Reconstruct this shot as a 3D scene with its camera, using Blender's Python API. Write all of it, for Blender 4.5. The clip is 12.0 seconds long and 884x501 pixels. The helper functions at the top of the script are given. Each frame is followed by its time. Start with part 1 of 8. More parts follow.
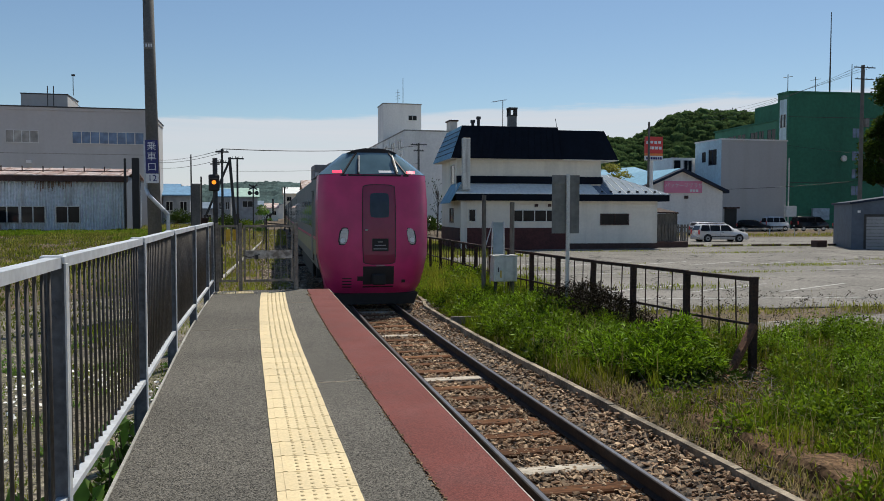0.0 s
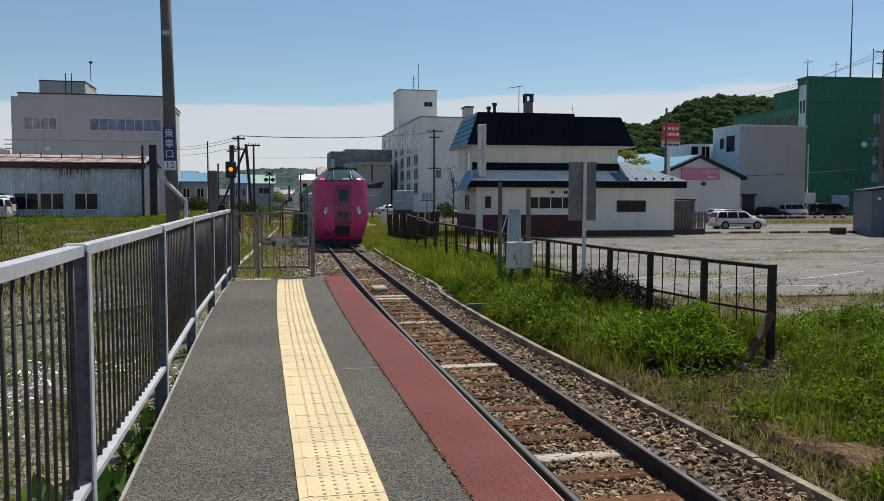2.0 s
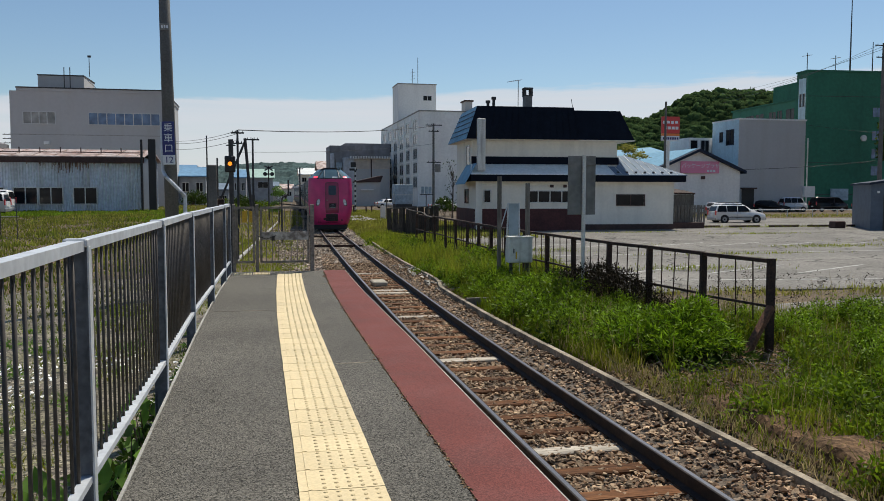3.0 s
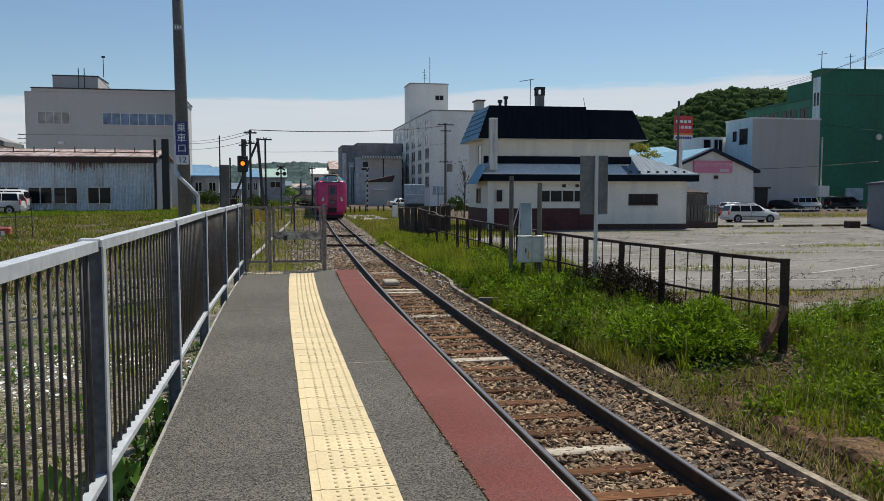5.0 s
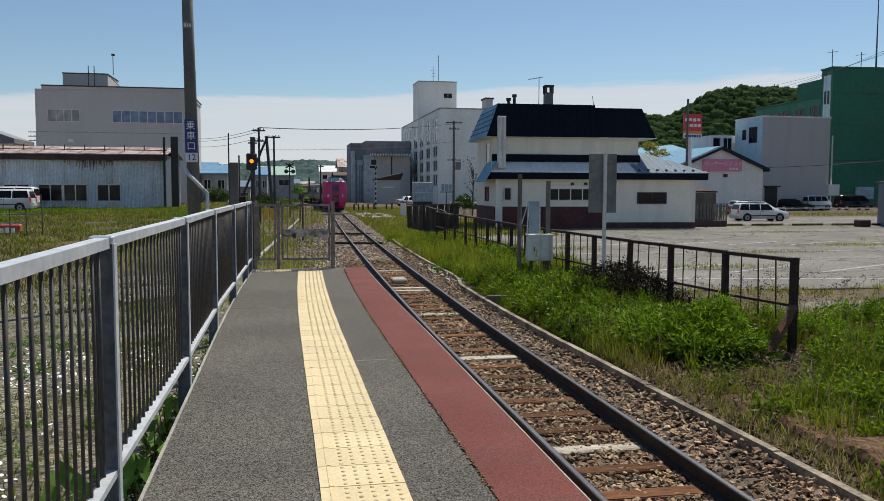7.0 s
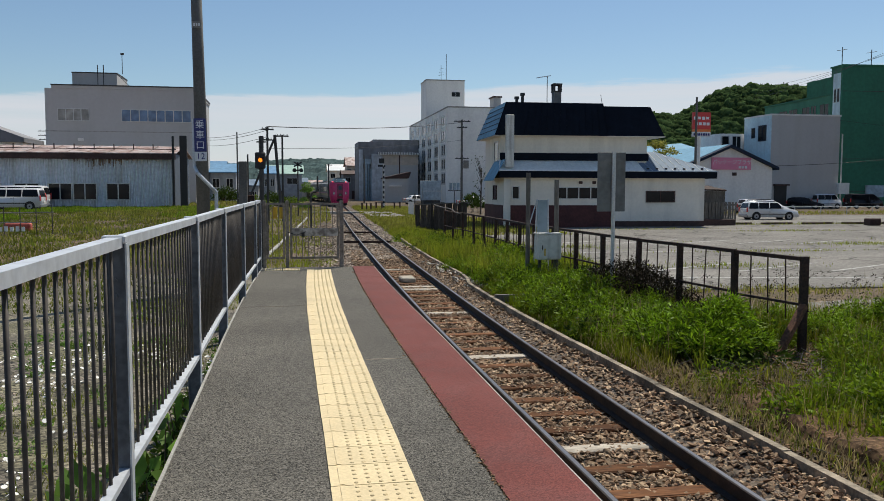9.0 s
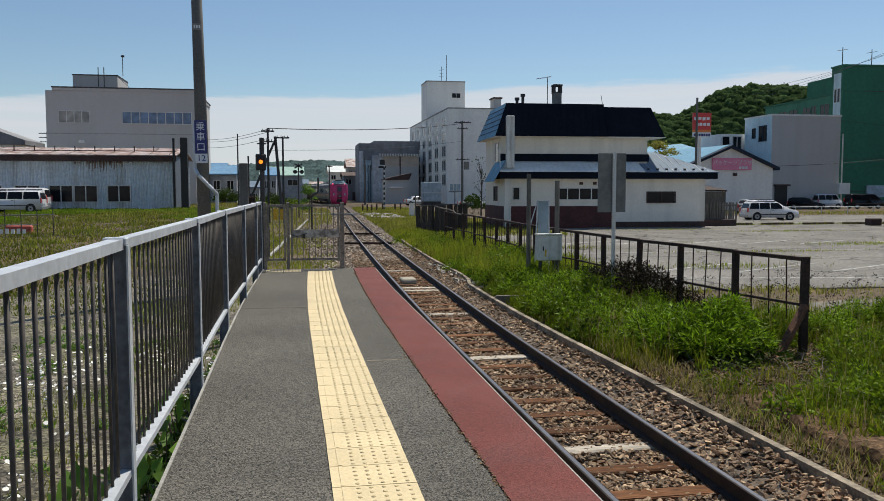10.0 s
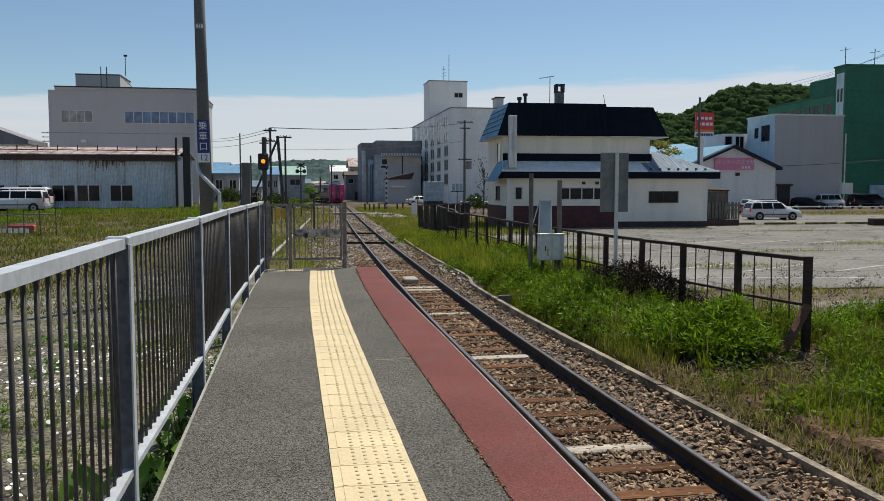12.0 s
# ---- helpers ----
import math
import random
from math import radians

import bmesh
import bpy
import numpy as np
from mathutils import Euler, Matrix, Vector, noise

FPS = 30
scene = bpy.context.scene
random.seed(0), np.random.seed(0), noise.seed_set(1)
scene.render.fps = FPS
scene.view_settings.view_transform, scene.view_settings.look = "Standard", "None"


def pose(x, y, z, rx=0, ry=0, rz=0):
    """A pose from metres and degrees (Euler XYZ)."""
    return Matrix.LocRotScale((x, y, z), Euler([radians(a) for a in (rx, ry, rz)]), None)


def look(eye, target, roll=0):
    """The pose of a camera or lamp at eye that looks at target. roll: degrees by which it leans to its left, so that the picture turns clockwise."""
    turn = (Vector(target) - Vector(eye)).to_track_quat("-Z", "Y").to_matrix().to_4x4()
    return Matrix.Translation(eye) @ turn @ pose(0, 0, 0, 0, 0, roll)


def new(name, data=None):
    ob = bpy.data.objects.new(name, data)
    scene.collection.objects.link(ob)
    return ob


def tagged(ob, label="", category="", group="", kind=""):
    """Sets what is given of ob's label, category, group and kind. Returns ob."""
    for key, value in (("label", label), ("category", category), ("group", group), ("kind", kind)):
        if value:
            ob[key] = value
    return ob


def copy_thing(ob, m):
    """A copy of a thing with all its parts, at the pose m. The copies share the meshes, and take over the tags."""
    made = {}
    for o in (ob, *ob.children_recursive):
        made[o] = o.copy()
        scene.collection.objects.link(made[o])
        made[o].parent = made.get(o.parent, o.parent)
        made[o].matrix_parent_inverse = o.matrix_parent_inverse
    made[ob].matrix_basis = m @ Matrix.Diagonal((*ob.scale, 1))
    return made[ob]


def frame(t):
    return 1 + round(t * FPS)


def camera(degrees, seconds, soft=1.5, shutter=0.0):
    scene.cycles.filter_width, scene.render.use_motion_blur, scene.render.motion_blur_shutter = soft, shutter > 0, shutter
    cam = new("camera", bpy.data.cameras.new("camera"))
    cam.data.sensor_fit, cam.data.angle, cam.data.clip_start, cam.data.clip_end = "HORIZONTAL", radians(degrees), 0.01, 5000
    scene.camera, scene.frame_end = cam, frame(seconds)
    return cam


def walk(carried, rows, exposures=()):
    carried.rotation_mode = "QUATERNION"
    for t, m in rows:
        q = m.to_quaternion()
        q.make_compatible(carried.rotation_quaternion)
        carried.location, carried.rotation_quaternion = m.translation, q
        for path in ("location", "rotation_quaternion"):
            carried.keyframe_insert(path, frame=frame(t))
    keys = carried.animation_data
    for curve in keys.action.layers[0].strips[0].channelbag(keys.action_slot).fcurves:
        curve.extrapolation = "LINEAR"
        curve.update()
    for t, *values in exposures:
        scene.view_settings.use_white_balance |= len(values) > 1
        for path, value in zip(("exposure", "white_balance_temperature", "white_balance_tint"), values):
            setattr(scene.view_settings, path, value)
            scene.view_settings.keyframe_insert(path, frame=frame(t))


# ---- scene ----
# camera and its path: held by hand, nearly still
def eye(x, y, z, yaw, pitch, roll):
    return pose(x, y, 1.45 + z, 90 + pitch, 0, yaw) @ pose(0, 0, 0, 0, 0, roll)


cam = camera(56.6, 12.0, soft=0.65)
walk(cam, [
    (0.0, eye(0.037, 0.027, -0.021, -13.438, -2.669, 0.105)),
    (0.5, eye(0.037, 0.038, -0.019, -13.490, -3.352, -0.154)),
    (1.0, eye(0.033, 0.031, -0.014, -13.423, -3.404, -0.040)),
    (1.5, eye(0.028, 0.024, -0.017, -12.567, -3.344, 0.186)),
    (2.0, eye(0.021, 0.023, -0.012, -12.360, -3.600, 0.121)),
    (2.5, eye(0.022, 0.018, -0.013, -12.314, -4.009, 0.084)),
    (3.0, eye(0.020, 0.016, -0.009, -12.405, -4.014, 0.062)),
    (5.0, eye(0.018, 0.013, -0.007, -11.575, -4.044, 0.043)),
    (5.5, eye(0.015, 0.014, -0.009, -11.253, -4.067, 0.020)),
    (6.0, eye(0.014, 0.009, -0.007, -11.176, -4.127, 0.063)),
    (6.5, eye(0.014, 0.009, -0.007, -11.090, -4.160, 0.083)),
    (7.0, eye(0.013, 0.007, -0.006, -11.011, -4.183, 0.155)),
    (9.0, eye(0.000, 0.004, -0.002, -10.463, -4.280, 0.126)),
    (9.5, eye(0.000, 0.004, -0.002, -10.446, -4.222, -0.004)),
    (10.0, eye(0.000, 0.000, -0.002, -10.408, -4.198, -0.034)),
    (10.5, eye(0.000, 0.000, -0.002, -10.362, -4.177, 0.041)),
    (11.0, eye(0.000, 0.000, 0.000, -10.300, -4.165, 0.000)),
    (11.5, eye(0.000, 0.000, -0.002, -10.233, -4.178, -0.083)),
    (12.0, eye(0.000, 0.004, -0.003, -10.254, -4.225, 0.008)),
])

# sky, sun, exposure
SUN_ELEVATION, SUN_TURN = 58.0, 38.0     # degrees above the horizon; to the right of +y
world = bpy.data.worlds.new("sky")
scene.world = world
world.use_nodes = True
wn, wl = world.node_tree.nodes, world.node_tree.links
wn.clear()
sky = wn.new("ShaderNodeTexSky")
sky.sky_type = "NISHITA"
sky.sun_disc = False
sky.sun_elevation = radians(SUN_ELEVATION)
sky.sun_rotation = radians(SUN_TURN)
sky.air_density, sky.dust_density, sky.ozone_density = 1.0, 0.25, 1.5
coord = wn.new("ShaderNodeTexCoord")
split = wn.new("ShaderNodeSeparateXYZ")
wl.new(coord.outputs["Generated"], split.inputs[0])
stretch = wn.new("ShaderNodeMapping")
stretch.inputs["Scale"].default_value = (3.4, 3.4, 30.0)
wl.new(coord.outputs["Generated"], stretch.inputs[0])
cloud_noise = wn.new("ShaderNodeTexNoise")
cloud_noise.inputs["Scale"].default_value = 1.6
cloud_noise.inputs["Detail"].default_value = 9.0
cloud_noise.inputs["Roughness"].default_value = 0.62
wl.new(stretch.outputs[0], cloud_noise.inputs["Vector"])
edge = wn.new("ShaderNodeMath")          # height of the haze bank above the horizon, ragged by the noise
edge.operation = "MULTIPLY_ADD"
edge.inputs[1].default_value = -0.040
wl.new(cloud_noise.outputs[0], edge.inputs[0])
tilt = wn.new("ShaderNodeMath")          # the bank stands higher towards +x
tilt.operation = "MULTIPLY_ADD"
tilt.inputs[1].default_value = -0.034
wl.new(split.outputs["X"], tilt.inputs[0])
wl.new(split.outputs["Z"], tilt.inputs[2])
wl.new(tilt.outputs[0], edge.inputs[2])
bank = wn.new("ShaderNodeMapRange")
bank.interpolation_type = "SMOOTHSTEP"
bank.inputs["From Min"].default_value, bank.inputs["From Max"].default_value = 0.0955, 0.0865
bank.inputs["To Min"].default_value, bank.inputs["To Max"].default_value = 0.0, 0.88
wl.new(edge.outputs[0], bank.inputs["Value"])
mixed = wn.new("ShaderNodeMix")
mixed.data_type = "RGBA"
mixed.inputs[7].default_value = (8.0, 8.25, 8.8, 1)
streak_map = wn.new("ShaderNodeMapping")   # long thin veils inside the bank
streak_map.inputs["Scale"].default_value = (2.2, 2.2, 75.0)
wl.new(coord.outputs["Generated"], streak_map.inputs[0])
veil = wn.new("ShaderNodeTexNoise")
veil.inputs["Scale"].default_value, veil.inputs["Detail"].default_value = 1.3, 6.0
wl.new(streak_map.outputs[0], veil.inputs["Vector"])
veil_level = wn.new("ShaderNodeMapRange")
veil_level.inputs["From Min"].default_value, veil_level.inputs["From Max"].default_value = 0.35, 0.65
veil_level.inputs["To Min"].default_value, veil_level.inputs["To Max"].default_value = 0.78, 1.0
wl.new(veil.outputs[0], veil_level.inputs["Value"])
veiled = wn.new("ShaderNodeMath")
veiled.operation = "MULTIPLY"
wl.new(bank.outputs[0], veiled.inputs[0])
wl.new(veil_level.outputs[0], veiled.inputs[1])
wl.new(veiled.outputs[0], mixed.inputs[0])
clear_air = wn.new("ShaderNodeMix")       # washed clear air, a little bluer than the model
clear_air.data_type, clear_air.blend_type = "RGBA", "MULTIPLY"
clear_air.inputs[0].default_value = 1.0
clear_air.inputs[7].default_value = (0.96, 1.05, 1.10, 1)
wl.new(sky.outputs[0], clear_air.inputs[6])
wl.new(clear_air.outputs[2], mixed.inputs[6])
back = wn.new("ShaderNodeBackground")
back.inputs["Strength"].default_value = 0.083
wl.new(mixed.outputs[2], back.inputs["Color"])
out = wn.new("ShaderNodeOutputWorld")
wl.new(back.outputs[0], out.inputs["Surface"])

sun = new("sun", bpy.data.lights.new("sun", "SUN"))
sun.data.energy, sun.data.angle, sun.data.color = 4.7, radians(0.53), (1.0, 0.93, 0.80)
sun_from = Vector((math.sin(radians(SUN_TURN)) * math.cos(radians(SUN_ELEVATION)),
                   math.cos(radians(SUN_TURN)) * math.cos(radians(SUN_ELEVATION)),
                   math.sin(radians(SUN_ELEVATION))))
sun.matrix_world = look(sun_from * 200, (0, 0, 0))
scene.view_settings.exposure = 0.0


# ---- materials ----
def mat(name, color, rough=0.6, metal=0.0, var=0.15, grain=30.0, patch=1.2, bump=0.0, bump_scale=80.0,
        other=None, other_amount=0.5, other_scale=2.0, local=False, rand=0.0, island=0.0, spec=0.5, glow=0.0, stretch=(1, 1, 1),
        streaks=None, streak_scale=4.0, cells=None, cracks=None, pieces=None):
    """A surface: base colour varied at two scales, a second colour in patches, streaks that run down, relief."""
    m = bpy.data.materials.new(name)
    m.use_nodes = True
    n, l = m.node_tree.nodes, m.node_tree.links
    bsdf = n["Principled BSDF"]
    bsdf.inputs["Roughness"].default_value = rough
    bsdf.inputs["Metallic"].default_value = metal
    bsdf.inputs["Specular IOR Level"].default_value = spec
    if local:
        src = n.new("ShaderNodeTexCoord").outputs["Object"]
    else:
        src = n.new("ShaderNodeNewGeometry").outputs["Position"]
    mp = n.new("ShaderNodeMapping")
    mp.inputs["Scale"].default_value = stretch
    l.new(src, mp.inputs[0])

    def noise_at(scale, detail=4.0):
        t = n.new("ShaderNodeTexNoise")
        t.inputs["Scale"].default_value, t.inputs["Detail"].default_value = scale, detail
        l.new(mp.outputs[0], t.inputs["Vector"])
        return t.outputs[0]

    def level(value, lo, hi, a, b):
        r = n.new("ShaderNodeMapRange")
        r.inputs["From Min"].default_value, r.inputs["From Max"].default_value = lo, hi
        r.inputs["To Min"].default_value, r.inputs["To Max"].default_value = a, b
        l.new(value, r.inputs["Value"])
        return r.outputs[0]

    def times(a, b):
        k = n.new("ShaderNodeMath")
        k.operation = "MULTIPLY"
        l.new(a, k.inputs[0])
        l.new(b, k.inputs[1])
        return k.outputs[0]

    def blend(fac, a, b):
        k = n.new("ShaderNodeMix")
        k.data_type = "RGBA"
        l.new(fac, k.inputs[0])
        for socket, v in ((k.inputs[6], a), (k.inputs[7], b)):
            if isinstance(v, tuple):
                socket.default_value = (*v, 1)
            else:
                l.new(v, socket)
        return k.outputs[2]

    col = tuple(color)
    if other:
        col = blend(level(noise_at(other_scale, 6.0), 0.42, 0.62, 0.0, other_amount), col, tuple(other))
    if pieces:
        wn_ = n.new("ShaderNodeTexWhiteNoise")
        wn_.noise_dimensions = "1D"
        l.new(n.new("ShaderNodeNewGeometry").outputs["Random Per Island"], wn_.inputs["W"])
        col = blend(level(wn_.outputs["Value"], 0.15, 0.85, 0.0, 1.0), col, tuple(pieces))
    if streaks:
        sm = n.new("ShaderNodeMapping")
        sm.inputs["Scale"].default_value = (1, 1, 0.08)
        l.new(src, sm.inputs[0])
        st = n.new("ShaderNodeTexNoise")
        st.inputs["Scale"].default_value, st.inputs["Detail"].default_value = streak_scale, 5.0
        l.new(sm.outputs[0], st.inputs["Vector"])
        col = blend(level(st.outputs[0], 0.5, 0.75, 0.0, 0.8), col, tuple(streaks))
    value = times(level(noise_at(grain), 0.37, 0.63, 1 - var, 1 + var), level(noise_at(patch), 0.37, 0.63, 1 - var, 1 + var))
    if cells:
        vo = n.new("ShaderNodeTexVoronoi")
        vo.inputs["Scale"].default_value = cells[0]
        l.new(mp.outputs[0], vo.inputs["Vector"])
        sep = n.new("ShaderNodeSeparateColor")
        l.new(vo.outputs["Color"], sep.inputs[0])
        value = times(value, level(sep.outputs[0], 0.0, 1.0, cells[1], cells[2]))
    if cracks:
        warp = n.new("ShaderNodeVectorMath")
        warp.operation = "MULTIPLY_ADD"
        wob = n.new("ShaderNodeTexNoise")
        wob.inputs["Scale"].default_value, wob.inputs["Detail"].default_value = 1.1, 5.0
        l.new(mp.outputs[0], wob.inputs["Vector"])
        l.new(wob.outputs[1], warp.inputs[0])
        warp.inputs[1].default_value = (1.6, 1.6, 0.0)
        l.new(mp.outputs[0], warp.inputs[2])
        cr = n.new("ShaderNodeTexVoronoi")
        cr.feature = "DISTANCE_TO_EDGE"
        cr.inputs["Scale"].default_value = cracks
        l.new(warp.outputs[0], cr.inputs["Vector"])
        value = times(value, level(cr.outputs["Distance"], 0.004, 0.022, 0.32, 1.0))
    if rand:
        value = times(value, level(n.new("ShaderNodeObjectInfo").outputs["Random"], 0, 1, 1 - rand, 1 + rand))
    if island:
        value = times(value, level(n.new("ShaderNodeNewGeometry").outputs["Random Per Island"], 0, 1, 1 - island, 1 + island))
    hsv = n.new("ShaderNodeHueSaturation")
    l.new(value, hsv.inputs["Value"])
    if isinstance(col, tuple):
        hsv.inputs["Color"].default_value = (*col, 1)
    else:
        l.new(col, hsv.inputs["Color"])
    l.new(hsv.outputs[0], bsdf.inputs["Base Color"])
    if bump:
        b = n.new("ShaderNodeBump")
        b.inputs["Strength"].default_value, b.inputs["Distance"].default_value = min(1.0, bump), 0.01
        l.new(noise_at(bump_scale, 6.0), b.inputs["Height"])
        l.new(b.outputs[0], bsdf.inputs["Normal"])
    if glow:
        bsdf.inputs["Emission Color"].default_value = (*color, 1)
        bsdf.inputs["Emission Strength"].default_value = glow
    return m


def leaf_mat(name, color, island=0.35, other=None, through_light=0.35, spec=0.25):
    """Foliage: varied leaf by leaf, and light shines through it."""
    m = mat(name, color, rough=0.55, var=0.2, grain=6, patch=0.7, island=island, other=other, other_scale=0.8, spec=spec)
    n, l = m.node_tree.nodes, m.node_tree.links
    bsdf = n["Principled BSDF"]
    thin = n.new("ShaderNodeBsdfTranslucent")
    mix = n.new("ShaderNodeMixShader")
    mix.inputs[0].default_value = through_light
    hue = n.new("ShaderNodeHueSaturation")
    hue.inputs["Value"].default_value = 1.5
    src = bsdf.inputs["Base Color"].links[0].from_socket
    l.new(src, hue.inputs["Color"])
    l.new(hue.outputs[0], thin.inputs["Color"])
    l.new(bsdf.outputs[0], mix.inputs[1])
    l.new(thin.outputs[0], mix.inputs[2])
    l.new(mix.outputs[0], n["Material Output"].inputs["Surface"])
    return m


M = {}
M["asphalt_platform"] = mat("platform_asphalt", (0.097, 0.091, 0.078), 0.92, var=0.13, grain=60, patch=0.5, cells=(145, 0.12, 2.25), spec=0.25, bump=0.8, bump_scale=120,
                            other=(0.088, 0.083, 0.072), other_amount=0.6, other_scale=1.1)
M["asphalt_lot"] = mat("car_park_asphalt", (0.22, 0.208, 0.188), 0.95, var=0.16, grain=7, patch=0.35, cracks=0.30, cells=(24, 0.75, 1.2), spec=0.2, bump=0.3, bump_scale=40,
                       other=(0.15, 0.145, 0.13), other_amount=0.6, other_scale=0.7)
M["red_rubber"] = mat("red_platform_edge", (0.165, 0.046, 0.038), 0.85, cells=(150, 0.7, 1.3), spec=0.25, var=0.12, grain=90, patch=1.5, bump=0.3, bump_scale=200,
                      other=(0.13, 0.05, 0.045), other_scale=3)
M["tactile"] = mat("tactile_paving_cream", (0.68, 0.555, 0.325), 0.7, var=0.07, grain=60, patch=2.5, rand=0.05,
                   other=(0.62, 0.50, 0.29), other_scale=5, other_amount=0.5)
M["tactile_dot"] = mat("tactile_dot_worn", (0.56, 0.45, 0.255), 0.75, var=0.2, grain=50)
M["concrete"] = mat("weathered_concrete", (0.36, 0.35, 0.32), 0.9, var=0.16, grain=40, patch=1.4, bump=0.4, bump_scale=60,
                    other=(0.2, 0.19, 0.165), other_scale=2.5)
M["pole_concrete"] = mat("pole_concrete", (0.135, 0.13, 0.118), 0.85, var=0.14, grain=25, patch=1.0, bump=0.15, streaks=(0.11, 0.105, 0.1))
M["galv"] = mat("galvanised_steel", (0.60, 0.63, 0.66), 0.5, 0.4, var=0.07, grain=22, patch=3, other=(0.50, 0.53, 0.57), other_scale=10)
# Darker copy of the galvanised steel: the posts' backlit shade in its colour.
M["galv_shaded"] = mat("shaded_galvanised_steel", (0.115, 0.128, 0.150), 0.5, 0.4, var=0.2, grain=25, patch=5, other=(0.075, 0.083, 0.098), other_scale=9)
M["gate_plate"] = mat("dirty_pale_plate", (0.46, 0.44, 0.40), 0.7, var=0.2, grain=14, patch=3, other=(0.15, 0.13, 0.11), other_scale=9, other_amount=0.9)
M["gate_steel"] = mat("grimy_gate_steel", (0.235, 0.205, 0.172), 0.6, 0.2, var=0.2, grain=25, patch=4, other=(0.14, 0.125, 0.11), other_scale=9)
# Fence bars: rusty brown, darkened further as seen against the sun.
M["bar_dark"] = mat("backlit_brown_fence_bar", (0.064, 0.055, 0.047), 0.6, 0.2, var=0.2, grain=30)
M["town_grey"] = mat("grey_town_wall", (0.34, 0.365, 0.39), 0.85, var=0.1, grain=1.5, streaks=(0.24, 0.255, 0.27), streak_scale=0.6)
M["hazy_glass"] = mat("hazy_far_window_glass", (0.085, 0.095, 0.105), 0.2, var=0.3, grain=0.6, patch=0.4, spec=0.3)
M["curtain_glass"] = mat("curtained_window_glass", (0.27, 0.26, 0.24), 0.15, var=0.25, grain=1.2, patch=0.8)
M["door_glass"] = mat("dark_door_glass", (0.030, 0.042, 0.066), 0.08, var=0.15, grain=2, spec=0.35, local=True)
M["kerb"] = mat("mossy_kerb_concrete", (0.31, 0.26, 0.19), 0.95, var=0.25, grain=22, patch=1.2, bump=0.6, bump_scale=40, other=(0.11, 0.095, 0.07), other_scale=2.2, other_amount=0.9)
M["rail_top"] = mat("polished_rail_head", (0.20, 0.19, 0.19), 0.33, 0.8, var=0.1, grain=20)
# Rust darkened almost to black: the rails' shadow side put into the colour.
M["rail_side"] = mat("shaded_rusty_rail_side", (0.016, 0.012, 0.011), 0.8, 0.0, var=0.25, grain=30, bump=0.2, other=(0.05, 0.028, 0.018), other_scale=6)
M["sleeper"] = mat("creosoted_sleeper_wood", (0.155, 0.072, 0.034), 0.95, var=0.3, grain=40, patch=4, rand=0.5, spec=0.15, bump=0.5, bump_scale=50,
                   stretch=(0.15, 1, 1), other=(0.10, 0.055, 0.035), other_scale=12)
M["sleeper_grey"] = mat("bleached_sleeper_wood", (0.50, 0.45, 0.37), 0.9, var=0.22, grain=40, patch=4, bump=0.5, stretch=(0.15, 1, 1),
                        other=(0.3, 0.25, 0.2), other_scale=14, other_amount=0.6)
M["ballast_bed"] = mat("ballast_bed", (0.085, 0.064, 0.046), 0.95, cells=(17, 0.25, 2.0), var=0.25, grain=26, patch=2, bump=1.0, bump_scale=24,
                       other=(0.10, 0.08, 0.062), other_scale=16, other_amount=0.8)
M["stone"] = mat("ballast_stone", (0.16, 0.092, 0.050), 0.9, var=0.22, grain=30, patch=1.0, island=0.55, bump=0.3, bump_scale=90, pieces=(0.37, 0.265, 0.165))
M["gravel"] = mat("weedy_gravel", (0.135, 0.118, 0.092), 0.95, cells=(30, 0.12, 2.1), var=0.3, grain=24, patch=1.1, bump=0.8, bump_scale=30,
                  other=(0.085, 0.085, 0.032), other_scale=1.3, other_amount=0.55)
M["bank_soil"] = mat("reddish_bare_soil", (0.13, 0.078, 0.042), 0.95, cells=(38, 0.55, 1.5), var=0.3, grain=14, patch=1.5, bump=1.0, bump_scale=18,
                     other=(0.085, 0.055, 0.032), other_scale=3.0, other_amount=0.8, spec=0.15)
M["soil"] = mat("grassy_soil", (0.088, 0.062, 0.031), 0.95, cells=(14, 0.5, 1.5), var=0.35, grain=9, patch=0.3, bump=0.8, bump_scale=9,
                other=(0.105, 0.066, 0.036), other_scale=0.6, other_amount=0.5)
M["white_wall"] = mat("white_render_wall", (0.82, 0.775, 0.68), 0.85, var=0.025, grain=6, patch=0.5, streaks=(0.6, 0.57, 0.5), streak_scale=1.2)
M["grey_wall"] = mat("grey_rendered_wall", (0.50, 0.49, 0.475), 0.85, var=0.022, grain=3, patch=0.25, streaks=(0.46, 0.445, 0.42), streak_scale=0.7)
M["offwhite_wall"] = mat("off_white_concrete_wall", (0.86, 0.845, 0.80), 0.85, var=0.04, grain=3, patch=0.15, streaks=(0.74, 0.72, 0.68), streak_scale=0.5)
M["blue_wall"] = mat("pale_blue_wall", (0.58, 0.74, 0.79), 0.8, var=0.06, grain=3, patch=0.3, streaks=(0.36, 0.48, 0.53), streak_scale=0.8)
M["green_wall"] = mat("green_painted_wall", (0.025, 0.15, 0.088), 0.75, var=0.09, grain=2, patch=0.15, streaks=(0.018, 0.105, 0.062), streak_scale=0.4)
# Wing's green made paler, so the sunlight on it is in the colour.
M["green_wing"] = mat("sunlit_green_painted_wall", (0.055, 0.215, 0.140), 0.8, var=0.06, grain=2, patch=0.2, streaks=(0.04, 0.16, 0.10), streak_scale=0.5)
M["maroon"] = mat("maroon_plinth", (0.085, 0.028, 0.026), 0.8, var=0.15, grain=8)
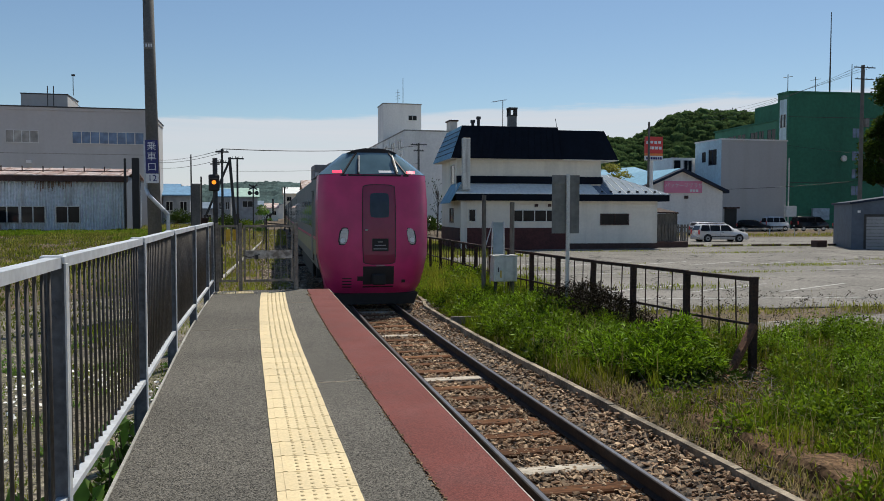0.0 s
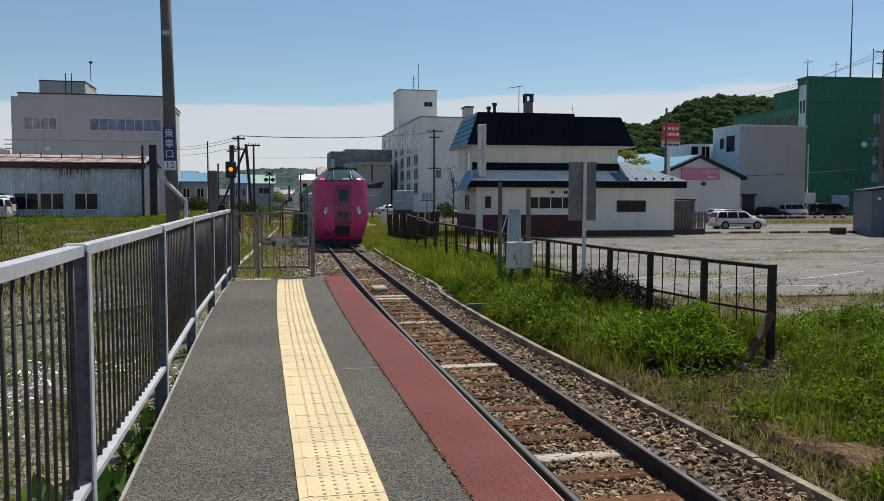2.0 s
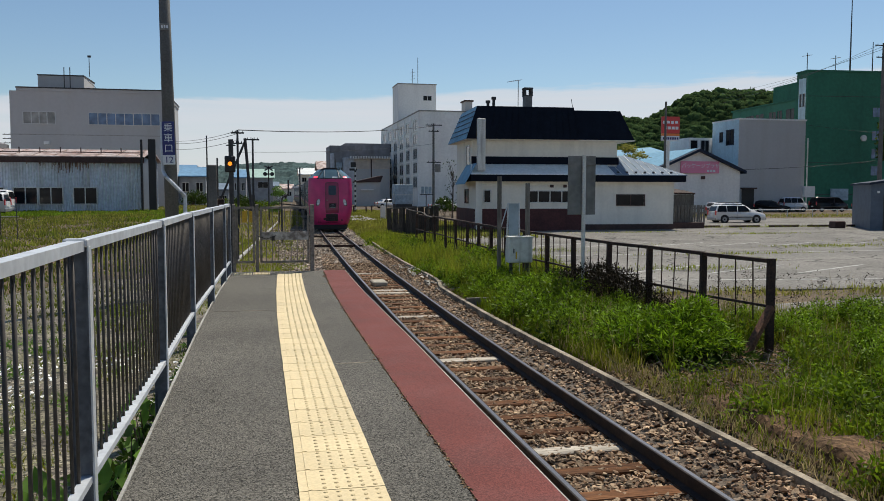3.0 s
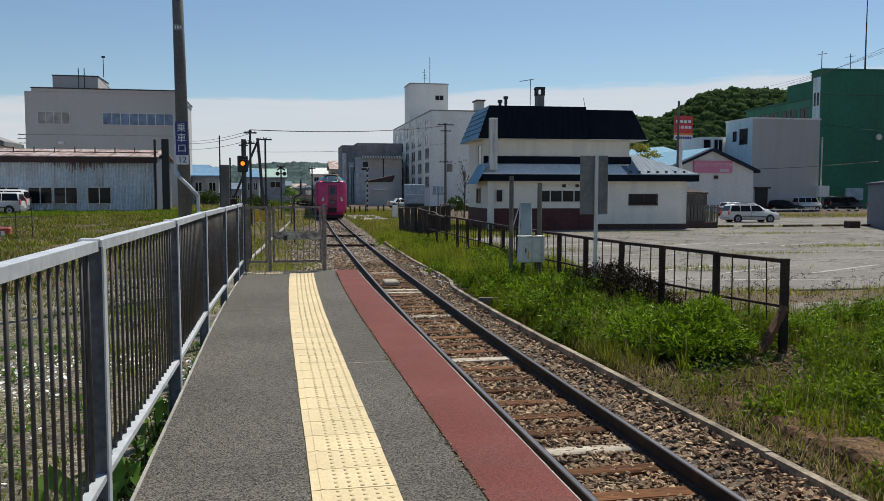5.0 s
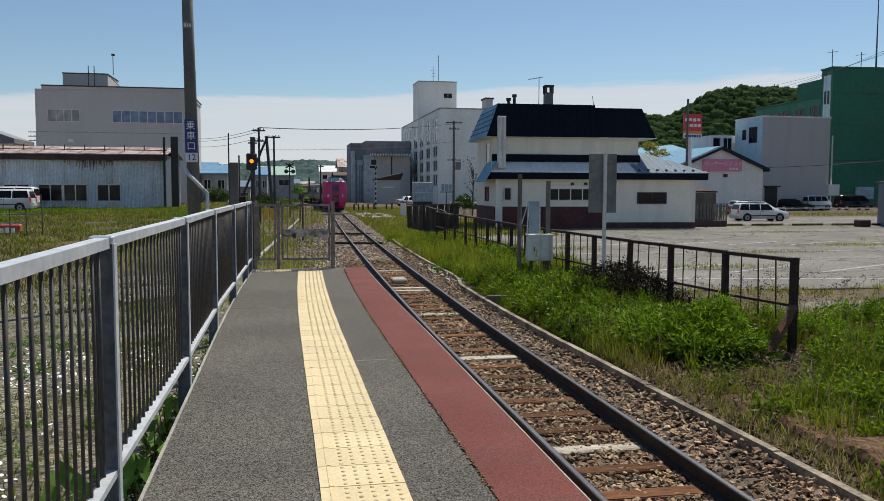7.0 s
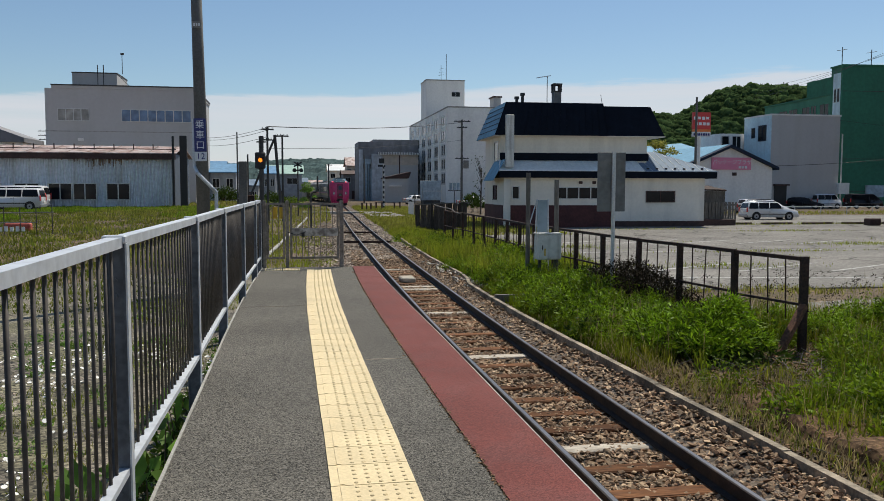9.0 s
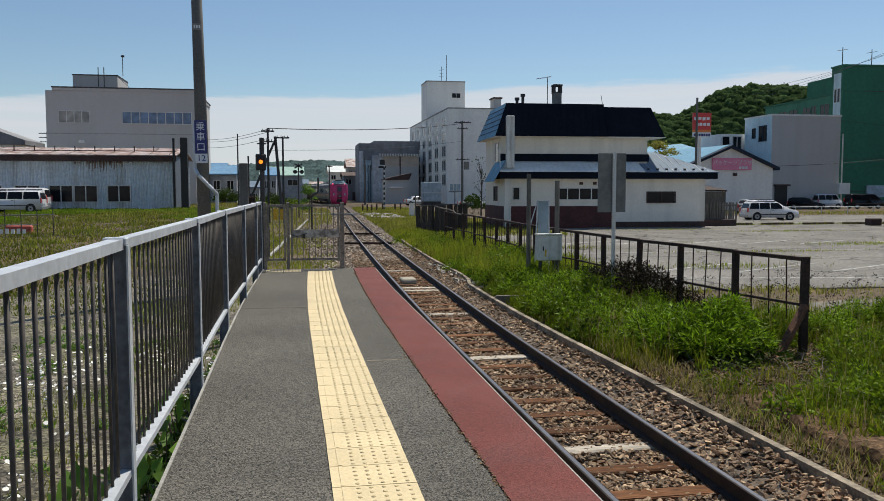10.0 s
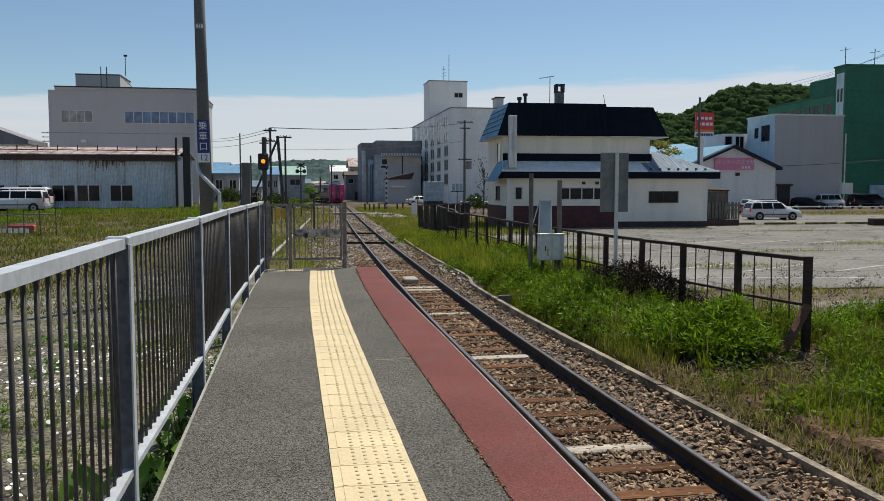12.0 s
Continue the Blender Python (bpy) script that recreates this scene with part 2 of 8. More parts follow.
M["black_roof"] = mat("black_standing_seam_roof", (0.0055, 0.0085, 0.016), 0.7, 0.0, var=0.12, grain=4, spec=0.12)
M["blue_roof"] = mat("grey_blue_metal_roof", (0.165, 0.22, 0.285), 0.7, 0.0, var=0.08, grain=5, patch=0.7, spec=0.1)
M["pale_roof"] = mat("pale_grey_metal_roof", (0.76, 0.79, 0.77), 0.6, 0.0, var=0.06, grain=5, patch=0.7, spec=0.3)
M["sky_roof"] = mat("light_blue_metal_roof", (0.185, 0.36, 0.49), 0.7, 0.0, var=0.08, grain=3, spec=0.1)
M["mint_roof"] = mat("faded_mint_roof", (0.36, 0.52, 0.45), 0.6, 0.0, var=0.06, grain=2, spec=0.2)
M["rust_roof"] = mat("rusted_sheet_roof", (0.47, 0.40, 0.38), 0.7, 0.1, var=0.2, grain=3, other=(0.24, 0.13, 0.10), other_scale=0.9, other_amount=0.8)
M["rust_stain"] = mat("rust_stain", (0.27, 0.19, 0.15), 0.85, var=0.25, grain=6, rand=0.4)
M["corrugated"] = mat("corrugated_sheet", (0.70, 0.74, 0.79), 0.6, 0.1, var=0.1, grain=4, patch=0.4, streaks=(0.40, 0.37, 0.35), streak_scale=1.1)
M["dark_trim"] = mat("dark_rusty_trim", (0.060, 0.032, 0.027), 0.75, var=0.2, grain=6)
M["dark_blue_trim"] = mat("dark_navy_trim", (0.016, 0.026, 0.050), 0.6, var=0.1, spec=0.2)
M["glass"] = mat("window_glass_dark", (0.012, 0.013, 0.015), 0.12, var=0.15, grain=2, spec=0.22)
M["glass_blue"] = mat("window_glass_blue", (0.10, 0.17, 0.29), 0.1, var=0.2, grain=1, spec=0.5)
M["alu"] = mat("window_aluminium", (0.60, 0.60, 0.58), 0.45, 0.4, var=0.08)
M["rust_red"] = mat("orange_brown_rust", (0.16, 0.070, 0.036), 0.9, 0.0, var=0.3, grain=25, patch=3, bump=0.4, other=(0.06, 0.03, 0.02), other_scale=7)
M["rust"] = mat("rusted_steel", (0.038, 0.022, 0.017), 0.9, 0.05, var=0.3, grain=30, patch=3, bump=0.4, other=(0.08, 0.038, 0.022), other_scale=9)
M["old_wood"] = mat("weathered_dark_wood", (0.062, 0.050, 0.042), 0.95, var=0.3, grain=20, bump=0.4, rand=0.45, stretch=(1, 1, 0.2))
M["grey_wood"] = mat("weathered_grey_wood", (0.155, 0.14, 0.12), 0.95, var=0.22, grain=20, bump=0.4, stretch=(1, 1, 0.2))
M["pale_wood"] = mat("pale_plank", (0.42, 0.38, 0.30), 0.9, var=0.2, grain=20, stretch=(0.2, 1, 1))
M["box_grey"] = mat("grey_painted_box", (0.66, 0.66, 0.62), 0.6, var=0.08, grain=12, streaks=(0.36, 0.34, 0.3), streak_scale=6)
M["board_grey"] = mat("grey_sign_back", (0.23, 0.225, 0.21), 0.75, 0.15, var=0.12, grain=8, streaks=(0.16, 0.15, 0.135))
M["white_paint"] = mat("white_paint", (0.78, 0.77, 0.74), 0.6, var=0.05)
M["worn_line"] = mat("worn_white_line", (0.46, 0.455, 0.43), 0.85, var=0.2, grain=10, other=(0.27, 0.26, 0.24), other_scale=3, other_amount=0.8)
M["navy"] = mat("navy_sign_enamel", (0.022, 0.028, 0.16), 0.4, var=0.06)
M["sign_white"] = mat("white_sign_enamel", (0.74, 0.76, 0.78), 0.45, var=0.04)
M["yellow"] = mat("yellow_plate", (0.60, 0.38, 0.03), 0.6, var=0.12)
M["pink_sign"] = mat("pink_sign_board", (0.76, 0.25, 0.38), 0.5, var=0.04)
M["red_sign"] = mat("red_sign_panel", (0.62, 0.05, 0.045), 0.45, var=0.05)
M["orange_sign"] = mat("orange_sign_panel", (0.78, 0.22, 0.05), 0.45, var=0.05)
M["pink_paint"] = mat("rose_train_paint", (0.58, 0.030, 0.165), 0.3, 0.0, var=0.07, grain=2.5, patch=0.6, local=True, spec=0.5)
M["pink_door"] = mat("dark_rose_door_paint", (0.25, 0.009, 0.060), 0.25, var=0.05, grain=3, local=True, spec=0.6)
M["train_silver"] = mat("brushed_train_side", (0.17, 0.18, 0.17), 0.6, 0.1, var=0.08, grain=3, local=True)
M["train_cream"] = mat("cream_train_band", (0.30, 0.27, 0.15), 0.6, 0.0, var=0.06, local=True)
M["train_roof"] = mat("train_roof_grey", (0.22, 0.225, 0.23), 0.6, 0.2, var=0.15, grain=4, local=True)
M["train_black"] = mat("train_underfloor_black", (0.014, 0.014, 0.015), 0.7, var=0.2, local=True)
M["seal"] = mat("black_rubber_seal", (0.012, 0.010, 0.012), 0.6, var=0.1, local=True)
# Teal base colour stands for the sky reflected in the train's glass.
M["train_glass"] = mat("train_windscreen", (0.10, 0.17, 0.20), 0.05, var=0.1, grain=2, spec=1.0, local=True)
M["lamp_lens"] = mat("lamp_lens", (0.45, 0.45, 0.46), 0.15, 0.2, var=0.1, local=True)
M["tail_red"] = mat("lit_tail_lamp", (1.0, 0.03, 0.06), 0.3, glow=3.0, var=0.0)
M["amber"] = mat("lit_amber_lamp", (1.0, 0.23, 0.012), 0.3, glow=1.7, var=0.0)
M["black_metal"] = mat("black_painted_metal", (0.014, 0.014, 0.015), 0.5, var=0.15)
M["dark_steel"] = mat("dark_pole_steel", (0.05, 0.048, 0.046), 0.7, var=0.2, grain=10)
M["car_white"] = mat("white_car_paint", (0.72, 0.73, 0.74), 0.15, var=0.02, spec=0.7)
M["car_silver"] = mat("silver_car_paint", (0.40, 0.41, 0.42), 0.25, 0.5, var=0.03)
M["car_dark"] = mat("black_car_paint", (0.010, 0.011, 0.013), 0.2, var=0.05, spec=0.3)
M["tyre"] = mat("tyre_rubber", (0.016, 0.016, 0.016), 0.85, var=0.15)
M["rim"] = mat("wheel_rim", (0.35, 0.35, 0.36), 0.4, 0.6, var=0.1)
M["blue_shed"] = mat("slate_blue_sheet", (0.10, 0.125, 0.16), 0.6, 0.1, var=0.08, grain=4)
M["shutter"] = mat("grey_shutter", (0.33, 0.33, 0.33), 0.6, 0.2, var=0.08)
M["factory_grey"] = mat("dark_factory_cladding", (0.235, 0.235, 0.245), 0.8, var=0.12, grain=1, patch=0.1, streaks=(0.12, 0.115, 0.11), streak_scale=0.4)
M["factory_tan"] = mat("tan_factory_wall", (0.60, 0.51, 0.42), 0.85, var=0.08, grain=1, streaks=(0.42, 0.36, 0.30), streak_scale=0.4)
M["tank_blue"] = mat("faded_blue_tank", (0.33, 0.42, 0.48), 0.6, 0.1, var=0.12, grain=3)
M["pale_panel"] = mat("pale_factory_panel", (0.56, 0.58, 0.61), 0.7, var=0.1, grain=2, streaks=(0.28, 0.28, 0.28), streak_scale=0.6)
M["chip"] = mat("pale_broken_concrete", (0.46, 0.43, 0.37), 0.9, var=0.2, grain=8, island=0.3)
M["verge"] = leaf_mat("verge_grass", (0.18, 0.225, 0.016), other=(0.24, 0.21, 0.04), spec=0.1)
M["stone_grey"] = mat("grey_crushed_stone", (0.21, 0.15, 0.105), 0.92, var=0.22, grain=30, patch=1.0, island=0.5, pieces=(0.38, 0.32, 0.25))
M["deep_blue_roof"] = mat("blue_sheet_roof", (0.13, 0.27, 0.43), 0.65, var=0.08, grain=3, spec=0.2)
# Bluish haze of distance mixed into the ridge's own green.
M["far_ridge"] = mat("haze_tinted_far_ridge", (0.070, 0.108, 0.105), 0.95, var=0.22, grain=0.12, patch=0.02, spec=0.05)
M["grass"] = leaf_mat("grass_blades", (0.108, 0.148, 0.009), other=(0.165, 0.142, 0.020), spec=0.12)
M["leaf_bright"] = leaf_mat("bright_bush_leaves", (0.140, 0.225, 0.010), island=0.8, through_light=0.22, spec=0.12)
M["faded_red"] = mat("faded_red_plastic", (0.38, 0.075, 0.055), 0.7, var=0.2, grain=6)
M["grass_far"] = leaf_mat("pale_verge_grass", (0.21, 0.225, 0.036), other=(0.235, 0.20, 0.06), spec=0.1)
M["field"] = leaf_mat("olive_field_grass", (0.105, 0.138, 0.016), other=(0.132, 0.108, 0.027), spec=0.08)
M["lush"] = leaf_mat("lush_field_grass", (0.125, 0.215, 0.013), other=(0.15, 0.19, 0.022), spec=0.1)
M["dry_grass"] = leaf_mat("dry_grass", (0.25, 0.20, 0.095))
M["leaf"] = leaf_mat("weed_leaves", (0.112, 0.170, 0.009), island=0.55, through_light=0.32, spec=0.14)
# Dark leaves of shrubs and trees, also used to paint shade in weeds.
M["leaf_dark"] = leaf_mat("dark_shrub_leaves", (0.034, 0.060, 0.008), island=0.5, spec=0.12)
M["leaf_big"] = leaf_mat("broad_leaves", (0.11, 0.20, 0.035), island=0.3, through_light=0.5)
M["forest"] = leaf_mat("forest_crowns", (0.052, 0.093, 0.036), island=0.4, other=(0.095, 0.128, 0.044), through_light=0.35, spec=0.0)
# Pale because the haze over distant trees is painted into the leaves.
M["far_forest"] = leaf_mat("haze_tinted_far_forest", (0.185, 0.25, 0.215), island=0.12, through_light=0.4, spec=0.0)
M["dead_leaf"] = leaf_mat("withered_brown_leaves", (0.030, 0.023, 0.013), through_light=0.05, spec=0.04)
M["moss"] = mat("brown_moss_crumbs", (0.16, 0.098, 0.050), 0.95, var=0.3, island=0.7)
M["petal"] = mat("white_petals", (0.80, 0.80, 0.76), 0.6, var=0.04)
M["stem"] = mat("dry_brown_stem", (0.10, 0.07, 0.045), 0.9, var=0.2)
M["bark"] = mat("tree_bark", (0.085, 0.07, 0.055), 0.95, var=0.25, grain=14, bump=0.5)


# ---- building helpers ----
def thing(name, label, category, m=None, group="", kind=""):
    ob = new(name)
    ob.empty_display_size = 0.2
    if m is not None:
        ob.matrix_basis = m
    return tagged(ob, label, category, group, kind)


def mesh_of(name, bm, material, smooth=False):
    me = bpy.data.meshes.new(name)
    bm.normal_update()
    bm.to_mesh(me)
    bm.free()
    me.materials.append(material)
    if smooth:
        for p in me.polygons:
            p.use_smooth = True
    return me


def part(name, bm, material, parent, label="", smooth=False, at=None):
    """One mesh under a thing or a part; bm may be a finished mesh that several share."""
    me = bm if isinstance(bm, bpy.types.Mesh) else mesh_of(name, bm, material, smooth)
    ob = new(name, me)
    ob.parent = parent
    if at is not None:
        ob.matrix_basis = at
    if label:
        ob["label"] = label
    return ob


def solo(name, bm, material, label, category, group="", kind="", smooth=False, at=None):
    """A thing that is one mesh."""
    me = bm if isinstance(bm, bpy.types.Mesh) else mesh_of(name, bm, material, smooth)
    ob = new(name, me)
    if at is not None:
        ob.matrix_basis = at
    return tagged(ob, label, category, group, kind)


def arrays(name, verts, faces, material):
    """A mesh from arrays of corners and of faces with as many corners each."""
    me = bpy.data.meshes.new(name)
    me.from_pydata(verts.tolist() if hasattr(verts, "tolist") else verts, [], faces.tolist() if hasattr(faces, "tolist") else faces)
    me.materials.append(material)
    return me


def bx(bm, x0, x1, y0, y1, z0, z1, bevel=0.0):
    m = Matrix.LocRotScale(((x0 + x1) / 2, (y0 + y1) / 2, (z0 + z1) / 2), None, (abs(x1 - x0), abs(y1 - y0), abs(z1 - z0)))
    made = bmesh.ops.create_cube(bm, size=1, matrix=m)
    if bevel:
        edges = list({e for v in made["verts"] for e in v.link_edges})
        bmesh.ops.bevel(bm, geom=edges, offset=bevel, segments=1, affect="EDGES")
    return bm


def box(*a, bevel=0.0):
    return bx(bmesh.new(), *a, bevel=bevel)


def beam(bm, a, b, width, height=None, sides=4, taper=1.0):
    """A bar from a to b: square (width by height) or round."""
    a, b = Vector(a), Vector(b)
    d = b - a
    turn = d.to_track_quat("Z", "Y" if abs(d.normalized().z) < 0.99 else "X").to_matrix().to_4x4()
    m = Matrix.Translation((a + b) / 2) @ turn
    if sides == 4:
        h = height or width
        bmesh.ops.create_cube(bm, size=1, matrix=m @ Matrix.Diagonal((width, h, d.length, 1)))
    else:
        bmesh.ops.create_cone(bm, cap_ends=True, segments=sides, radius1=width / 2, radius2=width / 2 * taper, depth=d.length, matrix=m)
    return bm


def cyl(x, y, z0, z1, radius, sides=12, taper=1.0, bm=None):
    return beam(bm or bmesh.new(), (x, y, z0), (x, y, z1), radius * 2, sides=sides, taper=taper)


def prism(bm, outline, a0, a1, axis="y"):
    """A closed outline of (u, z) pushed from a0 to a1 along an axis."""
    def at(u, z, a):
        return (u, a, z) if axis == "y" else (a, u, z)
    low = [bm.verts.new(at(u, z, a0)) for u, z in outline]
    high = [bm.verts.new(at(u, z, a1)) for u, z in outline]
    k = len(outline)
    faces = [bm.faces.new(low), bm.faces.new(list(reversed(high)))]
    for i in range(k):
        faces.append(bm.faces.new((low[i], high[i], high[(i + 1) % k], low[(i + 1) % k])))
    bmesh.ops.recalc_face_normals(bm, faces=faces)
    return bm


def smooth01(v):
    v = np.clip(v, 0, 1)
    return v * v * (3 - 2 * v)


TRACK = [(-60, 3.0), (-20, 3.0), (0, 3.0), (13, 3.05), (21, 3.22), (31, 3.50), (44, 3.93), (56, 4.38), (76, 5.22), (97, 6.1), (119, 6.95),
         (135, 7.5), (148, 7.6), (160, 7.1), (175, 5.7), (195, 3.0), (220, -1.5), (250, -8.0), (300, -20.0), (420, -50.0)]


def track_x(y):
    """The middle of the track, a smooth line through the knots."""
    ks = TRACK
    for i in range(1, len(ks) - 2):
        if y <= ks[i + 1][0] or i == len(ks) - 3:
            (a, p), (b, q), (c, r), (d, s) = ks[i - 1], ks[i], ks[i + 1], ks[i + 2]
            u = (y - b) / (c - b)
            m0, m1 = (r - p) / (c - a) * (c - b), (s - q) / (d - b) * (c - b)
            return ((2 * u ** 3 - 3 * u * u + 1) * q + (u ** 3 - 2 * u * u + u) * m0 + (-2 * u ** 3 + 3 * u * u) * r + (u ** 3 - u * u) * m1)


def bend(y):
    """How far the platform's end leans to the right."""
    return 0.0026 * max(0.0, y - 8.0) ** 2


RAIL_TOP = -0.95
GROUND = -1.02


def ground_z(x, y):
    z = GROUND + 0.80 * smooth01((y - 16) / 50) * smooth01((-1.5 - x) / 5)
    if -60 < y < 330:
        off = abs(x - track_x(y))
        z -= 0.26 * (1 - smooth01((off - 1.2) / 0.45))
    return float(z)


# ---- ground, track, platform ----
def build_ground():
    xs = np.concatenate([np.array([-3000, -1200, -500, -250, -120]), np.linspace(-70, -12, 18), np.linspace(-10, 16, 66), np.linspace(18, 60, 15),
                         np.array([75, 100, 150, 250, 500, 1200, 3000])])
    ys = np.concatenate([np.array([-600, -200, -60, -20]), np.linspace(-8, 40, 97), np.linspace(42, 120, 40), np.linspace(125, 330, 42),
                         np.array([400, 600, 1000, 1800, 4000])])
    verts, faces = [], []
    for y in ys:
        for x in xs:
            n = 0.05 * noise.noise((x * 0.5, y * 0.5, 0.0)) if abs(x) < 60 and y < 100 else 0.0
            verts.append((x, y, ground_z(x, y) + n * float(smooth01((abs(x - 3) - 1.6) / 1.5))))
    w = len(xs)
    for j in range(len(ys) - 1):
        for i in range(w - 1):
            faces.append((j * w + i, j * w + i + 1, (j + 1) * w + i + 1, (j + 1) * w + i))
    me = arrays("ground", verts, faces, M["soil"])
    for p in me.polygons:
        p.use_smooth = True
    tagged(new("ground", me), "grassy soil and weeds round the railway", "ground", kind="structure")


def sweep(name, profile, offset, y0, y1, step, material, parent=None, z=0.0, cap=True):
    """A profile of (x, z) carried along the track at a sideways offset."""
    ys = np.arange(y0, y1 + step * 0.5, step)
    bm = bmesh.new()
    rings = []
    for y in ys:
        x = track_x(y) + offset
        rings.append([bm.verts.new((x + px, y, z + pz)) for px, pz in profile])
    k = len(profile)
    for a, b in zip(rings, rings[1:]):
        for i in range(k):
            bm.faces.new((a[i], b[i], b[(i + 1) % k], a[(i + 1) % k]))
    if cap:
        bm.faces.new(rings[0])
        bm.faces.new(list(reversed(rings[-1])))
    bmesh.ops.recalc_face_normals(bm, faces=bm.faces[:])
    return bm


def build_track():
    bed = bmesh.new()
    prof = [(-1.75, -0.42), (-1.45, -0.19), (-0.5, -0.20), (0.5, -0.20), (0.75, -0.15), (1.0, -0.085), (1.34, -0.075), (1.5, -0.42)]
    bed = sweep("bed", prof, 0.0, -12, 300, 1.5, None, z=RAIL_TOP)
    solo("ballast_bed", bed, M["ballast_bed"], "brown stone ballast bed under the track", "ballast", kind="structure")
    track = thing("railway_track", "rusty single track with wooden sleepers on ballast", "railway track", kind="structure")
    h = 0.150
    head = [(-0.0325, -0.004), (-0.026, 0.0), (0.026, 0.0), (0.0325, -0.004), (0.0325, -0.036), (0.011, -0.048), (0.010, -0.122),
            (0.062, -0.138), (0.062, -h), (-0.062, -h), (-0.062, -0.138), (-0.010, -0.122), (-0.011, -0.048), (-0.0325, -0.036)]
    tread = [(-0.019, 0.0), (-0.019, 0.002), (0.019, 0.002), (0.019, 0.0)]
    for side in (-1, 1):
        off = side * 0.566
        r = part("rail", sweep("rail", head, off, -12, 300, 1.5, None, z=RAIL_TOP), M["rail_side"], track)
        part("rail_tread", sweep("tread", tread, off, -12, 300, 1.5, None, z=RAIL_TOP), M["rail_top"], r, "polished running surface")
    # sleepers, uneven and worn
    rng = random.Random(4)
    meshes = []
    for k in range(5):
        bm = box(-1.05, 1.05, -0.10, 0.10, -0.14, 0.0, bevel=0.012)
        for v in bm.verts:
            v.co += Vector((rng.uniform(-0.04, 0.04), rng.uniform(-0.012, 0.012), rng.uniform(-0.006, 0.006)))
        meshes.append(bm)
    brown = [mesh_of("sleeper", bm, M["sleeper"]) for bm in meshes[:4]]
    grey = mesh_of("sleeper", meshes[4], M["sleeper_grey"])
    y, i = -2.9, 0
    while y < 150:
        pale = i in (16, 23, 30, 36, 37) or (i > 40 and rng.random() < 0.18)
        slope = math.atan(track_x(y + 0.5) - track_x(y - 0.5))
        at = pose(track_x(y) + rng.uniform(-0.05, 0.05), y, RAIL_TOP - h + rng.uniform(-0.012, 0.004) - (0.0 if y < 27 else rng.uniform(0.03, 0.065)), 0, 0, -math.degrees(slope) + rng.uniform(-1.5, 1.5))
        part("sleeper", grey if pale else rng.choice(brown), None, track, "bleached grey sleeper" if pale else "", at=at)
        y += 0.655 + rng.uniform(-0.03, 0.03)
        i += 1


def edge_in(y):
    """How far the track side of the platform is cut back."""
    return float(np.interp(y, [-14, 3.6, 8.0, 12.0, 15.4], [-0.06, -0.05, 0.0, 0.0, 0.03]))


def platform_strip(x0, x1, y0, y1, z0, z1, lean0=1.0, lean1=1.0, step=0.6):
    bm = bmesh.new()
    ys = np.append(np.arange(y0, y1, step), y1)
    rings = []
    for y in ys:
        a, b = x0 + bend(y) * lean0, x1 + bend(y) * lean1
        a, b = a + (edge_in(y) if x0 > 1.2 else 0.0), b + (edge_in(y) if x1 > 1.2 else 0.0)
        rings.append([bm.verts.new(p) for p in ((a, y, z0), (b, y, z0), (b, y, z1), (a, y, z1))])
    for p, q in zip(rings, rings[1:]):
        for i in range(4):
            bm.faces.new((p[i], p[(i + 1) % 4], q[(i + 1) % 4], q[i]))
    bm.faces.new(list(reversed(rings[0])))
    bm.faces.new(rings[-1])
    bmesh.ops.recalc_face_normals(bm, faces=bm.faces[:])
    return bm


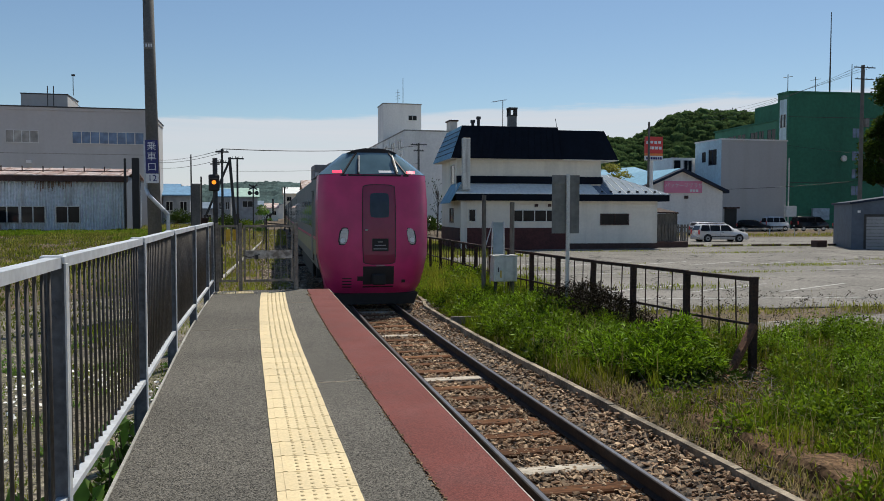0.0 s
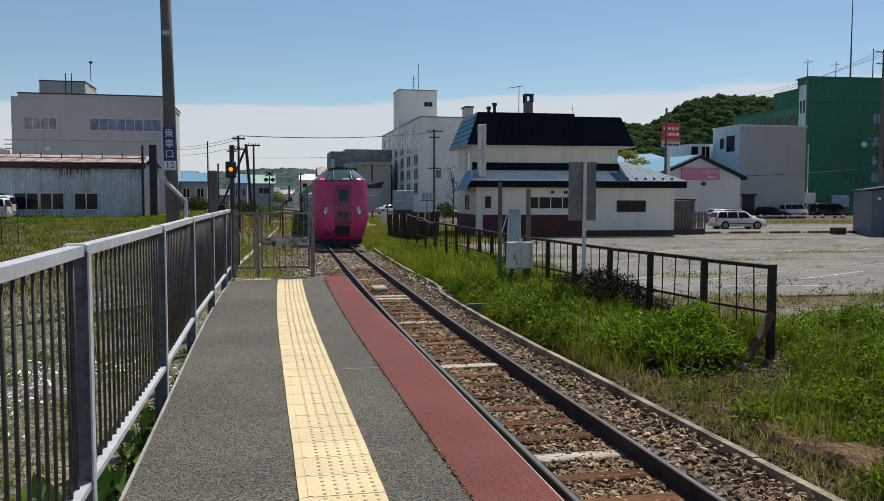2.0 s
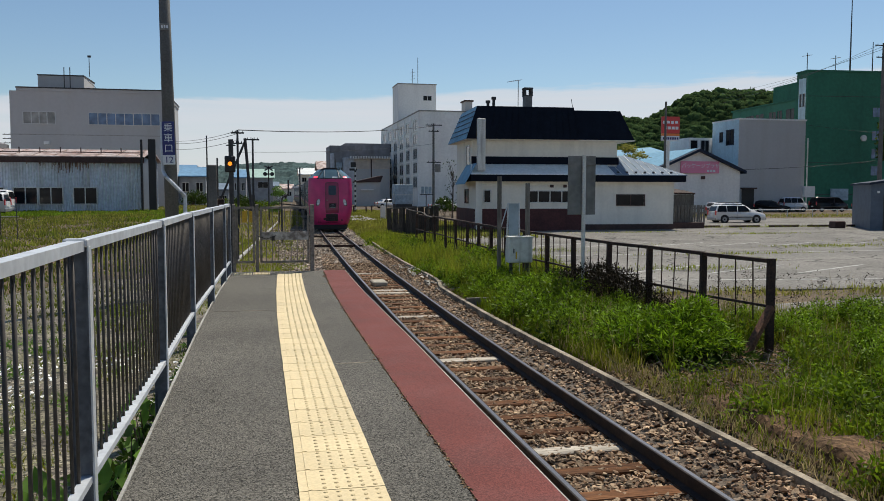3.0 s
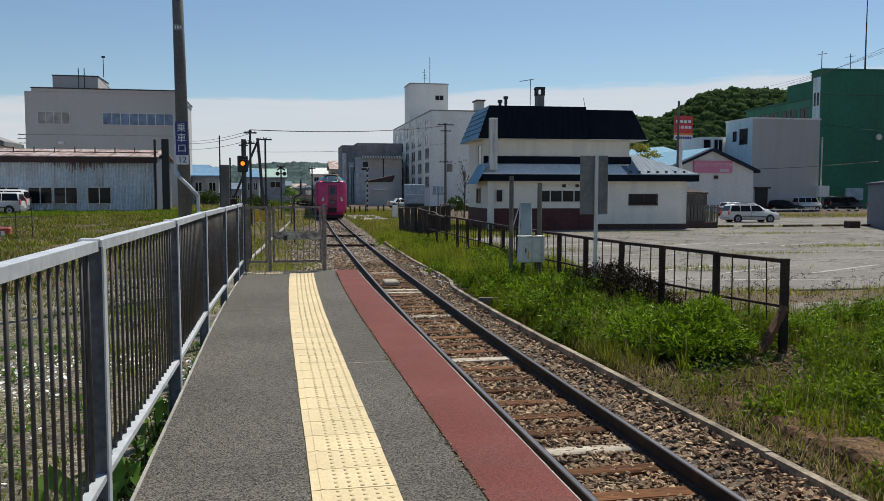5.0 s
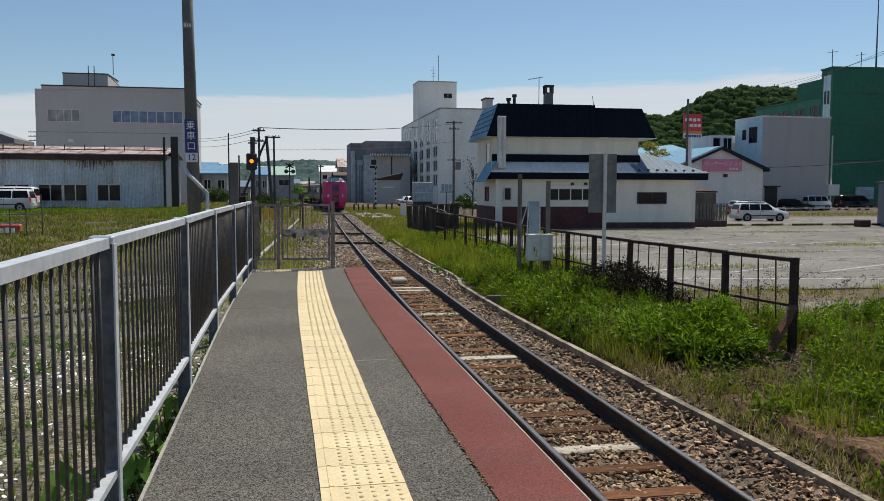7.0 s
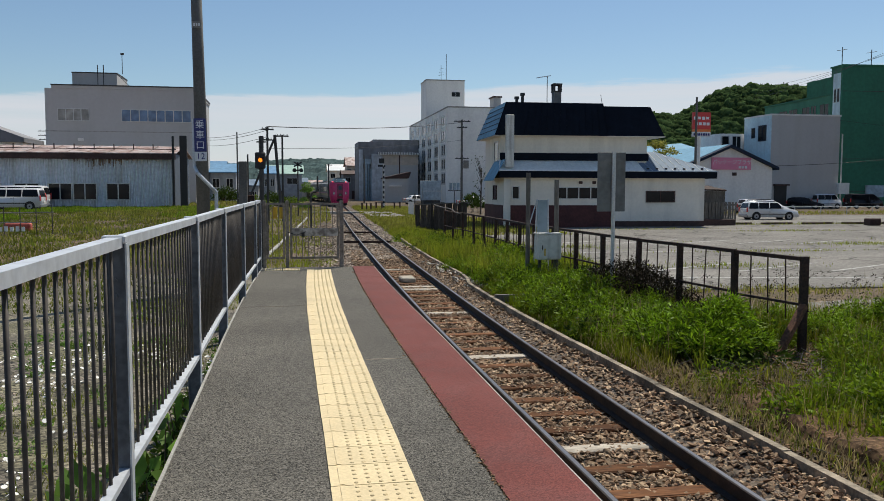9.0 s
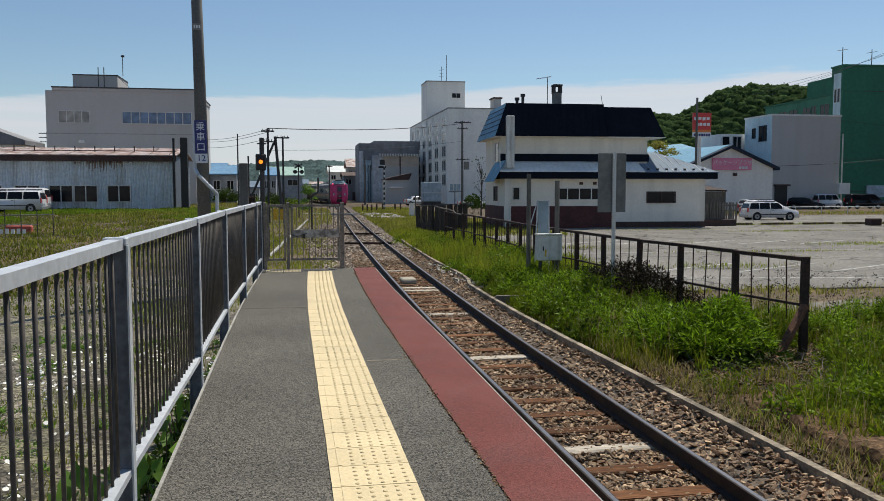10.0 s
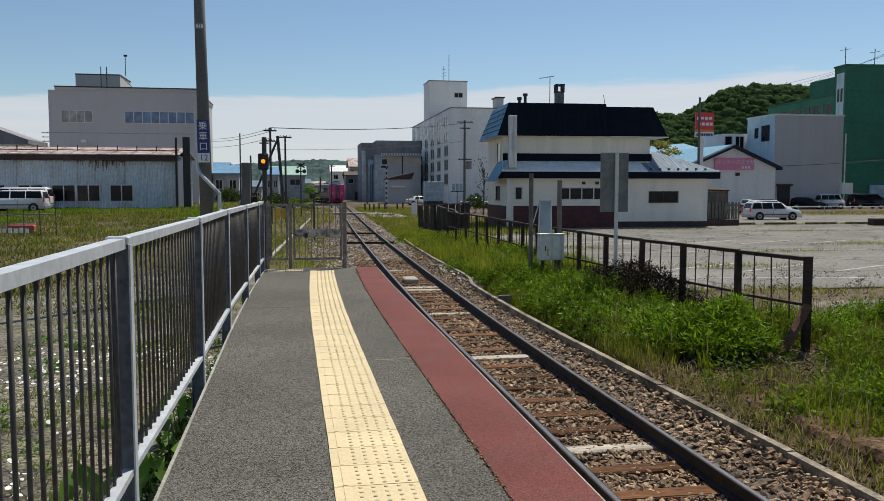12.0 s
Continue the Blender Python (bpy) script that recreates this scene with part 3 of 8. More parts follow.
def build_platform():
    end = 15.35
    p = thing("platform", "low asphalt railway platform with a red edge", "platform", kind="structure")
    part("platform_wall", platform_strip(-0.66, 1.462, -14, end, -1.3, -0.03, 1.0, 0.3), M["concrete"], p, "concrete platform body")
    part("asphalt_surface", platform_strip(-0.64, 0.985, -14, end - 0.01, -0.03, 0.0, 1.0, 1.0), M["asphalt_platform"], p, "worn grey asphalt")
    part("red_edge", platform_strip(0.992, 1.455, -14, end - 0.01, -0.03, 0.003, 1.0, 0.3), M["red_rubber"], p, "red painted edge")
    part("edge_kerb", platform_strip(-0.660, -0.642, -14, end, -0.12, 0.005), M["concrete"], p, "thin pale kerb")
    part("edge_nosing", platform_strip(1.457, 1.465, -14, end, -0.10, 0.001, 0.3, 0.3), M["concrete"], p, "pale concrete nosing")
    for y, x0, x1 in ((10.25, -0.63, 0.19), (6.9, 0.62, 0.98), (13.1, 0.66, 1.0)):
        part("asphalt_joint", box(x0 + bend(y), x1 + bend(y), y, y + 0.012, -0.002, 0.0015), M["kerb"], p)
    # tactile paving, tile by tile
    bm = box(0.0, 0.416, 0.003, 0.2985, 0.0, 0.009)
    base = mesh_of("tactile_tile", bm, M["tactile"])
    base.materials.append(M["tactile_dot"])
    bm = bmesh.new()
    bm.from_mesh(base)
    bx(bm, 0.045, 0.068, 0.008, 0.294, 0.008, 0.0125)
    for i in range(5):
        for j in range(5):
            cx, cy = 0.125 + i * 0.062, 0.030 + j * 0.060
            made = bmesh.ops.create_cone(bm, cap_ends=True, segments=6, radius1=0.0135, radius2=0.009, depth=0.005,
                                         matrix=Matrix.Translation((cx, cy, 0.0105)))
            for f in {f for v in made["verts"] for f in v.link_faces}:
                f.material_index = 1
    bm.to_mesh(base)
    bm.free()
    rng = random.Random(7)
    y = 1.5
    while y < 14.75:
        part("tactile_tile", base, None, p, at=pose(0.178 + bend(y) * 0.9 + rng.uniform(-0.0015, 0.0015), y, 0.0, 0, 0, rng.uniform(-0.2, 0.2) - math.degrees(math.atan(0.0052 * max(0, y - 8)))))
        y += 0.3025
    for k in range(2):
        part("tactile_tile", base, None, p, at=pose(-0.46 + k * 0.32, 15.12, 0.0, 0, 0, -90))


def build_kerb_wall():
    """Low concrete edging between ballast and grass, in cast lengths."""
    wall = thing("kerb_wall", "weathered low concrete edging beside the ballast", "kerb", kind="structure")
    rng = random.Random(2)

    def run(pts, name):
        for (ax, ay), (bx_, by) in zip(pts, pts[1:]):
            bm = bmesh.new()
            beam(bm, (ax, ay, -1.0), (bx_, by, -1.0 + rng.uniform(-0.012, 0.012)), 0.085, 0.19)
            part(name, bm, M["kerb"], wall)
    run([(4.46, -2), (4.44, 1.0), (4.42, 4.0), (4.40, 6.6), (4.36, 9.2), (4.31, 12.0), (4.29, 14.8), (4.33, 17.6), (4.42, 20.2)], "edging_slab")
    run([(4.42, 20.2), (4.62, 21.3), (4.72, 22.4)], "edging_slab")
    run([(4.72, 22.4), (4.75, 25.4), (4.80, 28.6), (4.92, 32.0), (5.08, 36.0), (5.22, 39.0)], "edging_slab")
    solo("plank", box(4.36, 5.25, 17.18, 17.28, -1.0, -0.84), M["grey_wood"], "weathered plank laid across the grass by the kerb", "plank")
    solo("stone_slab", box(2.98, 3.38, 22.2, 22.9, -1.12, -0.99, bevel=0.03), M["pale_wood"], "pale block lying between the rails", "block")
    for y in (47.0, 38.5):
        solo("track_crossing_cable", beam(bmesh.new(), (track_x(y) - 1.5, y, -1.02), (track_x(y) + 1.0, y, -1.05), 0.10, 0.1), M["rust"],
             "dark cable duct across the track", "cable duct")
    solo("crossing_deck", box(track_x(86) - 4.5, track_x(86) + 2.6, 85.5, 86.6, -1.1, -0.93), M["concrete"], "pale concrete foot crossing over the track", "crossing",
         kind="structure")


def build_fence():
    """The platform fence: panels of round bars between posts of flat steel."""
    posts = [(-0.70, 1.26), (-0.70, 3.76), (-0.665, 6.26), (-0.655, 8.76), (-0.60, 11.26), (-0.545, 13.76), (-0.52, 15.2)]
    posts = [(-0.70, -3.74), (-0.70, -1.24)] + posts
    fence = thing("platform_fence", "galvanised steel platform fence with thin upright bars", "fence")
    for x, y in posts:
        plan = [(-0.092, -0.03), (-0.085, -0.03), (-0.085, -0.012), (-0.015, -0.012), (-0.015, -0.03), (-0.006, -0.03), (-0.006, 0.03), (-0.015, 0.03),
                (-0.015, -0.004), (-0.085, -0.004), (-0.085, 0.03), (-0.092, 0.03)]
        bm = prism(bmesh.new(), [(x + u, y + v) for u, v in plan], -0.35, 1.21)
        for v in bm.verts:
            v.co = Vector((v.co.x, v.co.z, v.co.y))
        bmesh.ops.recalc_face_normals(bm, faces=bm.faces[:])
        p = part("post", bm, M["galv_shaded"], fence)
        # Flange in the brighter steel paints the sunlit right edge of the post.
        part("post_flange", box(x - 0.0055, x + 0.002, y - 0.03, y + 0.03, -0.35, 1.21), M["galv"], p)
        part("post_cap", box(x - 0.10, x - 0.002, y - 0.04, y + 0.03, 1.21, 1.245, bevel=0.006), M["galv"], p)
        for z in (1.05, 0.98, 0.18, 0.10):
            part("bolt", beam(bmesh.new(), (x - 0.05, y - 0.022, z), (x - 0.05, y - 0.011, z), 0.018, sides=6), M["galv_shaded"], p)
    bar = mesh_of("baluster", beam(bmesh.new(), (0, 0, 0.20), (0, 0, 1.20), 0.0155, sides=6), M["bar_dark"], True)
    for (ax, ay), (cx, cy) in zip(posts, posts[1:]):
        beamed = beam(bmesh.new(), (ax - 0.045, ay + 0.03, 1.215), (cx - 0.045, cy - 0.03, 1.215), 0.062, 0.045)
        part("top_rail", beamed, M["galv"], fence)
        part("bottom_rail", beam(bmesh.new(), (ax - 0.03, ay + 0.02, 0.205), (cx - 0.03, cy - 0.02, 0.205), 0.045, 0.03), M["galv"], fence)
        count = max(3, round((cy - ay) / 0.119))
        for i in range(1, count):
            u = i / count
            part("baluster", bar, None, fence, at=pose(ax + (cx - ax) * u - 0.045, ay + (cy - ay) * u, 0.0))


def build_gate():
    gate = thing("platform_gate", "dull steel gate closing the platform end, chained", "gate")
    y = 15.32
    for x, w in ((-0.47, 0.055), (-0.06, 0.06), (0.93, 0.075)):
        part("gate_post", box(x - w / 2, x + w / 2, y - 0.03, y + 0.03, -0.9, 1.23, bevel=0.006), M["gate_steel"], gate)
    for x0, x1 in ((-0.44, -0.10), (-0.01, 0.88)):
        leaf = part("gate_leaf", box(x0, x1, y - 0.018, y + 0.018, 1.15, 1.19), M["gate_steel"], gate)
        part("gate_rail", box(x0, x1, y - 0.018, y + 0.018, 0.16, 0.20), M["gate_steel"], leaf)
        for x in (x0 + 0.02, x1 - 0.02):
            part("gate_stile", box(x - 0.02, x + 0.02, y - 0.017, y + 0.017, 0.16, 1.19), M["gate_steel"], leaf)
        n = 3 if x1 - x0 < 0.5 else 8
        for i in range(1, n):
            x = x0 + (x1 - x0) * i / n
            part("gate_bar", cyl(x, y, 0.19, 1.16, 0.008, 6), M["gate_steel"], leaf)
    part("gate_plate", box(0.02, 0.86, y - 0.03, y - 0.018, 0.58, 0.73), M["gate_plate"], gate, "dirty pale grey plate")
    part("chain", beam(beam(bmesh.new(), (-0.06, y - 0.05, 0.66), (0.10, y - 0.05, 0.60), 0.011, sides=6), (0.10, y - 0.05, 0.60), (0.28, y - 0.05, 0.66), 0.011, sides=6),
         M["black_metal"], gate, "dark chain with a padlock")
    part("padlock", box(0.20, 0.25, y - 0.07, y - 0.03, 0.57, 0.65), M["black_metal"], gate)
    for px in (-0.335, -0.195):
        part("yellow_plate", box(px, px + 0.095, y + 0.03, y + 0.04, 0.90, 1.11), M["yellow"], gate, "faded yellow plate")


def words(name, text, size, material, parent, at, align="CENTER"):
    cu = bpy.data.curves.new(name, "FONT")
    cu.body, cu.size, cu.align_x, cu.align_y, cu.extrude = text, size, align, "CENTER", 0.003
    cu.materials.append(material)
    ob = new(name, cu)
    ob.parent = parent
    ob.matrix_basis = at
    return ob


def build_sign_pole():
    x, y = -1.98, 20.0
    lean = pose(x, y, -1, 0, -0.8, 0) @ pose(-x, -y, 1)
    pole = thing("concrete_pole", "round concrete pole with steel bands beside the platform", "utility pole", lean)
    part("shaft", cyl(x, y, -1.0, 9.0, 0.165, 20, 0.62), M["pole_concrete"], pole, smooth=True)
    for z in (1.32, 3.22, 4.35, 5.03):
        part("band", cyl(x, y, z, z + 0.03, 0.153 - 0.006 * z, 16), M["galv"], pole)
    part("number_tag", box(x - 0.11, x + 0.10, y - 0.158, y - 0.150, 5.12, 5.27), M["board_grey"], pole, "small plate with unreadable marks")
    for k in range(3):
        part("tag_mark", box(x - 0.07 + k * 0.055, x - 0.035 + k * 0.055, y - 0.163, y - 0.158, 5.16, 5.23), M["sign_white"], pole)
    sign = thing("boarding_sign", "navy enamel boarding sign with white characters on a pole", "sign", lean)
    part("sign_plate", box(x - 0.135, x + 0.135, y - 0.20, y - 0.175, 2.30, 3.06, bevel=0.006), M["navy"], sign)
    low = part("number_plate", box(x - 0.135, x + 0.135, y - 0.20, y - 0.175, 2.08, 2.296, bevel=0.006), M["sign_white"], sign, "white plate below")
    for k, ch in enumerate("乗車口"):
        words("sign_character", ch, 0.21, M["sign_white"], sign, pose(x, y - 0.204, 2.91 - k * 0.235, 90, 0, 0))
    words("sign_number", "12", 0.20, M["navy"], sign, pose(x, y - 0.204, 2.185, 90, 0, 0))
    pipe = bmesh.new()
    pts = [(x - 0.20, y - 0.06, 3.05), (x - 0.20, y - 0.06, 1.95), (x - 0.12, y - 0.21, 1.80), (x + 0.20, y - 0.21, 1.46), (x + 0.28, y - 0.12, 1.36), (x + 0.28, y - 0.12, -0.95)]
    for a, b in zip(pts, pts[1:]):
        beam(pipe, a, b, 0.085, sides=10)
    solo("cable_conduit", pipe, M["galv"], "galvanised conduit bent round the pole", "conduit", smooth=False)


def build_signal():
    s = thing("railway_signal", "dark steel signal post with a lit amber lamp", "signal")
    x, y = -0.86, 26.0
    part("mast", cyl(x, y, ground_z(x, y), 3.06, 0.075, 10), M["dark_steel"], s)
    head = part("signal_head", box(x - 0.19, x + 0.13, y - 0.12, y - 0.02, 2.06, 2.56, bevel=0.03), M["black_metal"], s)
    part("lit_lamp", beam(bmesh.new(), (x - 0.03, y - 0.15, 2.32), (x - 0.03, y - 0.115, 2.32), 0.125, sides=16), M["amber"], head, "glowing amber lamp")
    hood = beam(bmesh.new(), (x - 0.03, y - 0.26, 2.425), (x - 0.03, y - 0.10, 2.435), 0.20, 0.012)
    part("hood", hood, M["black_metal"], head)
    part("rung", box(x - 0.14, x + 0.14, y - 0.02, y + 0.02, 2.86, 2.90), M["dark_steel"], s)
    part("cable_box", box(x + 0.05, x + 0.20, y - 0.1, y + 0.1, -0.6, 0.35), M["black_metal"], s)
    for px, w, top in ((-1.42, 0.26, 2.28), ):
        solo("old_post", box(px - w / 2, px + w / 2, 25.9, 26.1, GROUND, top, bevel=0.02), M["pole_concrete"], "square weathered concrete stub post", "post")
    mast = thing("thin_mast", "thin dark steel mast with a small rusty box", "post")
    part("shaft", beam(bmesh.new(), (-1.28, 26.6, GROUND), (-1.30, 26.6, 2.52), 0.05, sides=8), M["dark_steel"], mast)
    part("relay_box", box(-1.42, -1.10, 26.4, 26.58, 0.75, 1.25, bevel=0.02), M["rust"], mast)


def build_rust_fence():
    """Old fence made of steel posts with thin bars, beside the weeds."""
    f = thing("rusty_fence", "old rusty steel fence with thin bars along the weeds", "fence")
    top, low = 0.42, -0.30
    pts = [(7.66, 11.2), (7.50, 12.9), (7.33, 14.6), (7.18, 16.2), (7.08, 17.9), (7.04, 19.6), (7.00, 21.3), (7.00, 23.0), (7.05, 24.8),
           (7.12, 26.6), (7.2, 28.5), (7.28, 30.5), (7.32, 32.5), (7.32, 34.6), (7.30, 36.8), (7.36, 39.2)]
    rng = random.Random(11)
    for k, (x, y) in enumerate(pts):
        bm = bmesh.new()
        lean = rng.uniform(-0.04, 0.04) if k else 0.0
        t = top + (0.02 if k == 0 else -0.0)
        beam(bm, (x, y, ground_z(x, y) - 0.2), (x + lean, y, t), 0.11 if k == 0 else 0.10, 0.08)
        part("fence_post", bm, M["rust"], f)
    for (ax, ay), (cx, cy) in zip(pts, pts[1:]):
        sag = rng.uniform(-0.03, 0.02)
        part("fence_rail", beam(bmesh.new(), (ax, ay, top - 0.02), (cx, cy, top - 0.02 + sag * 0.4), 0.07, 0.06), M["rust"], f)
        part("fence_rail", beam(bmesh.new(), (ax, ay, low), (cx, cy, low + sag), 0.04, 0.04), M["rust"], f)
        for i in (1, 2, 3):
            u = i / 4
            x, y = ax + (cx - ax) * u, ay + (cy - ay) * u
            part("fence_bar", beam(bmesh.new(), (x + rng.uniform(-0.03, 0.03), y, -0.55), (x, y, top - 0.04), 0.022, sides=6), M["rust"], f)
    part("brace", beam(bmesh.new(), (7.62, 11.12, -0.30), (6.98, 10.85, -1.06), 0.10, 0.09), M["rust_red"], f, "slanting rusty brace")
    b = thing("board_fence", "dark weathered board fence behind the weeds", "fence")
    y0, x0, y1, x1 = 49.0, 7.50, 46.4, 9.95
    board = mesh_of("fence_board", box(-0.078, 0.078, -0.015, 0.015, -0.1, 1.50), M["old_wood"])
    n = 22
    for i in range(n):
        u = i / (n - 1)
        part("fence_board", board, None, b, at=pose(x0 + (x1 - x0) * u, y0 + (y1 - y0) * u, -1.0 + 0.15 * u + rng.uniform(-0.05, 0.04), 0, rng.uniform(-2, 2), -20))
    part("fence_cap", beam(bmesh.new(), (x0 - 0.1, y0, 0.50), (x1 + 0.2, y1, 0.68), 0.07, 0.05), M["grey_wood"], b)
    pipe = bmesh.new()
    arc = [(7.01, 40.0, 0.67), (7.03, 39.0, 0.62), (7.07, 38.0, 0.58), (7.22, 37.3, 0.55), (7.26, 36.6, 0.50), (7.2, 35.8, 0.42), (7.28, 35.0, 0.38)]
    for p, q in zip(arc, arc[1:]):
        beam(pipe, p, q, 0.055, sides=8)
    solo("bent_pipe", pipe, M["grey_wood"], "bent pale handrail hanging off the fence", "pipe")


def build_trackside():
    for x, y, r, top in ((5.90, 20.0, 0.058, 1.86), (6.68, 20.1, 0.062, 1.69)):
        solo("wooden_post", cyl(x, y, GROUND - 0.1, top, r, 10, 0.95), M["grey_wood"], "round weathered wooden post in the grass", "post", "paired posts")
    b = thing("equipment_box", "pale grey metal equipment box on a short stand", "box")
    part("cabinet", box(6.03, 6.64, 19.55, 19.85, -0.30, 0.33, bevel=0.015), M["box_grey"], b)
    part("lid", box(6.01, 6.66, 19.53, 19.87, 0.33, 0.36), M["box_grey"], b)
    part("cabinet_door", box(6.10, 6.62, 19.535, 19.55, -0.26, 0.28), M["box_grey"], b)
    part("latch", box(6.13, 6.155, 19.52, 19.535, -0.06, 0.06), M["dark_steel"], b)
    part("notice_plate", box(6.19, 6.225, 19.525, 19.535, -0.20, -0.02), M["yellow"], b)
    for x in (6.12, 6.55):
        part("leg", box(x - 0.03, x + 0.03, 19.65, 19.75, -1.1, -0.30), M["dark_steel"], b)
    sm = thing("bracket_stand", "small bleached steel bracket between two posts", "bracket")
    part("upright", beam(bmesh.new(), (6.16, 20.4, -1.05), (6.26, 20.4, 1.19), 0.04, sides=8), M["galv"], sm)
    part("upright", beam(bmesh.new(), (6.58, 20.4, -1.05), (6.55, 20.4, 1.19), 0.04, sides=8), M["galv"], sm)
    part("stay", beam(bmesh.new(), (6.02, 20.4, 0.42), (6.25, 20.4, 1.17), 0.03, sides=8), M["galv"], sm)
    part("panel", box(6.27, 6.53, 20.38, 20.42, 0.32, 1.17), M["tank_blue"], sm)
    s = thing("sign_board", "grey back of a square sign board on a pale pole", "sign")
    part("pole", cyl(6.74, 16.5, GROUND - 0.1, 2.24, 0.042, 12), M["alu"], s)
    part("board", box(6.40, 7.02, 16.54, 16.57, 0.98, 2.23, bevel=0.005), M["board_grey"], s)
    for z in (1.15, 1.6, 2.05):
        part("batten", box(6.42, 7.0, 16.52, 16.542, z - 0.02, z + 0.02), M["board_grey"], s)


def build_car_park():
    lot = thing("car_park", "cracked pale asphalt car park with worn lines", "car park", kind="structure")
    bm = prism(bmesh.new(), [(7.9, 18.6), (15.2, 18.2), (44, 13), (70, 13), (74, 70), (33, 72), (27.2, 54.0), (10.0, 47.0), (7.9, 40)], -1.06, -0.985)
    # the outline is in plan: turn it to lie flat
    for v in bm.verts:
        v.co = Vector((v.co.x, v.co.z, v.co.y))
    bmesh.ops.recalc_face_normals(bm, faces=bm.faces[:])
    part("asphalt", bm, M["asphalt_lot"], lot)
    bm = prism(bmesh.new(), [(8.6, 15.4), (11.0, 15.9), (15.0, 16.6), (44, 9.4), (44, 6.0), (14.0, 13.2), (9.6, 14.2)], -1.06, -0.975)
    for v in bm.verts:
        v.co = Vector((v.co.x, v.co.z, v.co.y))
    bmesh.ops.recalc_face_normals(bm, faces=bm.faces[:])
    part("lane", bm, M["asphalt_lot"], lot)
    # worn bay lines, painted 4 mm proud
    bay = mesh_of("bay_line", box(-0.06, 0.06, -2.3, 2.3, 0, 0.004), M["worn_line"])
    for row in range(2):
        for k in range(11):
            part("bay_line", bay, None, lot, at=pose(12.5 + k * 2.75 + row * 1.2, 24.0 + row * 12.5 - k * 0.45, -0.984, 0, 0, -62))
    part("bay_line", box(11.0, 44.0, 30.0, 30.12, -0.984, -0.980), M["worn_line"], lot)
    part("bay_line", beam(bmesh.new(), (9.4, 21.2, -0.983), (40, 16.5, -0.983), 0.10, 0.008), M["worn_line"], lot)
    stop = mesh_of("wheel_stop", box(-1.25, 1.25, -0.09, 0.09, 0, 0.15, bevel=0.03), M["dark_trim"])
    rng = random.Random(5)
    for k in range(8):
        solo("wheel_stop", stop, None, "low dark timber wheel stop at the lot's edge", "wheel stop", "wheel stops", at=pose(27.6 + k * 3.1, 53.0 - k * 0.12, -0.985, 0, 0, rng.uniform(-4, 4)))


def motions():
    key_train()


# ---- the train ----
NOSE_Z = [(0.22, 1.12, 0.26), (0.45, 1.22, 0.08), (0.82, 1.31, 0.02), (1.22, 1.393, 0.0), (1.9, 1.408, 0.02), (2.6, 1.408, 0.07), (3.32, 1.37, 0.14)]
CROWN_Z = [(3.33, 1.375, 0.15), (3.49, 1.20, 0.28), (3.70, 0.98, 0.46), (3.92, 0.72, 0.66)]


def face_depth(u):
    return 0.10 * u * u + 0.42 * abs(u) ** 7


def nose_sheet(levels, us, push=0.0):
    """Part of the rounded front; us run from -1 to 1 across it."""
    bm = bmesh.new()
    rows = [[bm.verts.new((u * w, -(-d - face_depth(u)) - push, z)) for u in us] for z, w, d in levels]
    for a, b in zip(rows, rows[1:]):
        for i in range(len(us) - 1):
            bm.faces.new((a[i], a[i + 1], b[i + 1], b[i]))
    return bm


def at_level(levels, z):
    zs = [r[0] for r in levels]
    return z, float(np.interp(z, zs, [r[1] for r in levels])), float(np.interp(z, zs, [r[2] for r in levels]))


def patch(x0, x1, z0, z1, push, thick, levels=None, nx=5, nz=5, round_=0.0):
    """A plate that follows the front, from x0 to x1 and z0 to z1, push metres proud."""
    levels = levels or NOSE_Z
    bm = bmesh.new()

    def corner(i, j, extra):
        z = z0 + (z1 - z0) * j / nz
        x = x0 + (x1 - x0) * i / nx
        if round_:
            cx, cz = (x0 + x1) / 2, (z0 + z1) / 2
            ax, az = (x - cx) / ((x1 - x0) / 2), (z - cz) / ((z1 - z0) / 2)
            k = 1 - round_ * min(abs(ax), abs(az)) ** 4
            x, z = cx + (x - cx) * k, cz + (z - cz) * k
        _, w, d = at_level(levels, z)
        return bm.verts.new((x, d + face_depth(x / w) - extra, z))
    front = [[corner(i, j, push) for i in range(nx + 1)] for j in range(nz + 1)]
    rear = [[corner(i, j, push - thick) for i in range(nx + 1)] for j in range(nz + 1)]
    for j in range(nz):
        for i in range(nx):
            bm.faces.new((front[j][i], front[j][i + 1], front[j + 1][i + 1], front[j + 1][i]))
    ring = lambda g: g[0][:-1] + [r[-1] for r in g[:-1]] + g[-1][:0:-1] + [r[0] for r in g[:0:-1]]
    a, b = ring(front), ring(rear)
    for i in range(len(a)):
        j = (i + 1) % len(a)
        bm.faces.new((a[i], b[i], b[j], a[j]))
    bmesh.ops.recalc_face_normals(bm, faces=bm.faces[:])
    return bm


CAR_LENGTH = 20.6


def bogie(parent, y):
    b = part("bogie", bx(bx(bx(bmesh.new(), -0.95, -0.80, y - 1.5, y + 1.5, 0.35, 0.62), 0.80, 0.95, y - 1.5, y + 1.5, 0.35, 0.62), -0.8, 0.8, y - 0.3, y + 0.3, 0.4, 0.7), M["train_black"], parent)
    for dy in (-1.05, 1.05):
        for x in (-0.566, 0.566):
            part("wheel", beam(bmesh.new(), (x - 0.06, y + dy, 0.43), (x + 0.06, y + dy, 0.43), 0.86, sides=20), M["rail_side"], b, smooth=False)


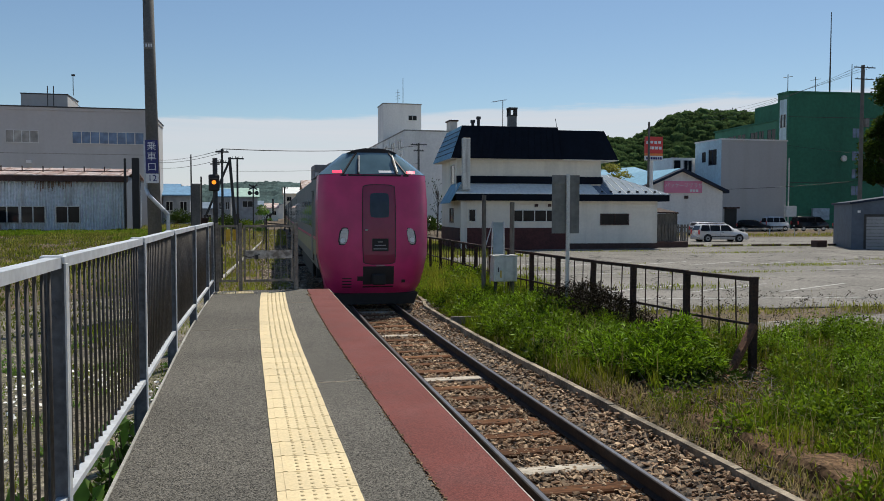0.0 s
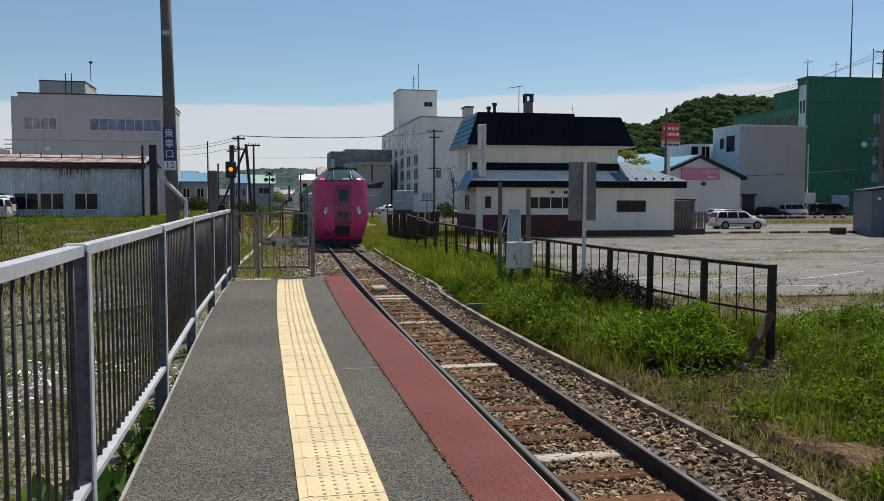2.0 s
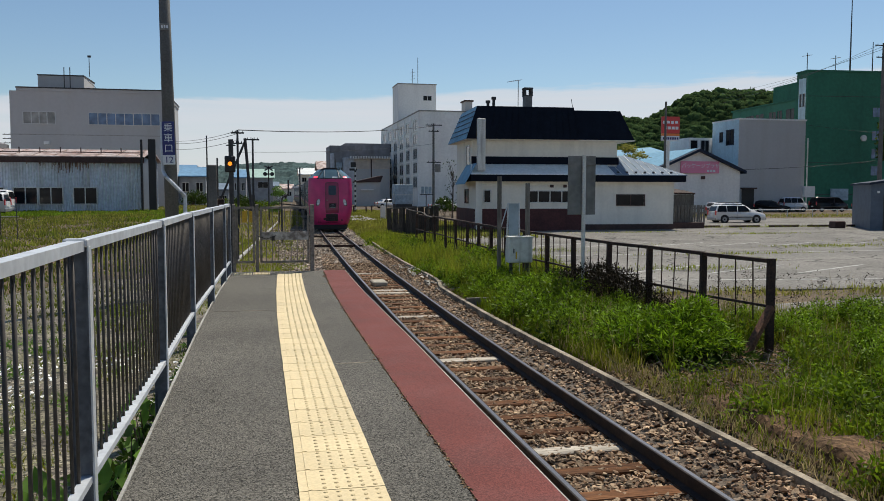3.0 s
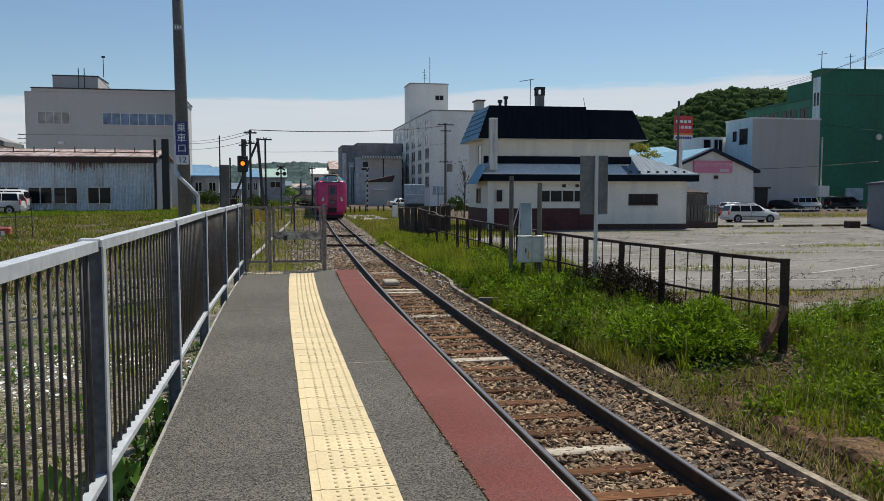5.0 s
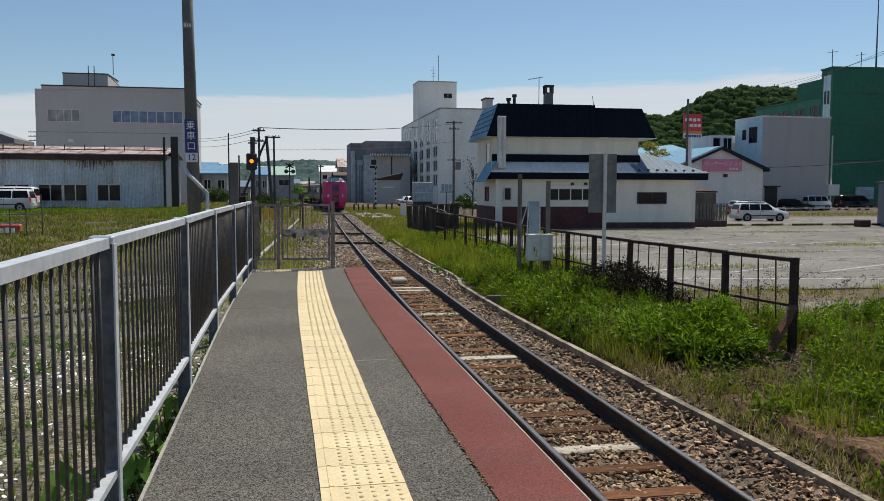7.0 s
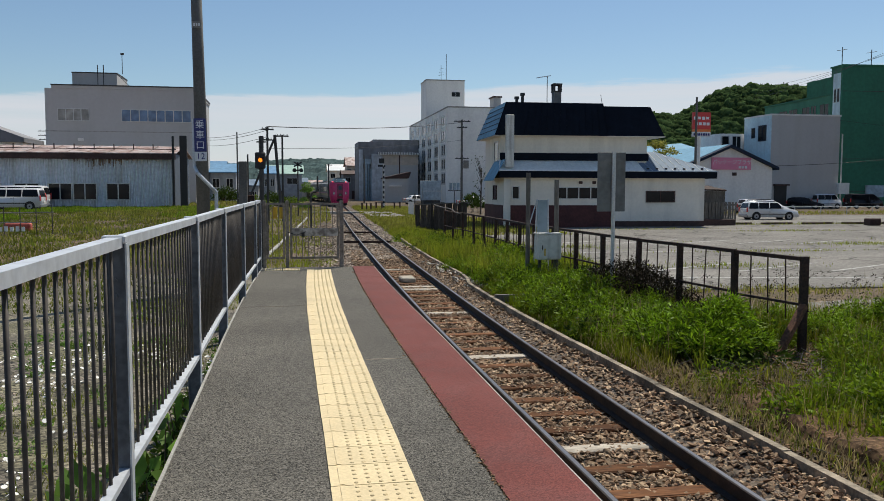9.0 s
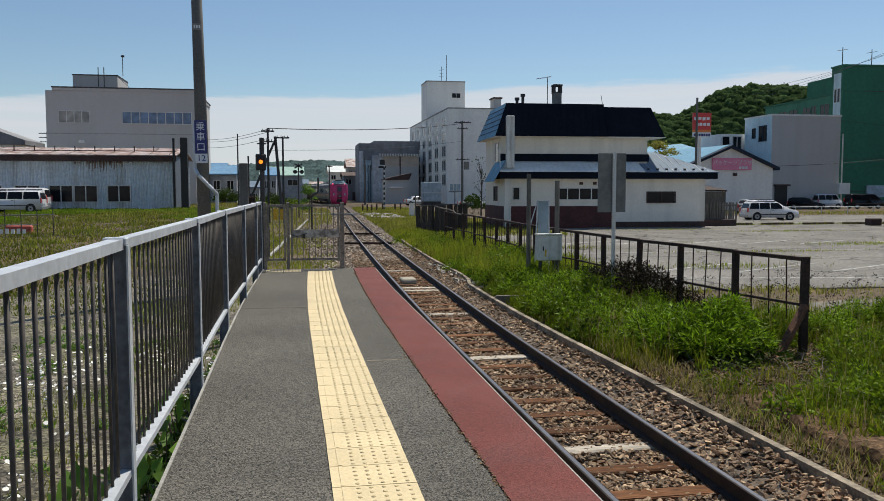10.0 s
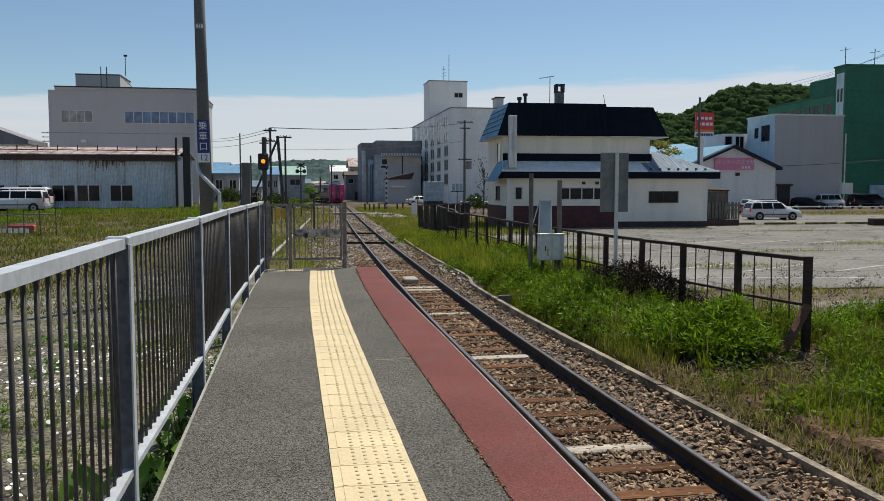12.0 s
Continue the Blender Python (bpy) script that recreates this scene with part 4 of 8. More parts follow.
def car_body(car, y0, y1, first):
    """Sides, roof, windows and underfloor of one car, along +y from its rear."""
    prof = [(-1.33, 0.86), (-1.40, 1.22), (-1.40, 2.6), (-1.36, 3.28), (1.36, 3.28), (1.40, 2.6), (1.40, 1.22), (1.33, 0.86)]
    part("body_shell", prism(bmesh.new(), prof, y0, y1), M["train_silver"], car, "brushed grey body")
    part("roof", prism(bmesh.new(), [(-1.355, 3.285), (-1.15, 3.45), (-0.6, 3.56), (0.6, 3.56), (1.15, 3.45), (1.355, 3.285)], y0 + 0.02, y1 - 0.02), M["train_roof"], car)
    for k in range(3):
        y = y0 + (y1 - y0) * (0.25 + 0.25 * k)
        part("roof_unit", box(-0.7, 0.7, y - 1.1, y + 1.1, 3.55, 3.78, bevel=0.06), M["train_roof"], car)
    for s in (-1, 1):
        part("cream_band", box(s * 1.404, s * 1.396, y0 + 0.05, y1 - 0.05, 1.23, 1.62), M["train_cream"], car)
        part("lower_band", box(s * 1.406, s * 1.398, y0 + 0.05, y1 - 0.05, 1.64, 1.72), M["pink_paint"], car)
        start = y0 + (2.6 if first else 1.9)
        for y in (start - 1.15, y1 - 1.5):
            d = part("side_door", box(s * 1.408, s * 1.396, y, y + 0.92, 1.02, 2.98), M["seal"], car)
            part("door_leaf", box(s * 1.414, s * 1.40, y + 0.04, y + 0.88, 1.06, 2.95), M["train_silver"], d)
            part("door_pane", box(s * 1.418, s * 1.41, y + 0.25, y + 0.68, 1.95, 2.75), M["train_glass"], d)
        n = 9
        span = (y1 - 1.8 - start) / n
        for k in range(n):
            a = start + k * span + 0.1
            part("side_window", box(s * 1.408, s * 1.392, a, a + span - 0.22, 1.98, 2.75, bevel=0.003), M["train_glass"], car)
        part("side_skirt", box(s * 1.25, s * 1.20, y0 + 5.0, y1 - 5.0, 0.30, 0.90), M["train_black"], car)
    part("underfloor", box(-1.15, 1.15, y0 + 4.6, y1 - 4.6, 0.28, 0.9), M["train_black"], car)
    part("frame_sill", box(-1.2, 1.2, y0 + 0.1, y1 - 0.1, 0.72, 0.9), M["train_black"], car)
    bogie(car, y0 + 3.2)
    bogie(car, y1 - 3.2)


def build_end_car():
    car = thing("train_end_car", "rose pink end car of a diesel express train, tail lamps lit", "train")
    us = [-1 + 2 * i / 24 for i in range(25)]
    dense = [at_level(NOSE_Z, z) for z in (0.22, 0.32, 0.45, 0.6, 0.82, 1.0, 1.22, 1.55, 1.9, 2.25, 2.6, 2.95, 3.15, 3.32)]
    part("nose", nose_sheet(dense, us), M["pink_paint"], car, "glossy rose pink front", smooth=True)
    # pink flanks just behind the front
    for s in (-1, 1):
        bm = bmesh.new()
        rows = []
        for z, w, d in dense:
            a = d + face_depth(1.0)
            rows.append([bm.verts.new((s * (w + (0.0 if w > 1.39 else 0.0)), a, z)), bm.verts.new((s * max(w, 1.2 if z < 0.8 else w) + s * 0.004, 1.5, z))])
        for a, b in zip(rows, rows[1:]):
            bm.faces.new((a[0], a[1], b[1], b[0]))
        part("flank", bm, M["pink_paint"], car, "rose pink corner", smooth=True)
    # the raised cab: dark glass all round, three panes in front
    crown = [at_level(CROWN_Z, z) for z in (3.33, 3.43, 3.53, 3.63, 3.73, 3.84, 3.92)]
    part("windscreen", nose_sheet(crown, [u for u in us if abs(u) <= 0.59]), M["train_glass"], car, "wide raked windscreen", smooth=True)
    part("corner_pane", nose_sheet(crown, [u for u in us if u <= -0.58]), M["train_glass"], car, "dark corner pane")
    part("corner_pane", nose_sheet(crown, [u for u in us if u >= 0.58]), M["train_glass"], car, "dark corner pane")
    bm = bmesh.new()
    low = [(-1.375, 3.33), (-0.72, 3.92), (0.72, 3.92), (1.375, 3.33)]
    ends = []
    for y, k in ((face_depth(1.0) + 0.15, 1.0), (2.9, 1.0), (4.4, 0.0)):
        ring = []
        for x, z in low:
            yy = y + (0.51 if z > 3.5 and y < 1 else 0.0)
            zz = z if k else min(z, 3.5)
            ring.append(bm.verts.new((x, yy, zz)))
        ends.append(ring)
    for a, b in zip(ends, ends[1:]):
        for i in range(3):
            bm.faces.new((a[i], a[i + 1], b[i + 1], b[i]))
    bmesh.ops.recalc_face_normals(bm, faces=bm.faces[:])
    part("cab_roof", bm, M["train_roof"], car, "tapered cab roof")
    part("cab_visor", prism(bmesh.new(), [(-0.64, 3.92), (-0.42, 4.0), (-0.2, 4.04), (0.2, 4.04), (0.42, 4.0), (0.64, 3.92)], 0.70, 1.7), M["seal"], car, "black air scoop over the windscreen")
    for u in (-0.58, 0.58):
        bm = bmesh.new()
        p0, p1 = at_level(CROWN_Z, 3.33), at_level(CROWN_Z, 3.92)
        beam(bm, (u * p0[1], p0[2] + face_depth(u) - 0.012, 3.33), (u * p1[1], p1[2] + face_depth(u) - 0.012, 3.92), 0.045, 0.03)
        part("window_pillar", bm, M["seal"], car)
    part("screen_sill", patch(-0.86, 0.86, 3.275, 3.315, 0.006, 0.02), M["seal"], car)
    for x in (-0.42, 0.55):
        w0, w1 = at_level(CROWN_Z, 3.36), at_level(CROWN_Z, 3.82)
        wiper = part("wiper", beam(bmesh.new(), (x, w0[2] - 0.02, 3.34), (x + 0.05 * (1 if x < 0 else -1), w1[2] - 0.03, 3.80), 0.05, 0.03), M["black_metal"], car, "black wiper")
        part("wiper_arm", beam(bmesh.new(), (x + 0.02, w0[2] - 0.05, 3.38), (x + 0.06 * (1 if x < 0 else -1), w1[2] - 0.06, 3.84), 0.025, 0.02), M["alu"], wiper, "bright wiper arm")
    part("number_bar", patch(0.10, 0.48, 3.37, 3.43, 0.008, 0.004, CROWN_Z), M["sign_white"], car, "pale bar behind the windscreen")
    # end door
    part("door_gap", patch(-0.335, 0.515, 0.985, 3.065, 0.004, 0.01, round_=0.05, nx=12, nz=18), M["seal"], car)
    door = part("end_door", patch(-0.315, 0.495, 1.005, 3.045, 0.012, 0.02, round_=0.05, nx=12, nz=18), M["pink_door"], car, "dark rose end door")
    part("door_window", patch(-0.135, 0.345, 2.20, 2.84, 0.017, 0.01, round_=0.08, nx=8, nz=8), M["door_glass"], door)
    part("door_handle", beam(bmesh.new(), (-0.27, -0.03, 1.88), (-0.20, -0.03, 1.88), 0.04, sides=8), M["lamp_lens"], door, "bright handle")
    emblem = part("emblem_plate", patch(-0.09, 0.32, 1.33, 1.66, 0.016, 0.01), M["seal"], door, "dark emblem plate")
    for k, (a, b) in enumerate(((-0.06, 0.29), (-0.03, 0.25), (0.05, 0.18))):
        part("emblem_bar", patch(a, b, 1.38 + k * 0.09, 1.405 + k * 0.09, 0.02, 0.006), M["shutter"], emblem)
    # lamps
    for s in (-1, 1):
        def lean_in(bm):
            for v in bm.verts:
                v.co.x -= s * (v.co.z - 1.72) * 0.16
            return bm
        cx = s * 0.86 + 0.06
        lamp = part("lamp_housing", lean_in(patch(cx - 0.115, cx + 0.115, 1.49, 1.95, 0.006, 0.01, round_=0.30, nx=10, nz=10)), M["seal"], car)
        part("lamp_lens", lean_in(patch(cx - 0.095 - s * 0.012, cx + 0.095 - s * 0.012, 1.52, 1.92, 0.012, 0.01, round_=0.30, nx=10, nz=10)), M["lamp_lens"], lamp, "clear lamp lens")
        part("lamp_bulb", lean_in(patch(cx - 0.055, cx + 0.055, 1.56, 1.68, 0.016, 0.006, round_=0.28, nx=6, nz=6)), M["sign_white"], lamp, "bright inner reflector")
        part("tail_lamp", patch(s * 0.93 - 0.11, s * 0.93 + 0.11, 3.355, 3.43, 0.010, 0.012, CROWN_Z), M["tail_red"], car, "lit red tail lamp")
    # coupler hatch, vents, underside
    hatch = part("coupler_hatch", patch(-0.32, 0.46, 0.38, 0.94, 0.006, 0.012, nx=8, nz=6), M["seal"], car, "black coupler hatch")
    part("hatch_side", patch(-0.46, -0.30, 0.56, 0.68, 0.006, 0.012), M["seal"], hatch)
    part("coupler", box(-0.10, 0.25, -0.10, 0.35, 0.46, 0.74, bevel=0.03), M["train_black"], hatch, "dark coupler head")
    part("hatch_step", patch(0.0, 0.22, 0.945, 0.965, 0.02, 0.02), M["lamp_lens"], hatch)
    for k in range(4):
        part("vent_slot", patch(-0.83, -0.60, 0.38 + k * 0.075, 0.41 + k * 0.075, 0.004, 0.008), M["seal"], car)
    part("socket", patch(0.66, 0.76, 0.50, 0.58, 0.006, 0.01), M["seal"], car)
    for ob in [k for k in car.children_recursive if k.type == "MESH"]:   # the front stands a little higher over the rails
        for v in ob.data.vertices:
            v.co.z = 3.33 - (3.33 - v.co.z) * 0.965
    part("snow_plough", prism(bmesh.new(), [(-1.12, 0.32), (1.12, 0.32), (1.02, 0.04), (-1.02, 0.04)], 0.30, 1.2), M["train_black"], car, "black plough under the front")
    car_body(car, 1.5, CAR_LENGTH, True)
    return car


def build_mid_car():
    car = thing("train_car", "grey passenger car of a diesel express train", "train", group="train cars")
    car_body(car, 0.25, CAR_LENGTH, False)
    part("gangway", box(-0.45, 0.45, -0.15, 0.25, 0.95, 3.1), M["seal"], car, "black gangway bellows")
    return car


TRAIN = []


def build_train():
    TRAIN.append(build_end_car())
    first = build_mid_car()
    TRAIN.append(first)
    for k in range(3):
        TRAIN.append(copy_thing(first, pose(0, 0, 0)))


def nose_at(t):
    """Where the rear of the train stands along the track at t seconds."""
    return float(np.interp(t, [0, 1, 2, 3.2, 5, 7, 9, 10.5, 12], [20.35, 30.9, 42.1, 55.2, 75.6, 97.5, 119.0, 134.0, 147.5]))


def key_train():
    for k, car in enumerate(TRAIN):
        rows = []
        for i in range(25):
            t = i * 0.5
            y = nose_at(t) + k * (CAR_LENGTH + 0.1)
            a, b = y + 3.2, y + CAR_LENGTH - 3.2
            slope = (track_x(b) - track_x(a)) / (b - a)
            x = track_x(a) - slope * 3.2 + float(np.interp(y, [20, 26, 37, 48, 60, 76], [0.0, 0.05, 0.10, 0.14, 0.08, 0.0]))   # the play on the bend
            rows.append((t, pose(x, y, RAIL_TOP, 0, 0, -math.degrees(math.atan(slope)))))
        walk(car, rows)


# ---- buildings ----
def window_in(parent, x0, x1, z0, z1, y, panes=2, glass="glass", frame_mat="alu", side=None, rim=0.06, deep=0.05):
    """A window on a wall that faces -y at y, or on a side wall that faces -x at x = side, where x0 and x1 then run along y."""
    def b(u0, u1, w0, w1, d0, d1):
        return (u0, u1, y - d1, y - d0, w0, w1) if side is None else (side - d1, side - d0, u0, u1, w0, w1)
    fr = bmesh.new()
    bx(fr, *b(x0 - rim, x1 + rim, z1, z1 + rim, -0.02, deep))
    bx(fr, *b(x0 - rim, x1 + rim, z0 - rim, z0, -0.02, deep + 0.03))
    bx(fr, *b(x0 - rim, x0, z0, z1, -0.02, deep))
    bx(fr, *b(x1, x1 + rim, z0, z1, -0.02, deep))
    w = part("window", fr, M[frame_mat], parent)
    step = (x1 - x0) / panes
    for k in range(panes):
        part("pane", box(*b(x0 + k * step + 0.01, x0 + (k + 1) * step - 0.01, z0, z1, -0.01, 0.012)), M[glass], w)
        if k:
            part("mullion", box(*b(x0 + k * step - rim / 2, x0 + k * step + rim / 2, z0, z1, 0.0, deep)), M[frame_mat], w)
    return w


def quad_roof(corners, thick):
    """A slab whose top is the four corners."""
    bm = bmesh.new()
    top = [bm.verts.new(c) for c in corners]
    low = [bm.verts.new((c[0], c[1], c[2] - thick)) for c in corners]
    bm.faces.new(top)
    bm.faces.new(list(reversed(low)))
    n = len(corners)
    for i in range(n):
        bm.faces.new((top[i], low[i], low[(i + 1) % n], top[(i + 1) % n]))
    bmesh.ops.recalc_face_normals(bm, faces=bm.faces[:])
    return bm


def seams(parent, a0, a1, b0, b1, count, material, size=0.03, name="seam"):
    """Standing seams between the line a0-a1 (eave) and b0-b1 (ridge)."""
    for k in range(count + 1):
        u = k / count
        p = Vector(a0).lerp(Vector(a1), u)
        q = Vector(b0).lerp(Vector(b1), u)
        part(name, beam(bmesh.new(), p + Vector((0, 0, size / 2)), q + Vector((0, 0, size / 2)), size * 0.7, size), M[material], parent)


def build_house():
    h = thing("white_house", "two-storey white house with a black mansard roof", "house", pose(13.45, 51.25, 0, 0, 0, -3))
    part("lower_wall", box(0, 13.6, 0, 6.4, -1.05, 2.3), M["white_wall"], h, "cream rendered wall")
    part("upper_wall", box(0.0, 9.9, 0.9, 6.3, 2.3, 5.0), M["white_wall"], h, "cream rendered wall")
    part("plinth", bx(bx(bmesh.new(), -0.03, 7.3, -0.03, 0.05, -1.05, 0.42), -0.03, 0.02, 0.0, 6.4, -1.05, 0.42), M["maroon"], h, "maroon plinth")
    part("footing", box(7.3, 13.63, -0.04, 0.05, -1.05, -0.62), M["dark_trim"], h, "dark stained footing")
    # lower roof with a deep black fascia
    part("fascia", bx(bx(bx(bmesh.new(), -0.35, 14.2, -0.55, -0.45, 2.18, 2.62), -0.35, -0.25, -0.45, 3.0, 2.18, 2.72), 14.1, 14.2, -0.45, 6.6, 2.18, 2.55), M["black_roof"], h, "black fascia")
    part("soffit", box(-0.3, 14.15, -0.5, 6.5, 2.2, 2.26), M["white_wall"], h)
    # Pent lies in the wall's shadow; its metal is paled to look sunlit.
    roof = part("lower_roof", quad_roof([(-0.4, -0.6, 2.66), (9.2, -0.6, 2.66), (9.2, 0.92, 3.35), (-0.1, 0.92, 3.35)], 0.05), M["pale_roof"], h, "metal pent roof, coloured pale to look lit")
    seams(roof, (-0.3, -0.6, 2.66), (9.1, -0.6, 2.66), (0.0, 0.9, 3.34), (9.1, 0.9, 3.34), 22, "pale_roof")
    hip = part("annex_roof", quad_roof([(9.2, -0.6, 2.64), (14.25, -0.6, 2.64), (11.3, 3.0, 4.05), (9.2, 3.0, 4.05)], 0.05), M["blue_roof"], h, "grey-blue hipped metal roof")
    part("annex_roof_side", quad_roof([(14.25, -0.6, 2.64), (14.25, 6.6, 2.64), (11.3, 3.6, 4.05), (11.3, 3.0, 4.05)], 0.05), M["blue_roof"], h)
    part("annex_roof_back", quad_roof([(14.25, 6.6, 2.64), (9.2, 6.6, 2.64), (9.2, 3.6, 4.05), (11.3, 3.6, 4.05)], 0.05), M["blue_roof"], h)
    for k in range(11):
        x = 9.25 + k * 0.48
        top = min(1.0, (14.25 - x) / 2.95)
        part("seam", beam(bmesh.new(), (x, -0.6, 2.655), (x, -0.6 + 3.6 * top, 2.655 + 1.41 * top), 0.014, 0.016), M["pale_roof"], hip)
    for row in range(1):
        for k in range(7):
            part("snow_guard", box(9.45 + k * 0.62 - row * 0.2, 9.60 + k * 0.62 - row * 0.2, -0.35 + row * 0.5, -0.28 + row * 0.5, 2.76 + row * 0.195, 2.86 + row * 0.195), M["black_metal"], hip)
    part("side_pent", quad_roof([(-0.75, -0.5, 2.05), (-0.75, 2.9, 2.05), (0.02, 2.9, 3.35), (0.02, -0.4, 3.35)], 0.05), M["sky_roof"], h, "pale blue side pent roof")
    part("band", bx(bmesh.new(), -0.05, 10.0, 0.80, 0.92, 3.34, 3.82), M["black_roof"], h, "black band under the upper wall")
    # mansard
    def mansard(x0, x1, y0, y1, z0, z1, left, right, name):
        bm = bmesh.new()
        b = [bm.verts.new(p) for p in ((x0, y0, z0), (x1, y0, z0), (x1, y1, z0), (x0, y1, z0))]
        t = [bm.verts.new(p) for p in ((x0 + left, y0 + 0.75, z1), (x1 - right, y0 + 0.75, z1), (x1 - right, y1 - 0.75, z1), (x0 + left, y1 - 0.75, z1))]
        bm.faces.new(list(reversed(b)))
        bm.faces.new(t)
        for i in range(4):
            bm.faces.new((b[i], b[(i + 1) % 4], t[(i + 1) % 4], t[i]))
        bmesh.ops.recalc_face_normals(bm, faces=bm.faces[:])
        return part(name, bm, M["black_roof"], h, "black metal mansard")
    big = mansard(-0.55, 6.9, 0.05, 6.9, 4.92, 7.08, 0.85, 0.08, "mansard_roof")
    mansard(6.9, 11.0, 0.55, 6.4, 4.95, 6.95, 0.0, 0.75, "mansard_roof")
    seams(big, (-0.45, 0.03, 4.92), (6.85, 0.03, 4.92), (0.32, 0.78, 7.08), (6.8, 0.78, 7.08), 16, "black_roof", 0.016)
    # Left slope: the metal's lit, sky-reflecting look painted on as light blue.
    part("roof_side", quad_roof([(-0.57, 0.05, 4.93), (0.29, 0.80, 7.07), (0.29, 6.15, 7.07), (-0.57, 6.9, 4.93)], 0.03), M["sky_roof"], h, "roof slope with its sky reflection painted pale blue")
    for k in range(1, 6):
        z = k / 6
        part("slope_seam", beam(bmesh.new(), (-0.58 + 0.86 * z, 0.05 + 0.75 * z, 4.95 + 2.14 * z), (-0.58 + 0.86 * z, 6.9 - 0.75 * z, 4.95 + 2.14 * z), 0.05, 0.03), M["dark_blue_trim"], h)
    part("upper_soffit", box(-0.5, 10.9, 0.2, 6.7, 4.88, 4.93), M["white_wall"], h)
    ch = part("chimney", box(3.97, 4.48, 2.6, 3.2, 6.9, 8.0), M["board_grey"], h, "sooty grey concrete chimney")
    cap = bx(bx(bmesh.new(), 3.92, 4.53, 2.55, 3.25, 8.46, 8.56), 3.93, 4.52, 2.56, 3.24, 8.0, 8.06)
    for cx in (4.0, 4.45):
        for cy in (2.63, 3.17):
            bx(cap, cx - 0.06, cx + 0.06, cy - 0.06, cy + 0.06, 8.06, 8.46)
    part("chimney_cap", cap, M["dark_steel"], ch, "open dark chimney cap")
    for x, z in ((-0.0 + 0.75, 7.5), (1.15, 7.75)):
        part("roof_vent", cyl(x + 0.75, 3.0, 7.0, z, 0.10, 10), M["dark_steel"], h)
        part("vent_cowl", cyl(x + 0.75, 3.0, z, z + 0.18, 0.16, 10), M["dark_steel"], h)
    part("flue", box(0.05, 0.55, -0.65, -0.25, 2.85, 6.15, bevel=0.03), M["box_grey"], h, "tall square metal flue")
    part("corner_pier", box(0.0, 0.42, -0.3, 0.0, -1.05, 2.25), M["white_wall"], h)
    window_in(h, 9.6, 11.5, 0.66, 1.30, 0.0, 2, frame_mat="dark_trim")
    window_in(h, 3.4, 6.6, 0.86, 1.55, 0.0, 4, frame_mat="alu")
    window_in(h, 0.62, 1.02, 0.86, 1.60, 0.0, 1, frame_mat="alu")
    window_in(h, 2.1, 3.2, 0.80, 1.65, 0, 1, side=0.0, frame_mat="dark_trim")
    window_in(h, 1.7, 2.9, 3.35, 4.55, 0, 1, side=0.0, frame_mat="alu")
    for x in (5.0, 5.9):
        part("wall_vent", box(x, x + 0.22, -0.10, 0.0, 1.80, 1.98), M["dark_trim"], h)
    part("aerial_mast", cyl(3.6, 3.0, 7.0, 9.05, 0.025, 6), M["dark_steel"], h)
    arm = part("aerial_boom", beam(bmesh.new(), (2.85, 3.0, 8.95), (3.85, 3.0, 9.12), 0.05, 0.04), M["galv"], h, "roof aerial")
    for k in range(7):
        part("aerial_rod", beam(bmesh.new(), (2.9 + k * 0.15, 2.7, 8.96 + k * 0.026), (2.9 + k * 0.15, 3.3, 8.96 + k * 0.026), 0.02, sides=6), M["galv"], arm)
    part("corner_rod", beam(bmesh.new(), (7.05, 1.6, 6.9), (6.9, 1.6, 7.75), 0.035, sides=6), M["dark_steel"], h)
    # sheds and stacked wood behind the annex corner
    s = thing("garden_shed", "small brown wooden shed and boards beside the house", "shed", pose(27.4, 52.2, -1.0, 0, 0, -3))
    part("shed_wall", box(0, 2.3, 0.6, 3.0, 0, 2.35), M["grey_wood"], s)
    part("shed_roof", quad_roof([(-0.15, 0.4, 2.5), (2.3, 0.4, 2.45), (2.3, 3.2, 2.75), (-0.15, 3.2, 2.8)], 0.1), M["rust"], s)
    plank = mesh_of("plank", box(-0.06, 0.06, -0.02, 0.02, 0, 1.35), M["grey_wood"])
    for k in range(17):
        part("plank", plank, None, s, at=pose(0.15 + k * 0.17, 0.2 - 0.02 * (k % 3), 0.25, 0, (k * 37 % 7) - 3, 0))
    part("plank_rail", box(0.0, 3.0, 0.22, 0.27, 1.35, 1.45), M["grey_wood"], s)
    part("timber_stack", box(0.2, 2.6, -0.5, 0.1, 0, 0.45, bevel=0.04), M["dark_trim"], s)


